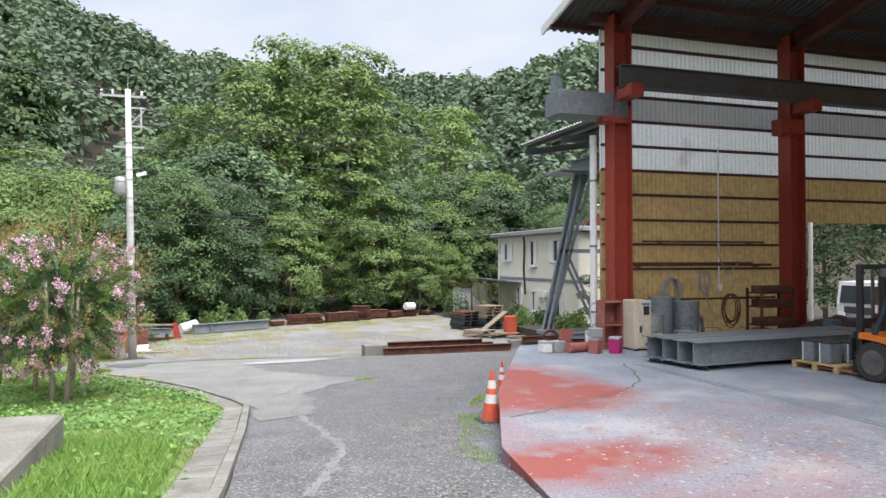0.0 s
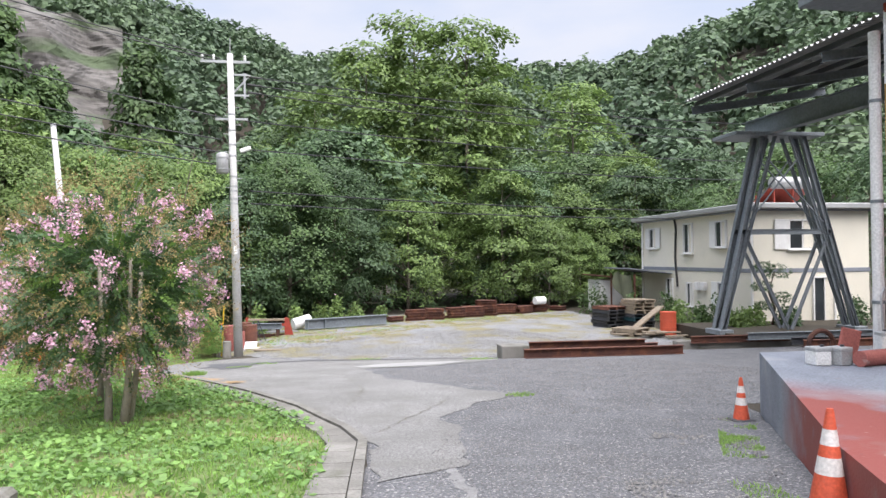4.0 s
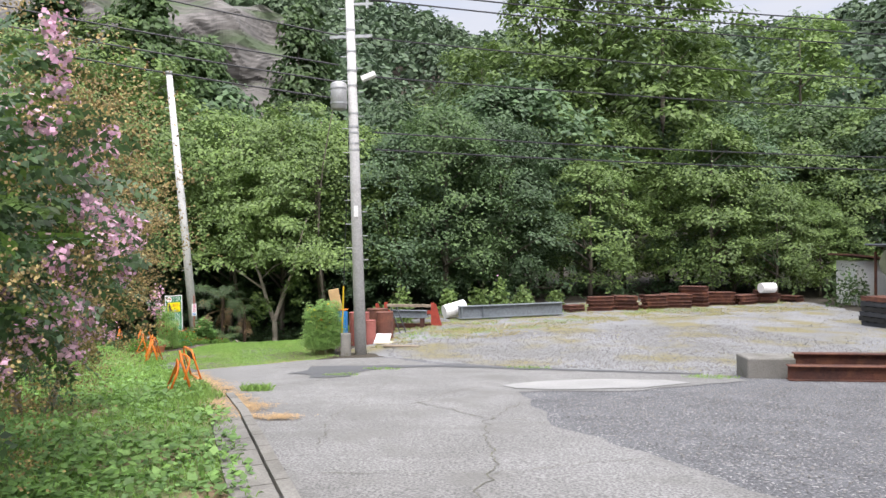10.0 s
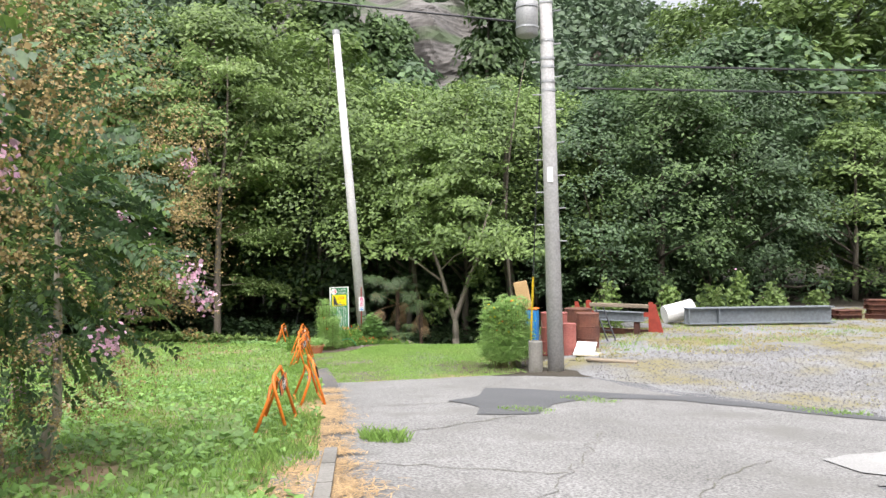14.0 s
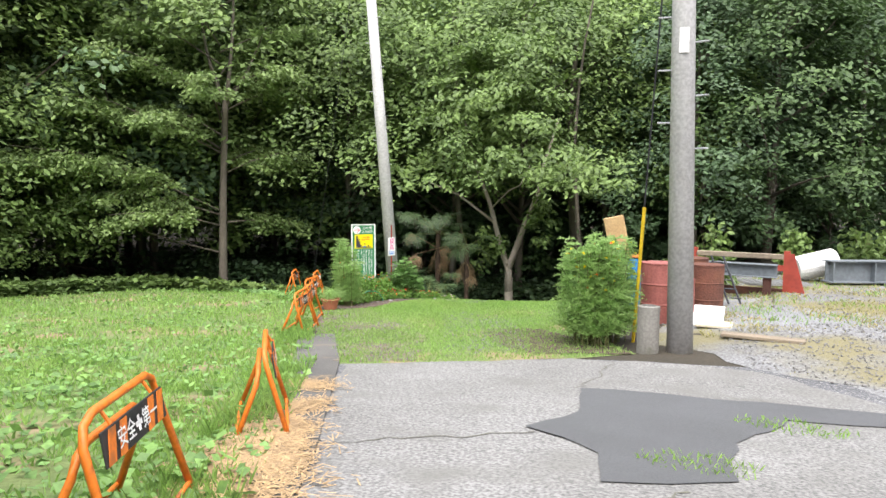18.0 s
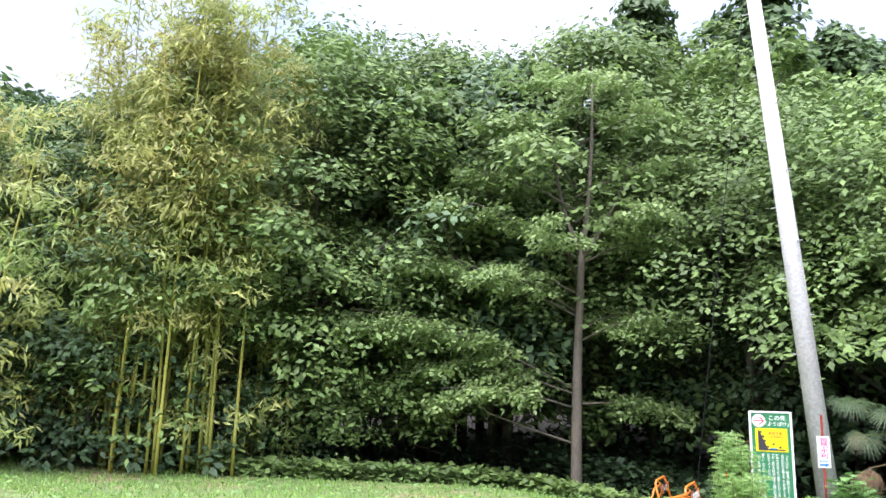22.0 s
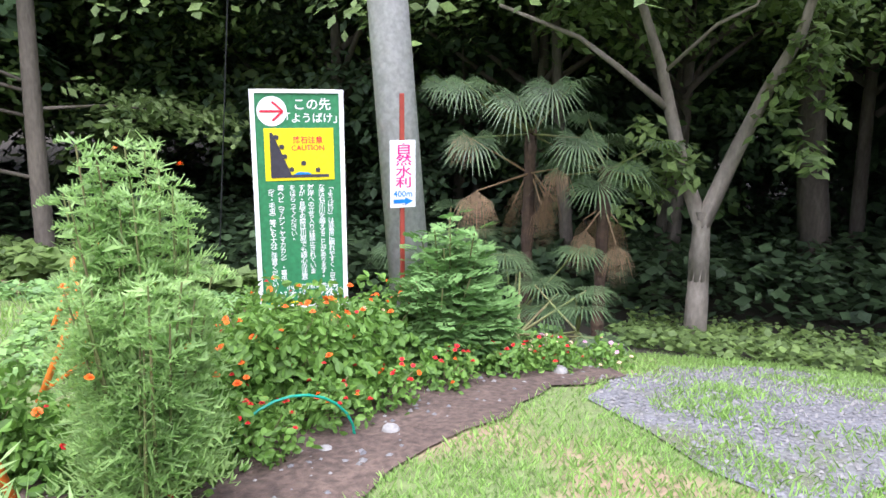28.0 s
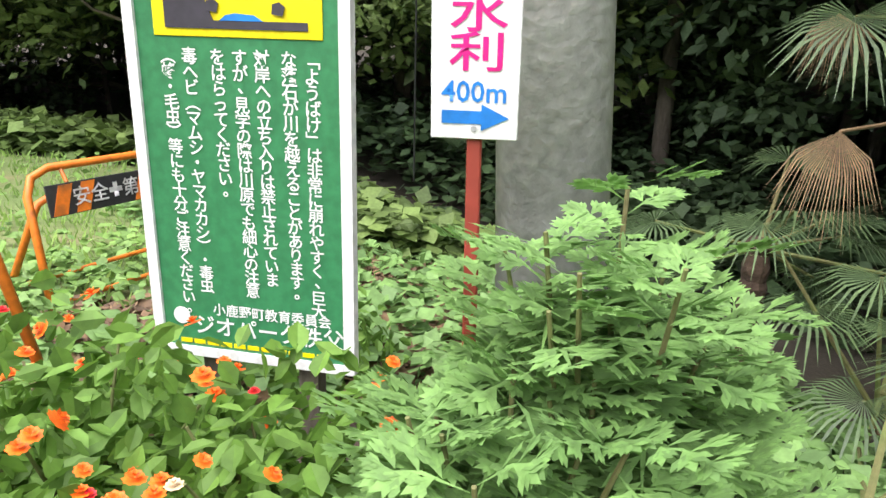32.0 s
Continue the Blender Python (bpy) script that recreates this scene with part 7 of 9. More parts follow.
TIERS = [(237, 5.0, 2.3, 1.6, 1.1), (228, 3.6, 2.2, 0.6, 1.1), (250, 3.0, 1.9, 0.35, 0.8), (57, 2.3, 2.0, -0.15, 0.6), (40, 2.2, 3.3, 0.6, 0.8), (85, 1.8, 3.5, 0.5, 0.7), (233, 3.9, 3.9, 1.3, 1.0), (262, 2.6, 4.0, 0.7, 0.8), (200, 2.4, 4.4, 0.8, 0.8), (55, 2.6, 5.0, 0.8, 0.8), (240, 3.2, 5.2, 1.2, 0.9), (15, 2.2, 5.4, 0.8, 0.8), (300, 2.0, 4.8, 0.7, 0.8), (110, 2.2, 6.0, 0.8, 0.8), (225, 2.6, 6.3, 1.0, 0.8), (60, 2.7, 6.6, 0.9, 0.9), (280, 2.0, 6.8, 0.8, 0.8), (240, 2.2, 7.5, 0.9, 0.8), (50, 2.2, 7.8, 0.8, 0.8), (150, 1.9, 7.4, 0.8, 0.7), (330, 1.8, 8.2, 0.7, 0.7), (235, 1.6, 8.7, 0.7, 0.6), (70, 1.5, 9.0, 0.6, 0.6), (180, 1.2, 9.3, 0.6, 0.5)]
tiered_tree(-15.6, 33.6, TIERS, 51)
for i, (x, y, r) in enumerate(((-6.85, 39.7, 0.25), (-6.0, 36.5, 0.08), (-10.2, 38.5, 0.12), (-9.3, 40, 0.13), (-19.8, 34.6, 0.1), (-21.5, 34.4, 0.09))):
    tr = thing("bare_trunk", "dark slender trunk standing in the shade of the wood", "tree trunk", Matrix.Translation((x, y, lie(x, y))), group="trunks in the wood")
    part("trunk", limb(rf, (0, 0, -0.4), (rf.normal(0, 0.5), rf.normal(0, 0.3), 9.5), r, r * 0.12, 0.25, 8), "bark", tr, smooth=True)

rb = np.random.default_rng(61)
for i in range(58):
    front = i < 20
    x, y = (-19.4 + rb.normal(0, 0.35), 25.0 + 2.4 * rb.uniform()) if front else (-21.4 + rb.normal(0, 0.9), 20.0 + 8.5 * rb.uniform())
    x += 0.35 * (y - 26) if front else 0
    h = rb.uniform(8.5, 11.5) if y > 23.5 else rb.uniform(6.0, 8.0)
    bb = thing("bamboo_stalk", "yellow-green bamboo cane with feathery leaves above", "bamboo", Matrix.Translation((x, y, lie(x, y))), group="bamboo grove")
    lx, ly = rb.normal(0.5, 0.5), rb.normal(0, 0.45)
    pts = [(lx * u * u, ly * u * u, h * u) for u in [k / 12 for k in range(13)]]
    part("cane", tube(pts, 0.036, 8, r1=0.008), "bamboo", bb, smooth=True)
    P, U = [], []
    low = 0.30 if front else 0.06
    for k in range(34):
        u = low + (1 - low) * rb.uniform()
        w = 0.3 + 0.5 * math.sin(math.pi * min(1.0, u + 0.15))
        p, q = spray(rb, (lx * u * u + rb.normal(0.1, w * 0.8), ly * u * u + rb.normal(0, w * 0.8), h * u), 0.36, 0.1, 42, 0.2, (1, 0), (0.5, -0.3, 1))
        P.append(p)
        U.append(q)
    part("leaves", quads_mesh("leaves", leaf_quads(rb, np.concatenate(P), 0.21, np.concatenate(U), 0.2, 0.6, 0.55), "bamboo_leaf"), "bamboo_leaf", bb)

M["myrtle_leaf"] = material("myrtle_leaf", (0.085, 0.16, 0.065), (0.062, 0.122, 0.052), 2, 0.42, bump=0, island=0.4, trans=0.25)
M["myrtle_young"] = material("myrtle_young", (0.15, 0.26, 0.06), (0.12, 0.21, 0.05), 2, 0.45, bump=0, island=0.3, trans=0.35)
M["seedhead"] = material("seedhead", (0.36, 0.28, 0.12), (0.25, 0.19, 0.085), 2, 0.8, bump=0, island=0.4, trans=0.1)


def crape_myrtle(x, y, h, r, seed, pink, trunks, bare, shoots):
    """A small tree of arching shoots set with paired leaves, ending in pink flowers or in brown seed heads."""
    rng = np.random.default_rng(seed)
    t = thing("crape_myrtle", "crape myrtle in bloom with pink flowers and brown seed heads", "flowering tree", Matrix.Translation((x, y, lie(x, y))), group="crape myrtles on the lawn")
    for k in range(trunks):
        a = 6.283 * k / trunks + rng.uniform(0, 1.5)
        o = 0.16 if trunks > 1 else 0.0
        part("trunk", tube([(o * math.cos(a), o * math.sin(a), -0.1), (1.3 * o * math.cos(a) + 0.03, 1.3 * o * math.sin(a), bare * 0.55), (1.8 * o * math.cos(a), 1.8 * o * math.sin(a) + 0.03, bare), (0.3 * r * math.cos(a), 0.3 * r * math.sin(a), h * 0.72)], 0.062, 9, r1=0.022), "palebark", t, smooth=True)
    P, U, A, SP, SU = [], [], [], [], []
    mid, half = (h + bare) / 2, (h - bare) / 2
    for k in range(shoots):
        d = rng.normal(0, 1, 3)
        d /= np.linalg.norm(d)
        w = rng.uniform(0.3, 0.95)
        c = np.array((d[0] * r * w, d[1] * r * w, mid + d[2] * half * w))
        L = rng.uniform(0.28, 0.5)
        out = d * (1, 1, 0.5) + (0, 0, rng.uniform(-0.5, 0.7))
        out /= np.linalg.norm(out)
        side = np.cross(out, rng.normal(0, 1, 3))
        side /= np.linalg.norm(side)
        n = 24
        u = np.linspace(0.1, 1, n)[:, None]
        line = c + out * L * u + np.array((0, 0, -0.22)) * L * u ** 2
        sg = np.where(np.arange(n) % 2, 1.0, -1.0)[:, None]
        P.append(line)
        A.append(side * sg + out * 0.55 + rng.normal(0, 0.2, (n, 3)))
        U.append(np.tile(np.cross(side, out) * np.sign(np.cross(side, out)[2] + 1e-6), (n, 1)) + (0, 0, 0.3))
        end = line[-1]
        if w > 0.62 and rng.uniform() < 0.8:
            if rng.uniform() < pink:
                n = 70
                v = rng.normal(0, 0.042, (n, 3)) * (1, 1, 1.25)
                part("blossom", quads_mesh("blossom", leaf_quads(rng, end + v, 0.034, v * 10, 0.95, 0.0, 0.6), "flower_pink"), "flower_pink", t)["kind"] = "stuff"
            else:
                for b in range(9):
                    tip = out + rng.normal(0, 0.55, 3) + (0, 0, 0.25)
                    f = rng.uniform(0.1, 1, (15, 1))
                    SP.append(end + tip * 0.24 * f + rng.normal(0, 0.012, (15, 3)))
                    SU.append(rng.normal(0, 1, (15, 3)))
    P, U, A = np.concatenate(P), np.concatenate(U), np.concatenate(A)
    A /= np.linalg.norm(A, axis=1, keepdims=True)
    S = np.cross(A, U)
    S /= np.linalg.norm(S, axis=1, keepdims=True) + 1e-9
    Ls = 0.062 * rng.uniform(0.7, 1.3, (len(P), 1))
    q = np.stack([P, P + A * Ls * 0.5 + S * Ls * 0.29, P + A * Ls - (0, 0, 0.012), P + A * Ls * 0.5 - S * Ls * 0.29], 1)
    young = rng.uniform(0, 1, len(q) // 24).repeat(24) < 0.22
    part("leaves", quads_mesh("leaves", q[~young], "myrtle_leaf"), "myrtle_leaf", t)
    part("young_leaves", quads_mesh("young_leaves", q[young], "myrtle_young"), "myrtle_young", t, "fresh lighter green shoots")
    if SP:
        part("seed_head", quads_mesh("seed_head", leaf_quads(rng, np.concatenate(SP), 0.017, np.concatenate(SU), 0.9, 0.0, 0.9), "seedhead"), "seedhead", t, "brown dry seed heads")


crape_myrtle(-2.65, 13.7, 3.05, 1.2, 81, 0.34, 3, 0.75, 820)
crape_myrtle(-3.44, 15.63, 2.85, 1.1, 82, 0.12, 1, 0.95, 760)
crape_myrtle(-5.0, 18.4, 3.3, 1.15, 83, 0.06, 2, 0.4, 760)

# ---- workshop floor ----
M["tyre"] = material("tyre", (0.035, 0.033, 0.03), (0.05, 0.046, 0.04), 4, 0.9, bump=0.4)
M["hub"] = material("hub", (0.16, 0.15, 0.14), (0.09, 0.08, 0.075), 5, 0.7, metal=0.3, bump=0.2)
M["pallet"] = material("pallet_wood", (0.55, 0.38, 0.19), (0.45, 0.30, 0.14), 3, 0.85, bump=0.3)
M["cream"] = material("cream", (0.62, 0.55, 0.42), (0.55, 0.48, 0.36), 2, 0.55, bump=0.05, spots=(0.3, 0.2, 0.12), spot_scale=5, spot_at=(0.68, 0.8))
M["hosegrey"] = material("hosegrey", (0.33, 0.32, 0.30), (0.22, 0.21, 0.20), 5, 0.7)
M["brownsheet"] = material("brownsheet", (0.12, 0.075, 0.055), (0.09, 0.055, 0.042), 3, 0.75, bump=0.2)
M["cranered"] = material("cranered", (0.50, 0.03, 0.035), (0.40, 0.025, 0.03), 3, 0.5)
M["crimson"] = material("crimson", (0.42, 0.01, 0.16), (0.35, 0.01, 0.12), 4, 0.5)
M["dullred"] = material("dullred", (0.36, 0.12, 0.10), (0.28, 0.09, 0.075), 4, 0.75, bump=0.2, spots=(0.42, 0.34, 0.31), spot_scale=6, spot_at=(0.6, 0.75))


def wheel(parent, x, y, r, w, name="wheel"):
    wh = new(name)
    wh.parent, wh.matrix_basis = parent, Matrix.Translation((x, y, r)) @ Matrix.Rotation(radians(90), 4, "X")
    part("tyre", lathe([(r * 0.62, -w / 2), (r * 0.93, -w / 2), (r, -w / 2 + 0.04), (r, w / 2 - 0.04), (r * 0.93, w / 2), (r * 0.62, w / 2)], 36), "tyre", wh)
    for s in (-1, 1):
        part("rim", lathe([(r * 0.1, s * (w / 2 - 0.075)), (r * 0.34, s * (w / 2 - 0.07)), (r * 0.56, s * (w / 2 - 0.02)), (r * 0.63, s * (w / 2 + 0.003))][::s], 28), "hub", wh)
        bm = bmesh.new()
        for k in range(8):
            a = 2 * math.pi * k / 8
            rod((r * 0.24 * math.cos(a), r * 0.24 * math.sin(a), s * (w / 2 - 0.08)), (r * 0.24 * math.cos(a), r * 0.24 * math.sin(a), s * (w / 2 - 0.035)), 0.016, n=6, bm=bm)
        part("wheel_nut", bm, "hub", wh)
    bm = bmesh.new()
    for k in range(30):
        a = 2 * math.pi * k / 30
        for s in (-1, 1):
            box((r * math.cos(a), r * math.sin(a), s * w * 0.3), (0.03, 0.03, w * 0.38), bm, rot=Matrix.Rotation(a, 4, "Z"))
    part("tread", bm, "tyre", wh)


def forklift(m):
    """Forks point along +x; the foot is on the floor between the front wheels."""
    t = thing("forklift", "orange and dark teal forklift truck with an open cab", "forklift", m)
    for y in (-0.46, 0.46):
        wheel(t, 0.0, y, 0.335, 0.2)
        wheel(t, -1.65, y * 0.95, 0.27, 0.17)
    side = [(-2.12, 0.35), (-2.2, 0.75), (-2.1, 1.12), (-1.75, 1.2), (-1.3, 1.02), (-0.62, 0.72), (-0.30, 0.74), (-0.02, 0.80), (0.28, 0.82), (0.30, 0.72), (0.0, 0.70), (-0.28, 0.64), (-0.42, 0.42), (-0.5, 0.22), (-1.25, 0.2), (-1.36, 0.42), (-1.55, 0.58), (-1.8, 0.55), (-1.95, 0.38)]
    part("body", extrude(side, 1.04, m=Matrix.Translation((0, -0.52, 0))), "orange", t, "orange painted body")
    part("counterweight", box((-2.0, 0, 0.72), (0.34, 0.98, 0.72), bevel=0.08), "orange", t)
    part("engine_hood", extrude([(-1.55, 0.95), (-1.5, 1.14), (-0.78, 1.14), (-0.6, 0.72), (-1.3, 0.72)], 1.06, m=Matrix.Translation((0, -0.53, 0))), "teal", t, "dark teal engine cover")
    part("seat_pad", box((-1.1, 0, 1.2), (0.45, 0.5, 0.12), bevel=0.04), "black", t)
    part("seat_back", box((-1.42, 0, 1.42), (0.12, 0.5, 0.45), bevel=0.05), "black", t)
    part("dashboard", extrude([(-0.25, 0.74), (-0.2, 1.15), (-0.45, 1.22), (-0.62, 1.05), (-0.55, 0.74)], 0.9, m=Matrix.Translation((0, -0.45, 0))), "black", t)
    part("steering_column", rod((-0.4, 0, 1.1), (-0.62, 0, 1.42), 0.03), "black", t)
    ring = [Vector((0.17 * math.cos(a), 0.17 * math.sin(a), 0)) for a in [2 * math.pi * k / 20 for k in range(21)]]
    tilt = Matrix.Translation((-0.62, 0, 1.43)) @ Matrix.Rotation(radians(-32), 4, "Y")
    part("steering_wheel", tube([tilt @ p for p in ring], 0.016, 6), "black", t)
    for y in (-0.48, 0.48):
        part("guard_pillar", tube([(0.02, y, 0.8), (-0.28, y, 1.55), (-0.42, y, 1.98), (-0.52, y, 2.06)], 0.04, 8), "teal", t)
        part("guard_post", tube([(-1.62, y, 1.1), (-1.62, y, 2.06)], 0.04, 8), "teal", t)
        part("guard_rail", box((-1.05, y, 2.06), (1.2, 0.07, 0.06), bevel=0.01), "teal", t)
        part("fork", box((0.85, y * 0.5, 0.06), (1.05, 0.11, 0.04), bevel=0.006), "dullred", t, "worn red-brown fork tine")
        part("mast_rail", box((0.42, y * 0.62, 1.02), (0.11, 0.08, 1.98), bevel=0.008), "black", t)
        part("lamp", lathe([(0.05, 0), (0.1, 0.03), (0.1, 0.13), (0.06, 0.16)], 14), "hub", t, at=Matrix.Translation((-0.2, y, 1.78)))
        part("fork_shank", box((0.55, y * 0.5, 0.42), (0.05, 0.11, 0.75)), "black", t)
    for k in range(6):
        part("guard_bar", box((-0.55 - 0.2 * k, 0, 2.07), (0.04, 0.9, 0.04)), "teal", t)
    for z in (0.3, 1.0, 1.96):
        part("mast_tie", box((0.42, 0, z), (0.07, 0.56, 0.09)), "black", t)
    part("lift_chain", box((0.4, 0.0, 1.1), (0.03, 0.06, 1.6)), "hub", t)
    part("carriage", box((0.51, 0, 0.5), (0.05, 0.85, 0.4)), "black", t)
    part("badge", box((-1.0, -0.537, 0.93), (0.42, 0.005, 0.07)), "white", t, "pale maker's badge without legible letters")
    part("mast_badge", box((0.42, -0.357, 1.25), (0.05, 0.004, 0.4)), "white", t)
    part("mast_plate", box((0.42, -0.357, 1.78), (0.07, 0.004, 0.16)), "signwhite", t)
    return t


forklift(Matrix.Translation((8.98, 6.95, SLAB)) @ Matrix.Rotation(radians(94), 4, "Z") @ Matrix.Diagonal((0.8, 0.8, 0.8, 1)))

pal = thing("pallet", "pale wooden pallet lying on the workshop floor", "pallet", Matrix.Translation((9.0, 8.02, SLAB)) @ Matrix.Rotation(radians(94), 4, "Z"))
for y in (-0.3, -0.1, 0.1, 0.3):
    part("deck_board", box((0, y, 0.1), (0.8, 0.16, 0.018)), "pallet", pal)
for x in (-0.36, 0, 0.36):
    part("bearer", box((x, 0, 0.045), (0.07, 0.76, 0.085)), "pallet", pal)
for i, (x, y) in enumerate(((0.2, -0.18), (-0.1, -0.18), (-0.3, -0.18), (0.2, 0.14), (-0.1, 0.14))):
    b = thing("battery_box", "dark grey steel battery box with white strips", "battery", Matrix.Translation((9.0 - y * 0.99 - 0.07 * x, 8.02 + x, SLAB + 0.11)), group="battery boxes on the pallet")
    part("case", box((0, 0, 0.15), (0.24, 0.2, 0.3), bevel=0.012), "greysteel", b)
    part("lid", box((0, 0, 0.31), (0.25, 0.21, 0.03), bevel=0.006), "darksteel", b)
    part("strip", box((-0.122, 0.085, 0.15), (0.006, 0.02, 0.29)), "white", b)
    if i == 0:
        part("label", box((-0.124, 0, 0.18), (0.004, 0.1, 0.13)), "signwhite", b, "white paper label")

for i, (y, x0) in enumerate(((9.5, 6.72), (9.2, 6.80), (8.87, 6.84), (8.58, 6.9))):
    hb = thing("steel_beam", "grey primed steel H-beam resting on short bearers", "steel beam", group="primed beams on the floor")
    part("beam", h_section((x0, y, SLAB + 0.255), (x0 + 4.4, y + 0.32, SLAB + 0.255), 0.35, 0.26, 0.015), "greysteel", hb)
    for x in (x0 + 0.15, x0 + 2.2, x0 + 4.2):
        part("bearer", h_section((x, y + (x - x0) * 0.073 - 0.15, SLAB + 0.04), (x, y + (x - x0) * 0.073 + 0.15, SLAB + 0.04), 0.08, 0.07, 0.008), "darksteel", hb)

cab = thing("welding_cabinet", "cream steel welding power cabinet with dark vents", "cabinet", Matrix.Translation((7.52, 11.0, SLAB)))
part("body", box((0, 0, 0.48), (0.36, 0.4, 0.9), bevel=0.012), "cream", cab)
part("front_panel", box((0.02, -0.205, 0.48), (0.28, 0.012, 0.84), bevel=0.004), "cream", cab)
part("display", box((0.06, -0.214, 0.74), (0.12, 0.008, 0.16)), "black", cab)
part("nameplate", box((0.05, -0.214, 0.86), (0.16, 0.006, 0.04)), "signblue", cab)
part("vent", box((0.08, -0.214, 0.12), (0.08, 0.006, 0.06)), "darksteel", cab)
part("switch", box((-0.06, -0.216, 0.4), (0.05, 0.012, 0.12)), "darksteel", cab)
for x in (-0.14, 0.14):
    part("foot", box((x, 0, 0.015), (0.05, 0.34, 0.03)), "darksteel", cab)
old = thing("red_cabinet", "rust-red open steel cabinet beside the column", "cabinet", Matrix.Translation((7.12, 11.3, SLAB)))
part("back", box((0, 0.14, 0.45), (0.4, 0.02, 0.9)), "dullred", old)
for x in (-0.19, 0.19):
    part("side", box((x, 0, 0.45), (0.02, 0.28, 0.9)), "dullred", old)
for z in (0.02, 0.45, 0.88):
    part("shelf", box((0, 0, z), (0.38, 0.28, 0.02)), "dullred", old)


def drum(x, y, z, r, h, mat, label, m=None):
    d = thing("drum", label, "drum", m if m is not None else Matrix.Translation((x, y, z)))
    part("shell", lathe([(r * 0.97, 0), (r, 0.015), (r, h * 0.32), (r * 1.03, h * 0.34), (r, h * 0.36), (r, h * 0.65), (r * 1.03, h * 0.67), (r, h * 0.69), (r, h - 0.015), (r * 0.97, h)], 24), mat, d)
    part("rim", lathe([(r * 0.97, h - 0.005), (r * 1.02, h), (r * 1.02, h + 0.02), (r * 0.97, h + 0.02)], 24), mat, d)
    return d


drum(8.05, 11.35, SLAB, 0.24, 0.62, "zinc", "dented grey steel drum against the workshop wall")
plate_lean = thing("steel_sheet", "grey steel sheet leaning on the workshop wall", "steel sheet")
part("sheet", box((8.55, 11.72, SLAB + 0.42), (0.9, 0.012, 0.86), rot=Matrix.Rotation(radians(10), 4, "X")), "greysteel", plate_lean)
lean_plate = thing("steel_strip", "narrow dark steel plate leaning by the red column", "steel plate")
part("plate", extrude([(0, 0), (0.2, 0), (0.1, 1.0), (0.04, 1.0)], 0.02, m=Matrix.Translation((7.75, 11.72, SLAB + 0.7))), "darksteel", lean_plate)
for i, (x, z, r, n, mt) in enumerate(((8.75, 1.1, 0.22, 9, "hosegrey"), (9.55, 1.25, 0.16, 4, "hosegrey"), (10.2, 0.75, 0.25, 5, "rust"), (9.35, 0.35, 0.24, 6, "hosegrey"))):
    h = thing("hose_coil", "coiled cable hanging against the workshop wall", "cable coil", group="cable coils")
    rc = np.random.default_rng(i)
    for k in range(n):
        e, w = rc.uniform(0.85, 1.25), rc.uniform(0.8, 1.1)
        c = (x + rc.normal(0, 0.05), 11.68 - 0.015 * k, z - r * e)
        part("loop", tube([(c[0] + r * 0.8 * w * math.cos(a), c[1], c[2] + r * 1.25 * e * math.sin(a)) for a in [2 * math.pi * q / 20 for q in range(21)]], 0.012, 6), mt, h)
for x, z in ((8.95, 0.2), (9.9, 1.3), (9.6, 0.4)):
    h = thing("hanging_cable", "loose cable hanging down the workshop wall", "cable")
    part("strand", tube([(x, 11.72, z + 0.9), (x + 0.05, 11.7, z + 0.3), (x + 0.25, 11.68, z - 0.1), (x + 0.5, 11.66, z + 0.15)], 0.011, 6), "hosegrey", h)
conduit = thing("conduit", "thin pale conduit running down the workshop wall", "conduit")
part("pipe", rod((10.05, 11.82, 3.9), (10.05, 11.82, 1.0), 0.014, n=8), "white", conduit)
part("socket_box", box((10.05, 11.8, 0.95), (0.1, 0.07, 0.14), bevel=0.01), "white", conduit)
rack = thing("tool_rack", "dark steel rack stacked with rusty trays", "rack", Matrix.Translation((10.85, 11.25, SLAB)))
for x in (-0.4, 0.4):
    for y in (-0.2, 0.2):
        part("leg", box((x, y, 0.55), (0.04, 0.04, 1.1)), "rust", rack)
for z in (0.35, 0.72, 1.0):
    part("shelf", box((0, 0, z), (0.84, 0.44, 0.025)), "rust", rack)
    part("tray", box((0.02, 0, z + 0.08), (0.7, 0.36, 0.13), bevel=0.01), "rust", rack)
rk = np.random.default_rng(17)
clutter = (("bucket", "small dark bucket on the workshop floor", "darksteel"), ("crate", "dusty blue plastic crate on the workshop floor", "blue"), ("carton", "open cardboard carton on the workshop floor", "pallet"), ("paint_tin", "grey paint tin on the workshop floor", "zinc"), ("offcut", "rusty steel offcut on the workshop floor", "rust"), ("bag", "crumpled pale bag on the workshop floor", "white"), ("tin", "dull red tin on the workshop floor", "dullred"))
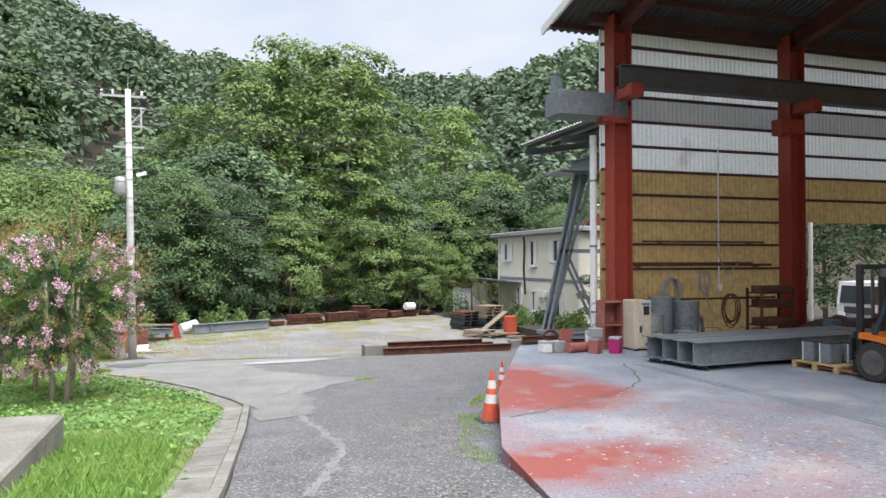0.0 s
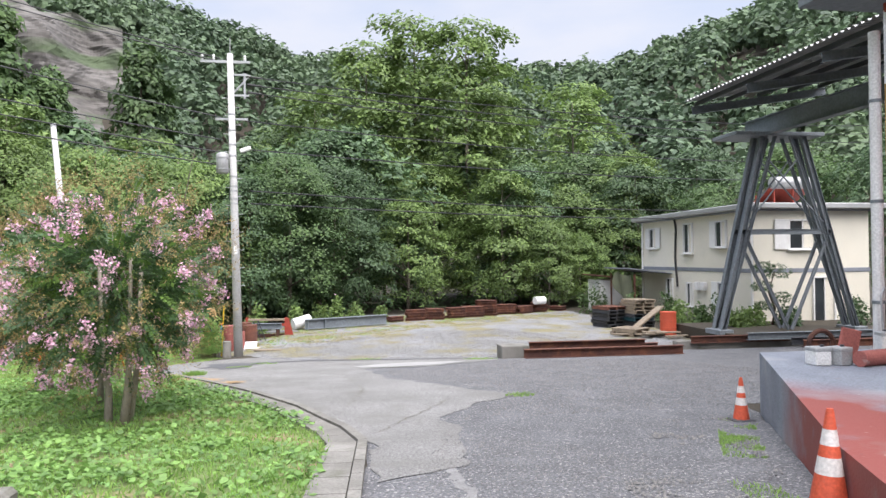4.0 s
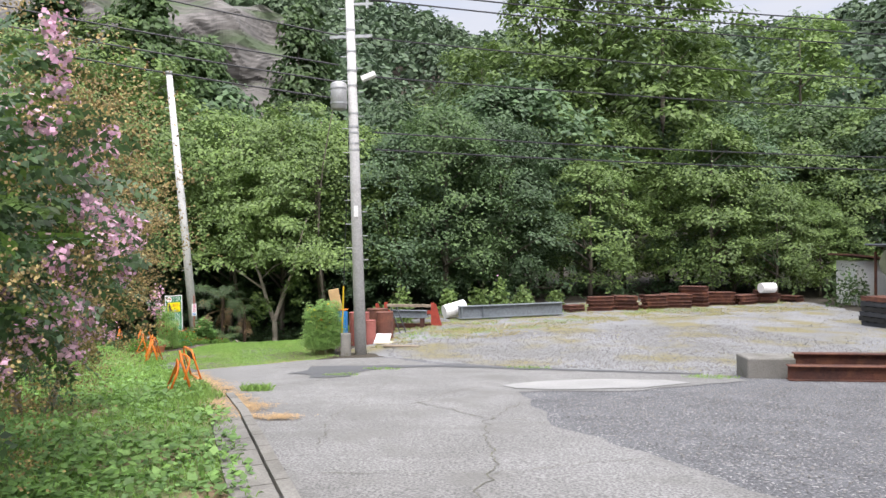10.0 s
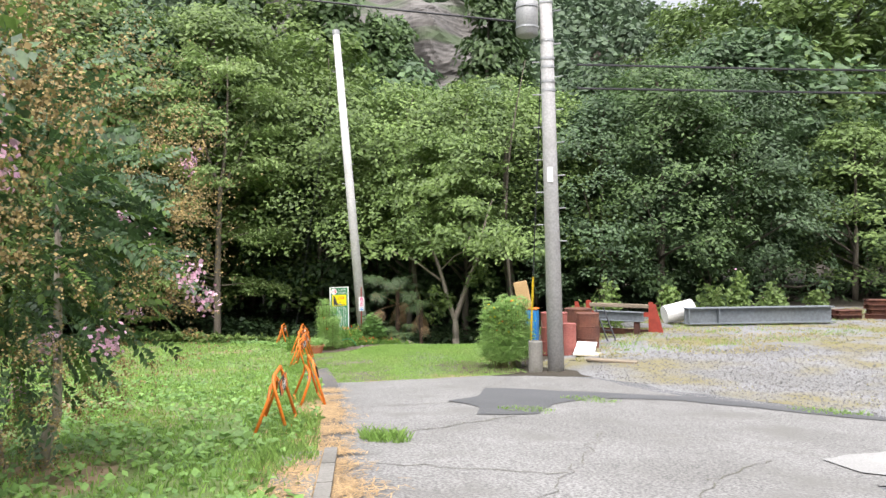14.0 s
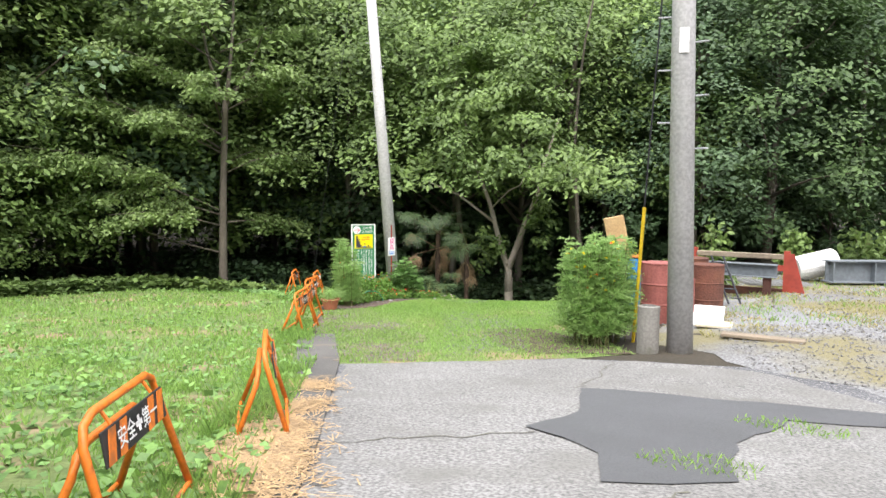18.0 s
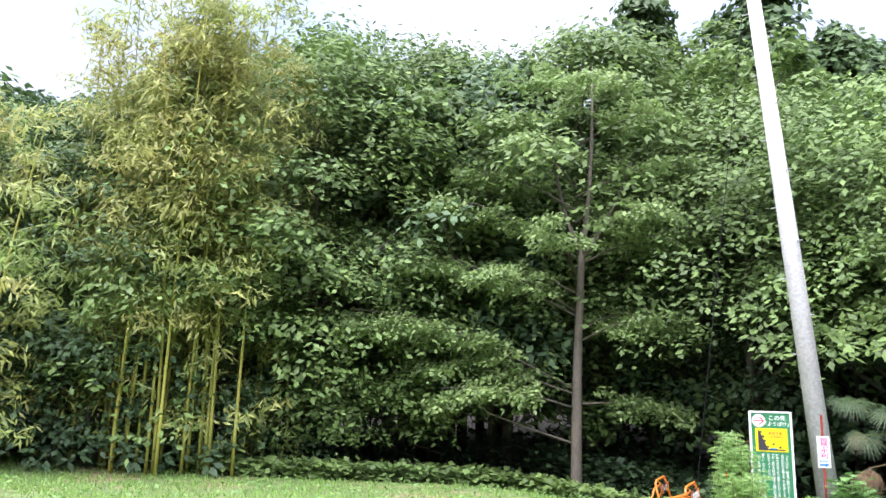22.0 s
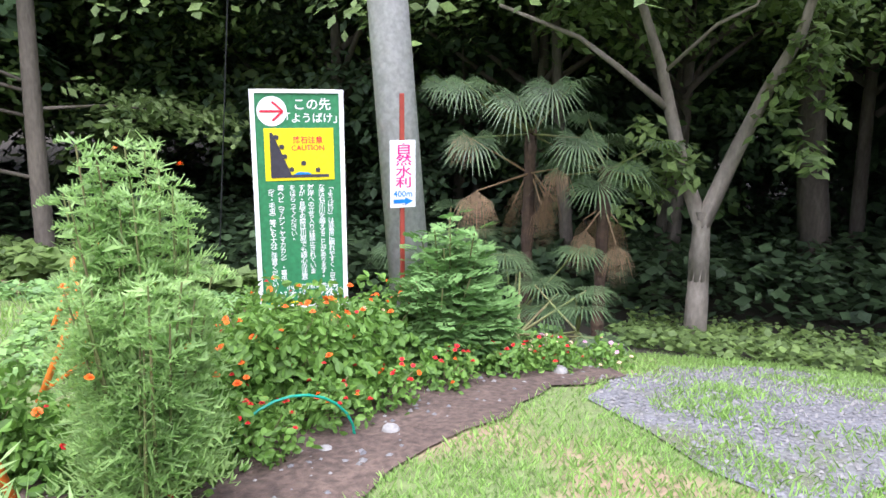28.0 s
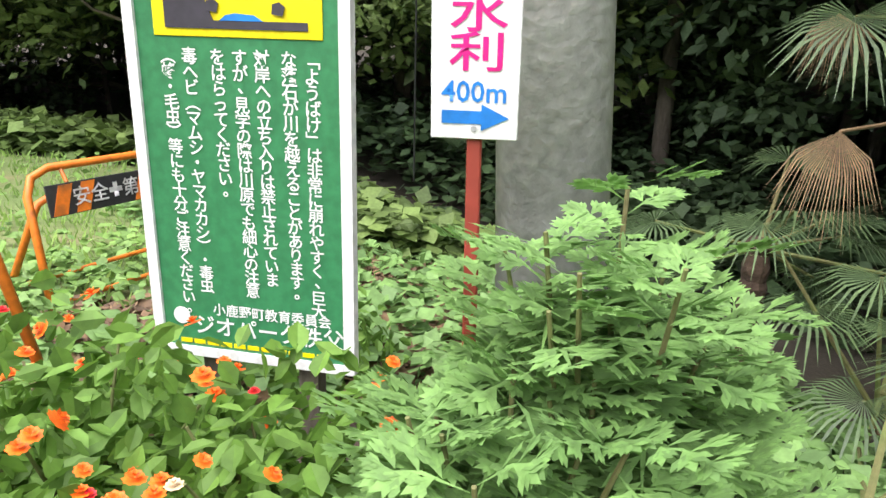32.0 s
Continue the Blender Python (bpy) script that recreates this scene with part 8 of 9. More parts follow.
for i in range(44):
    nm, lb, mt = clutter[i % len(clutter)]
    x, y = 8.3 + 5.2 * rk.uniform(), 10.35 + 1.1 * rk.uniform()
    s = rk.uniform(0.1, 0.2)
    m = Matrix.Translation((x, y, SLAB)) @ Matrix.Rotation(rk.uniform(0, 3), 4, "Z")
    if nm in ("bucket", "paint_tin", "tin"):
        o = thing(nm, lb, "container", m)
        part("shell", lathe([(s * 0.8, 0), (s, s * 1.6), (s * 1.05, s * 1.6), (s * 1.05, s * 1.66), (s * 0.9, s * 1.6), (s * 0.75, 0.03)], 18), mt, o)
        part("handle", tube([(-s, 0, s * 1.6), (-s * 0.6, 0, s * 2.2), (s * 0.6, 0, s * 2.2), (s, 0, s * 1.6)], 0.006, 5), "darksteel", o)
    elif nm == "offcut":
        solid(nm, h_section((-s, 0, 0.09), (s * 1.5, 0, 0.09), 0.18, 0.14, 0.012), mt, lb, "steel offcut", m)
    elif nm == "bag":
        bm = bmesh.new()
        bmesh.ops.create_icosphere(bm, subdivisions=3, radius=s)
        for v in bm.verts:
            v.co *= 1 + 0.5 * noise.noise(v.co * 9 + Vector((i, 0, 0)))
            v.co.z = max(v.co.z * 0.6 + s * 0.4, 0)
        solid(nm, bm, mt, lb, "bag", m)
    else:
        o = thing(nm, lb, "box", m)
        part("shell", box((0, 0, s * 0.6), (s * 2.2, s * 1.6, s * 1.2), bevel=0.012), mt, o)
        part("flap", box((s * 1.0, 0, s * 1.25), (0.012, s * 1.5, s * 0.5), rot=Matrix.Rotation(0.5, 4, "Y")), mt, o)
heap = bmesh.new()
bmesh.ops.create_grid(heap, x_segments=28, y_segments=18, size=0.5)
for v in heap.verts:
    x, y = v.co.x, v.co.y
    e = max(0.0, 1 - (abs(x) * 2) ** 2.5) * max(0.0, 1 - (abs(y) * 2) ** 2.5)
    v.co = (x * 1.9, y * 1.2, 0.62 * e ** 0.5 * (0.8 + 0.3 * noise.noise((x * 4, y * 4, 1))) + 0.06 * noise.noise((x * 12, y * 12, 2)) * e)
solid("crumpled_tarpaulin", heap, "brownsheet", "brown tarpaulin draped over a heap on the floor", "tarpaulin", Matrix.Translation((12.2, 10.7, SLAB)), smooth=True)
boxgrey = thing("steel_box", "grey steel box with a white paper label", "box", Matrix.Translation((11.5, 10.35, SLAB)))
part("case", box((0, 0, 0.25), (0.26, 0.22, 0.5), bevel=0.01), "greysteel", boxgrey)
part("label", box((-0.03, -0.113, 0.3), (0.13, 0.004, 0.17)), "signwhite", boxgrey)
red_h = thing("welded_workpiece", "red-primed welded steel frame on the workshop floor", "steel frame")
part("beam", h_section((11.2, 9.2, SLAB + 0.55), (16, 9.9, SLAB + 0.55), 0.3, 0.2), "redsteel", red_h)
for x, y in ((11.6, 9.26), (14, 9.6)):
    part("post", box((x, y, SLAB + 0.65), (0.2, 0.16, 1.3)), "redsteel", red_h)

# cans and rolls at the slab's corner
for i, (x, y, w, h, mt, lb) in enumerate(((5.72, 11.2, 0.2, 0.17, "white", "paint-spattered white tin on the slab"), (5.95, 11.15, 0.2, 0.17, "zinc", "grey square tin on the slab"), (6.52, 10.8, 0.19, 0.24, "dullred", "square dull red oil can"), (6.86, 10.68, 0.2, 0.26, "crimson", "crimson square paint can with lid"), (7.9, 10.95, 0.22, 0.26, "signblue", "dark blue box with a white label"), (6.75, 11.35, 0.2, 0.3, "white", "white square can beside the column"))):
    c = thing("oil_can", lb, "can", Matrix.Translation((x, y, SLAB)) @ Matrix.Rotation(0.25 * i, 4, "Z"), group="cans at the slab's corner")
    part("shell", box((0, 0, h / 2), (w, w, h), bevel=0.012), mt, c)
    part("lid", box((0, 0, h + 0.012), (w * 1.03, w * 1.03, 0.05), bevel=0.01), "zinc", c)
    part("cap", rod((w * 0.25, 0, h + 0.03), (w * 0.25, 0, h + 0.06), 0.025, n=10), "darksteel", c)
top = thing("oil_can", "grey square can standing on another can", "can", Matrix.Translation((6.52, 10.8, SLAB + 0.28)))
part("shell", box((0, 0, 0.09), (0.2, 0.2, 0.17), bevel=0.012), "zinc", top)
part("handle", tube([(-0.07, 0, 0.17), (-0.05, 0, 0.23), (0.05, 0, 0.23), (0.07, 0, 0.17)], 0.007, 5), "darksteel", top)
ledge = thing("red_board", "faded red square board propped among the cans", "board")
part("board", box((6.15, 11.25, SLAB + 0.2), (0.26, 0.03, 0.4), rot=Matrix.Rotation(radians(14), 4, "Y"), bevel=0.008), "dullred", ledge)
rolls = thing("pipe_offcut", "short rusty pipe lying on the slab", "pipe")
bm = lathe([(0.07, 0), (0.09, 0), (0.09, 0.5), (0.07, 0.5)], 18)
part("pipe", bm, "dullred", rolls, at=pose(6.05, 10.95, SLAB + 0.09, 0, 90, 15))
tyre_ = thing("hose_ring", "rusty coiled strap lying on the slab", "strap coil")
part("coil", tube([(5.95 + 0.16 * math.cos(a), 11.45, SLAB + 0.2 + 0.16 * math.sin(a)) for a in [2 * math.pi * k / 24 for k in range(25)]], 0.03, 8), "rust", tyre_)
trolley = thing("hand_trolley", "bent steel hand trolley behind the cans", "trolley")
part("frame", tube([(6.85, 11.5, SLAB), (6.85, 11.55, SLAB + 0.75), (6.9, 11.56, SLAB + 0.85), (7.02, 11.56, SLAB + 0.85), (7.07, 11.55, SLAB + 0.75), (7.07, 11.5, SLAB)], 0.014, 8), "steelgrey", trolley)
part("toe_plate", box((6.96, 11.42, SLAB + 0.01), (0.26, 0.16, 0.012)), "steelgrey", trolley)

# truck behind the workshop
tz = -1.25
truck = thing("lorry", "white cab-over lorry with a red crane boom", "lorry", Matrix.Translation((23.6, 19.5, tz)))
part("cab", extrude([(-1.0, 0.45), (-1.05, 1.1), (-0.9, 1.95), (0.75, 1.98), (0.8, 0.45)], 1.9, m=Matrix.Translation((0, -0.95, 0))), "white", truck)
part("windscreen", box((-1.0, 0, 1.48), (0.03, 1.6, 0.66), rot=Matrix.Rotation(radians(10), 4, "Y")), "glass", truck)
part("side_window", box((-0.15, -0.957, 1.45), (0.8, 0.012, 0.6)), "glass", truck)
part("bumper", box((-1.07, 0, 0.5), (0.1, 1.85, 0.28), bevel=0.02), "darksteel", truck)
part("grille", box((-1.06, 0, 0.9), (0.03, 1.2, 0.26)), "darksteel", truck)
for y in (-0.7, 0.7):
    part("headlight", box((-1.075, y, 0.72), (0.04, 0.3, 0.16), bevel=0.01), "signwhite", truck)
    wheel(truck, -0.1, y * 1.2, 0.42, 0.26)
    wheel(truck, 3.2, y * 1.2, 0.42, 0.26)
part("bed", box((3.2, 0, 0.95), (4.4, 2.0, 0.14)), "darksteel", truck)
for k in range(5):
    part("gate_bar", box((1.05, -0.9 + 0.22 * k, 1.45), (0.05, 0.05, 0.95)), "white", truck)
part("crane_boom", box((2.1, 0, 2.15), (3.0, 0.3, 0.3), bevel=0.03), "cranered", truck)
part("crane_post", box((0.95, 0.1, 1.5), (0.3, 0.3, 1.1)), "cranered", truck)
far_pole = thing("yard_pole", "pale steel post standing behind the workshop", "post")
part("post", rod((18.3, 17.5, -1.3), (18.3, 17.5, 3.2), 0.07, n=12), "polecon", far_pole)

# ---- cones ----
M["conered"] = material("conered", (0.62, 0.10, 0.045), (0.5, 0.085, 0.04), 3, 0.6, bump=0.1, spots=(0.22, 0.10, 0.07), spot_scale=8, spot_at=(0.62, 0.78))
M["conewhite"] = material("conewhite", (0.72, 0.70, 0.68), (0.6, 0.57, 0.54), 6, 0.5)


def cone(x, y, z, s=1.0, tilt=0.0):
    c = thing("traffic_cone", "scuffed red traffic cone with white bands", "traffic cone", Matrix.Translation((x, y, z)) @ Matrix.Rotation(tilt, 4, "Y") @ Matrix.Diagonal((s, s, s, 1)), group="traffic cones")
    part("base", box((0, 0, 0.02), (0.36, 0.36, 0.045), bevel=0.03), "darksteel", c)
    hs = [0.04, 0.27, 0.39, 0.47, 0.58, 0.69]
    for i, (a, b) in enumerate(zip(hs, hs[1:])):
        ra, rb = 0.135 - 0.155 * a, 0.135 - 0.155 * b
        part("band" if i % 2 else "body", lathe([(ra, a), (rb, b)], 24), "conewhite" if i in (1, 3) else "conered", c)
    part("tip", lathe([(0.028, 0.69), (0.022, 0.72), (0.01, 0.72)], 16), "conered", c)
    return c


cone(3.36, 7.98, lie(3.36, 7.98), 0.93, 0.03)
cone(5.12, 11.8, lie(5.12, 11.8), 0.74)

# ---- yard ----
def stack_of(name, label, category, x, y, w, d, n, h, mat, rot, group, seed, beam=True):
    """A stack of rusty sections laid on one another."""
    rs = np.random.default_rng(seed)
    s = thing(name, label, category, Matrix.Translation((x, y, lie(x, y))) @ Matrix.Rotation(rot, 4, "Z"), group=group)
    for k in range(n):
        for j in range(max(1, int(d / 0.16))):
            yy = -d / 2 + 0.16 * j + rs.normal(0, 0.012)
            xx = rs.normal(0, 0.05)
            if beam:
                bm = h_section((xx - w / 2, yy, h * (k + 0.5)), (xx + w / 2, yy, h * (k + 0.5)), h * 0.96, 0.13, 0.012)
            else:
                bm = box((xx, yy, h * (k + 0.5)), (w, 0.13, h * 0.9))
            part("section", bm, mat, s)


rs = np.random.default_rng(3)
line = [(2.9, 36.3), (4.0, 36.8), (5.0, 37.2), (6.0, 37.6), (7.0, 38.2), (7.9, 38.7), (8.9, 39.2), (9.9, 39.6), (11.0, 40.2), (12.2, 40.8)]
for i, (x, y) in enumerate(line):
    stack_of("steel_stack", "stack of rusty steel sections at the yard's edge", "steel stack", x, y, rs.uniform(0.7, 1.1), rs.uniform(0.5, 1.0), int(rs.integers(3, 7)) if i not in (0, 9) else 2, 0.13, "rust", rs.uniform(-0.4, 0.9), "rusty steel stacks", 100 + i)
drum(11.2, 39.5, -1.35, 0.2, 0.6, "white", "white plastic drum lying on the steel stacks", pose(10.6, 39.4, -1.15, 0, 90, 20))
grey_beam = thing("steel_beam", "long grey primed H-beam lying in the weeds", "steel beam")
part("beam", h_section((-0.95, 33.2, lie(-0.9, 33.2) + 0.26), (2.5, 34.9, lie(2.4, 34.9) + 0.26), 0.4, 0.3, 0.02), "greysteel", grey_beam)
for u in (0.02, 0.22):
    c = Vector((-0.95, 33.2, -1.55)).lerp(Vector((2.5, 34.9, -1.55)), u)
    part("stiffener", box(c, (0.02, 0.28, 0.37), rot=Matrix.Rotation(0.46, 4, "Z")), "greysteel", grey_beam)
roll = thing("sheet_roll", "white curled steel sheet lying in the weeds", "steel sheet")
part("roll", lathe([(0.2, 0), (0.22, 0), (0.26, 0.75), (0.24, 0.75)], 20), "white", roll, at=pose(-1.45, 33.5, -1.55, 0, 80, 28))
grate = thing("steel_grating", "galvanised steel grating lying on the ground", "grating", Matrix.Translation((-1.8, 32.6, -1.74)) @ Matrix.Rotation(0.35, 4, "Z"))
for k in range(9):
    part("bar", box((0, -0.3 + 0.075 * k, 0), (1.1, 0.012, 0.04)), "steelgrey", grate)
for k in range(8):
    part("cross_bar", box((-0.5 + 0.14 * k, 0, 0.01), (0.01, 0.62, 0.02)), "steelgrey", grate)

stand = thing("pipe_stand", "red-painted steel trestle holding grey pipes", "trestle", Matrix.Translation((-2.4, 31.6, lie(-2.4, 31.6) - 0.02)) @ Matrix.Rotation(radians(-8), 4, "Z"))
for x in (-0.75, 0.75):
    part("upright", box((x, 0.25, 0.42), (0.09, 0.09, 0.84)), "redsteel", stand)
    part("stay", extrude([(0, 0), (0.3, 0), (0.08, 0.8), (0, 0.8)], 0.05, m=Matrix.Translation((x + (0.03 if x > 0 else -0.33), 0.2, 0))), "redsteel", stand)
part("rail", box((0, 0.25, 0.55), (1.5, 0.07, 0.1)), "redsteel", stand)
part("rail", box((0, 0.3, 0.12), (1.4, 0.06, 0.14)), "rust", stand)
part("timber", box((0, 0.25, 0.74), (1.45, 0.09, 0.09), bevel=0.01), "wood", stand)
part("trough", h_section((-0.5, -0.05, 0.52), (0.65, -0.05, 0.52), 0.22, 0.2), "greysteel", stand)
for x in (-0.45, 0.5):
    part("leg", box((x, -0.05, 0.21), (0.12, 0.12, 0.42)), "rust", stand)
for x, y, r, h, mt, lb in ((-3.32, 29.1, 0.27, 0.86, "dullred", "faded red oil drum behind the pole"), (-3.05, 30.3, 0.3, 0.85, "rust", "rusty open oil drum in the weeds"), (-2.72, 29.6, 0.24, 0.75, "rust", "rust-eaten oil drum behind the pole"), (-2.95, 28.8, 0.14, 0.62, "dullred", "slim red gas cylinder behind the pole")):
    drum(x, y, lie(x, y), r, h, mt, lb)
ladder = thing("steel_ladder", "short dark steel ladder leaning on the drums", "ladder")
for o in (0, 0.18):
    part("side_rail", rod((-2.45 + o, 30.6, -1.9), (-2.75 + o, 30.75, -1.15), 0.018, n=6), "darksteel", ladder)
for k in range(5):
    c = Vector((-2.45, 30.6, -1.8)).lerp(Vector((-2.75, 30.75, -1.25)), k / 4)
    part("rung", rod(c, c + Vector((0.18, 0, 0)), 0.01, n=5), "darksteel", ladder)
boardp = thing("plywood_board", "weathered plywood sheet leaning upright behind the pole", "board")
part("board", box((-3.79, 28.6, -1.05), (0.28, 0.05, 1.15), rot=Matrix.Rotation(radians(-12), 4, "Y"), bevel=0.012), "pallet", boardp)
bluet = thing("blue_crate", "blue plastic tank behind the flowering bush", "tank")
part("tank", box((-3.6, 28.35, -1.42), (0.24, 0.24, 0.78), bevel=0.03), "blue", bluet)
part("lid", box((-3.6, 28.35, -1.01), (0.25, 0.25, 0.03), bevel=0.01), "orange", bluet)
slate = thing("fibre_board", "broken white boards lying at the foot of the pole", "boards")
part("sheet", box((-2.62, 28.75, lie(-2.6, 28.7) + 0.10), (0.4, 0.5, 0.03), rot=Matrix.Rotation(radians(24), 4, "X"), bevel=0.004), "white", slate)
part("sheet", box((-2.52, 28.45, lie(-2.5, 28.4) + 0.03), (0.45, 0.4, 0.03), bevel=0.004), "cream", slate)
plank = thing("plank", "grey weathered plank lying on the gravel", "plank")
part("board", box((-1.93, 27.55, lie(-1.93, 27.5) + 0.03), (0.9, 0.18, 0.04), rot=Matrix.Rotation(-0.1, 4, "Z"), bevel=0.006), "wood", plank)
stub = thing("pole_stub", "short sawn-off concrete pole stub with ivy", "post", Matrix.Translation((-3.08, 26.55, lie(-3.08, 26.55))))
part("stub", lathe([(0.12, -0.1), (0.12, 0.52), (0.09, 0.53), (0.085, 0.45)], 20), "kerb", stub)
feathery("cosmos_bush", "bushy yellow cosmos with fine green leaves", -3.72, 26.8, 1.25, 0.36, 201, [("signyellow", 16, 0.05), (OR, 8, 0.04)], 30)
feathery("cosmos_bush", "bushy yellow cosmos with fine green leaves", -3.9, 27.05, 1.15, 0.36, 202, [("signyellow", 8, 0.05)], 24)
feathery("cosmos_bush", "bushy yellow cosmos with fine green leaves", -3.6, 27.15, 1.3, 0.36, 203, [("signyellow", 6, 0.05)], 24)
for i, (x, y, h, r) in enumerate(((-2.9, 33.6, 1.5, 0.45), (-0.3, 34.4, 1.1, 0.5), (1.2, 35.6, 1.0, 0.45), (2.4, 36.6, 0.8, 0.3), (-3.4, 32, 0.9, 0.5), (-1.4, 34.8, 1.0, 0.35), (0.4, 35.4, 1.3, 0.3))):
    bush("tall_weed", "tall leafy weed growing behind the scrap", x, y, r, h, 420, 0.14, "leaf_light", 210 + i, [(PK, 3, 0.06)] if i in (2, 6) else [], stems=5, category="weed")

block = thing("concrete_block", "concrete footing block at the end of the beams", "concrete block")
part("block", box((5.2, 23.15, lie(5.2, 23.1) + 0.16), (0.8, 0.6, 0.42), bevel=0.02), "kerb", block)
for i, (a, b, z, h) in enumerate((((5.35, 22.55), (9.9, 22.35), 0.14, 0.24), ((5.6, 22.95), (9.0, 22.85), 0.34, 0.2), ((5.5, 23.3), (9.6, 23.3), 0.16, 0.3))):
    o = thing("rusty_beam", "long rusty steel beam lying on timbers", "steel beam", group="rusty beams by the drive")
    part("beam", h_section((*a, lie(*a) + z), (*b, lie(*b) + z), h, 0.2, 0.014), "rust", o)
wallk = thing("low_wall", "low concrete kerb wall with steel laid along it", "low wall", kind="structure")
part("wall", box((14.5, 24.5, -1.72), (7.5, 0.3, 0.36), bevel=0.02), "kerb", wallk)
terr = thing("garden_terrace", "raised earth terrace in front of the house", "terrace", kind="structure")
part("fill", box((17.6, 26.6, -1.66), (9.6, 4.0, 0.5)), "earth", terr)
for i, (x0, x1, y, z, mt) in enumerate(((11.2, 14.5, 24.3, -1.5, "rust"), (13.0, 18.4, 24.1, -1.42, "greysteel"), (14.2, 17.6, 23.7, -1.55, "darksteel"), (14.4, 18.0, 23.4, -1.6, "rust"))):
    o = thing("steel_length", "dark steel length lying along the kerb wall", "steel beam", group="steel along the kerb wall")
    part("beam", h_section((x0, y, z), (x1, y, z), 0.22, 0.18), mt, o)


def pallet_stack(x, y, n, rot, mats):
    for k in range(n):
        p = thing("pallet", "worn plastic pallet in a leaning stack", "pallet", Matrix.Translation((x + rs.normal(0, 0.02), y + rs.normal(0, 0.02), lie(x, y) + 0.145 * k)) @ Matrix.Rotation(rot + rs.normal(0, 0.05), 4, "Z"), group="stacked pallets")
        mt = mats[k % len(mats)]
        for o in (-0.42, -0.14, 0.14, 0.42):
            part("deck_board", box((0, o, 0.125), (1.0, 0.2, 0.025)), mt, p)
        for o in (-0.44, 0, 0.44):
            part("bearer", box((o, 0, 0.06), (0.1, 1.0, 0.11)), mt, p)


pallet_stack(11.55, 31.7, 6, 0.3, ("darksteel", "black", "darksteel", "black", "darksteel", "rust"))
pallet_stack(12.6, 31.3, 8, 0.2, ("darksteel", "black", "teal", "darksteel", "wood", "wood", "wood", "wood"))
pallet_stack(11.1, 28.6, 2, 0.5, ("wood", "wood"))
drum(12.45, 28.3, lie(12.4, 28.3), 0.29, 0.85, "conered", "orange-red oil drum beside the timber pile")
for i in range(9):
    x, y = 10.9 + 2.2 * rs.uniform(), 27.4 + 1.3 * rs.uniform()
    a = rs.uniform(-0.6, 0.6)
    o = thing("timber", "weathered timber plank on the scrap pile", "timber", group="scrap timber pile")
    part("plank", box((x, y, lie(x, y) + 0.06 + 0.05 * (i % 4)), (rs.uniform(0.8, 1.7), 0.16, 0.05), rot=Matrix.Rotation(a, 4, "Z"), bevel=0.006), "wood", o)
lean_b = thing("leaning_plank", "broad weathered plank leaning on the pallets", "plank")
part("board", box((11.9, 29.0, -1.25), (1.7, 0.35, 0.06), rot=Matrix.Rotation(0.25, 4, "Z") @ Matrix.Rotation(-0.55, 4, "Y"), bevel=0.008), "wood", lean_b)
for i, (x, y, r, h, mt) in enumerate(((13.6, 29.6, 0.5, 1.3, "leaf_light"), (14.6, 28.6, 0.5, 1.4, "leaf"), (15.2, 27.2, 0.5, 0.8, "leaf_light"), (14.4, 26.9, 0.45, 0.7, "leaf_light"), (16.4, 26.9, 0.5, 0.8, "leaf_dark"), (14.8, 33.0, 0.6, 1.5, "leaf"), (13.6, 33.8, 0.6, 1.3, "leaf"), (18.8, 26.6, 0.5, 1.1, "leaf_dark"), (15.2, 30.9, 0.4, 1.0, "leaf"), (13.5, 38.5, 0.9, 1.7, "leaf"))):
    bush("garden_shrub", "leafy garden shrub in front of the house", x, y, r, h, 500, 0.13, mt, 230 + i, [], stems=4, z0=-1.45 if y < 28.5 and x > 13.2 else None, category="shrub")
pine = thing("clipped_pine", "clipped garden pine with cloud-shaped tiers", "garden tree", Matrix.Translation((16.0, 27.3, -1.42)))
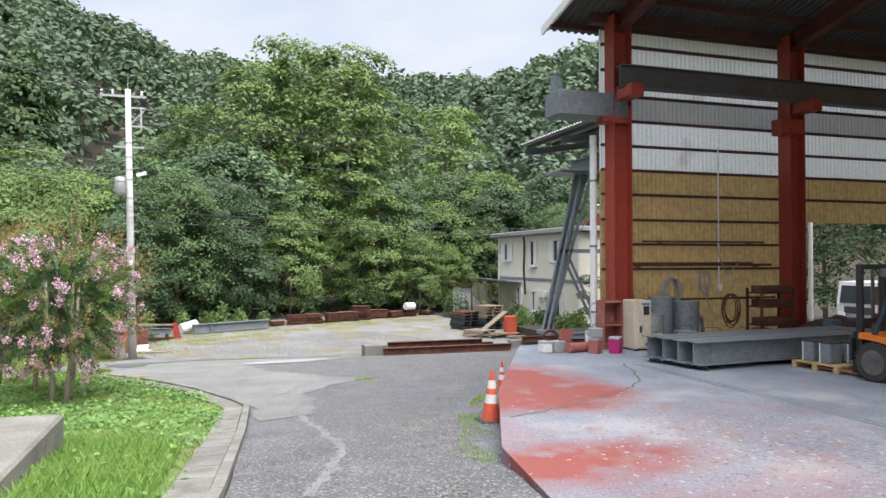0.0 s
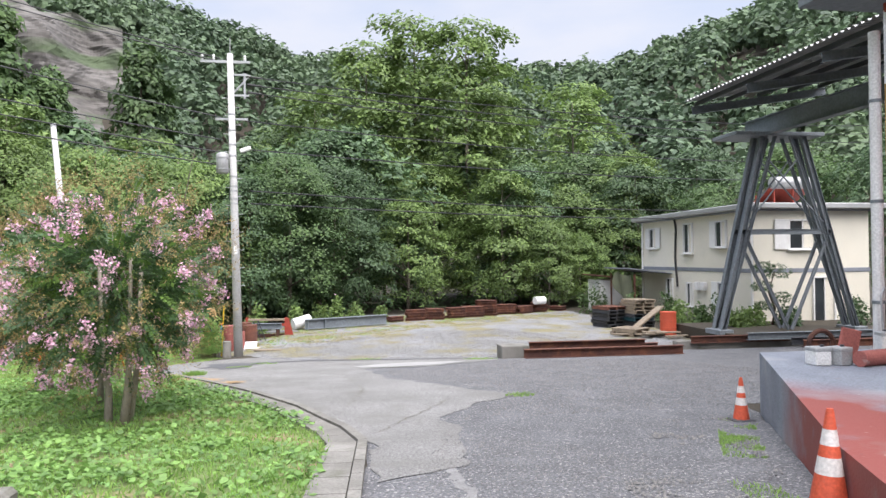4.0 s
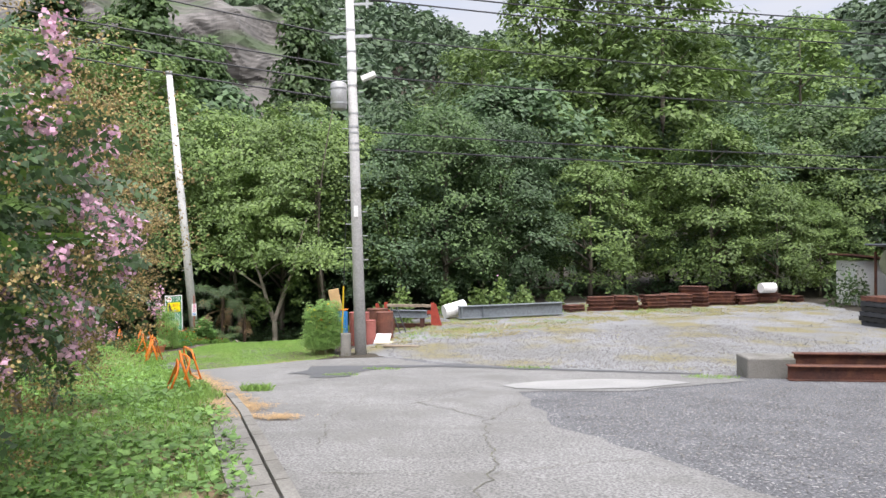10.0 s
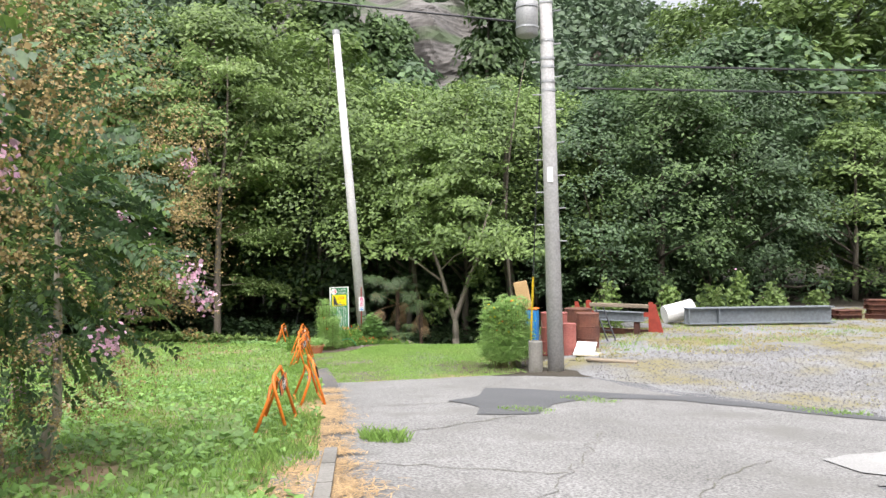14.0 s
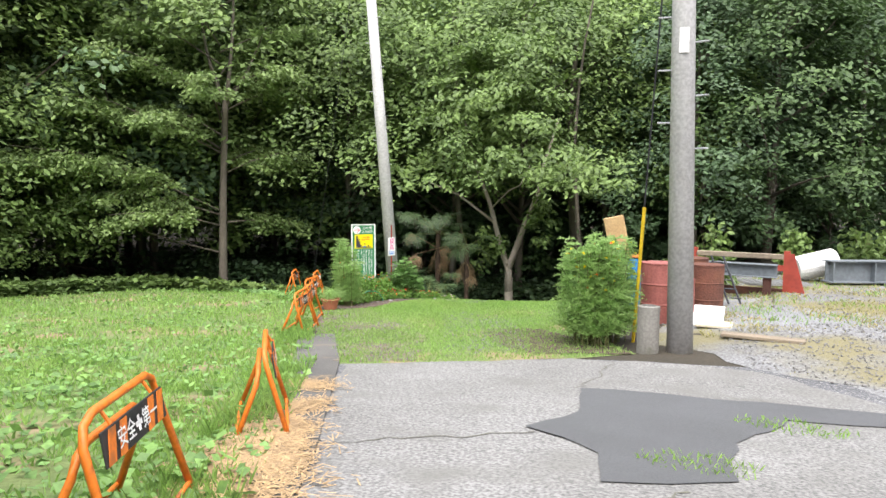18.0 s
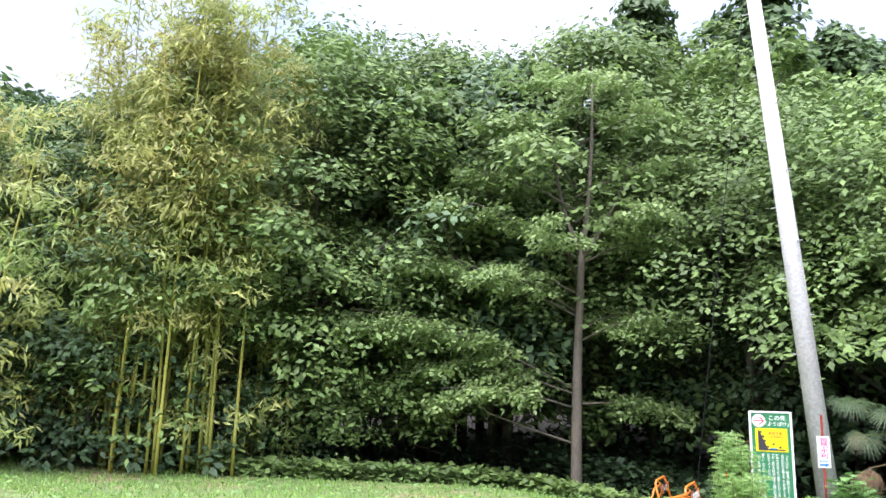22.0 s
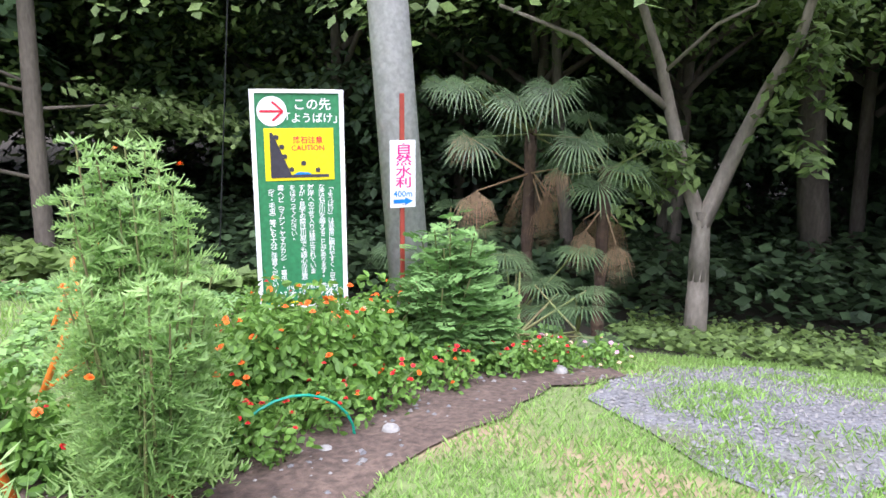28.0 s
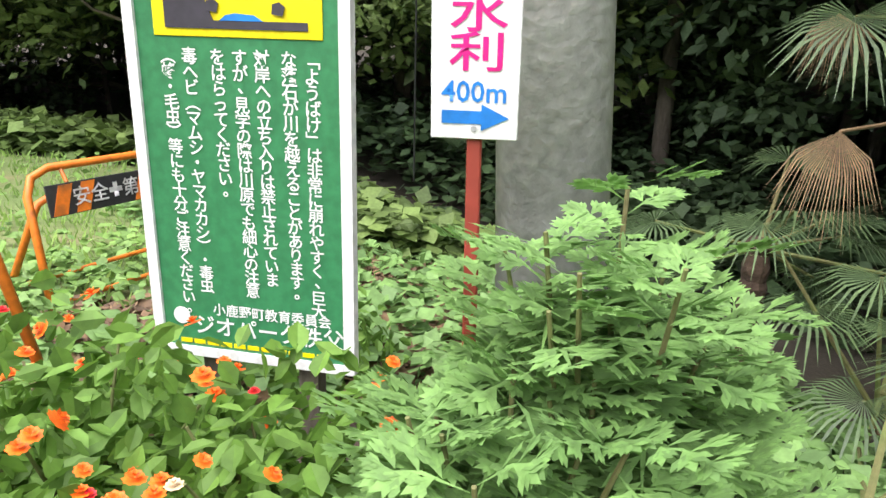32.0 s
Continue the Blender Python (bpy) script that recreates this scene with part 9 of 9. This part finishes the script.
part("trunk", tube([(0, 0, 0), (0.1, 0, 0.6), (-0.1, 0.05, 1.2), (0.1, 0, 1.9)], 0.06, 8, r1=0.03), "bark", pine, smooth=True)
rp = np.random.default_rng(8)
for x, z, r in ((-0.35, 0.7, 0.3), (0.4, 1.0, 0.35), (-0.4, 1.4, 0.36), (0.2, 1.95, 0.5), (-0.3, 2.1, 0.35)):
    v = rp.normal(0, 1, (320, 3))
    v /= np.linalg.norm(v, axis=1, keepdims=True)
    part("foliage_pad", quads_mesh("foliage_pad", leaf_quads(rp, v * (r, r, r * 0.5) + (x, 0, z), 0.11, v + (0, 0, 0.4), 0.3, 0.0, 0.5), "leaf_dark"), "leaf_dark", pine)
shed = thing("lean_to_shed", "pale lean-to store with a rusty roof beside the house", "shed")
part("wall", box((14.7, 39.6, -0.95), (1.6, 1.6, 1.7)), "white", shed)
part("roof", box((14.6, 39.5, 0.05), (2.0, 2.0, 0.06), rot=Matrix.Rotation(0.12, 4, "Y")), "rust", shed)

for i, (x0, x1, z, r) in enumerate(((7.7, 11.4, 1.42, 0.025), (7.9, 10.9, 1.46, 0.018), (7.6, 11.5, 0.72, 0.022), (8.2, 11.2, 1.90, 0.02))):
    b = thing("steel_bar", "long rusty round bar laid along the wall rail", "steel bar", group="bars on the wall rails")
    part("bar", rod((x0, WALL_Y - 0.13, z), (x1, WALL_Y - 0.14, z), r, n=8), "rust", b)
    for x in (x0 + 0.4, x1 - 0.4):
        part("hook", box((x, WALL_Y - 0.13, z - r - 0.012), (0.03, 0.16, 0.02)), "darksteel", b)
for i, (x, y, r, h) in enumerate(((8.35, 11.45, 0.24, 0.95), (8.95, 11.5, 0.28, 0.85))):
    g = thing("gas_drum", "tall dull grey steel drum against the wall", "drum", Matrix.Translation((x, y, SLAB)))
    part("shell", lathe([(r, 0), (r, h * 0.33), (r * 1.03, h * 0.34), (r, h * 0.35), (r, h * 0.66), (r * 1.03, h * 0.67), (r, h * 0.68), (r, h), (r * 0.95, h - 0.02)], 24), "greysteel", g, smooth=False)
    part("lid", rod((0, 0, h - 0.03), (0, 0, h - 0.01), r * 0.94, n=24), "zinc", g)
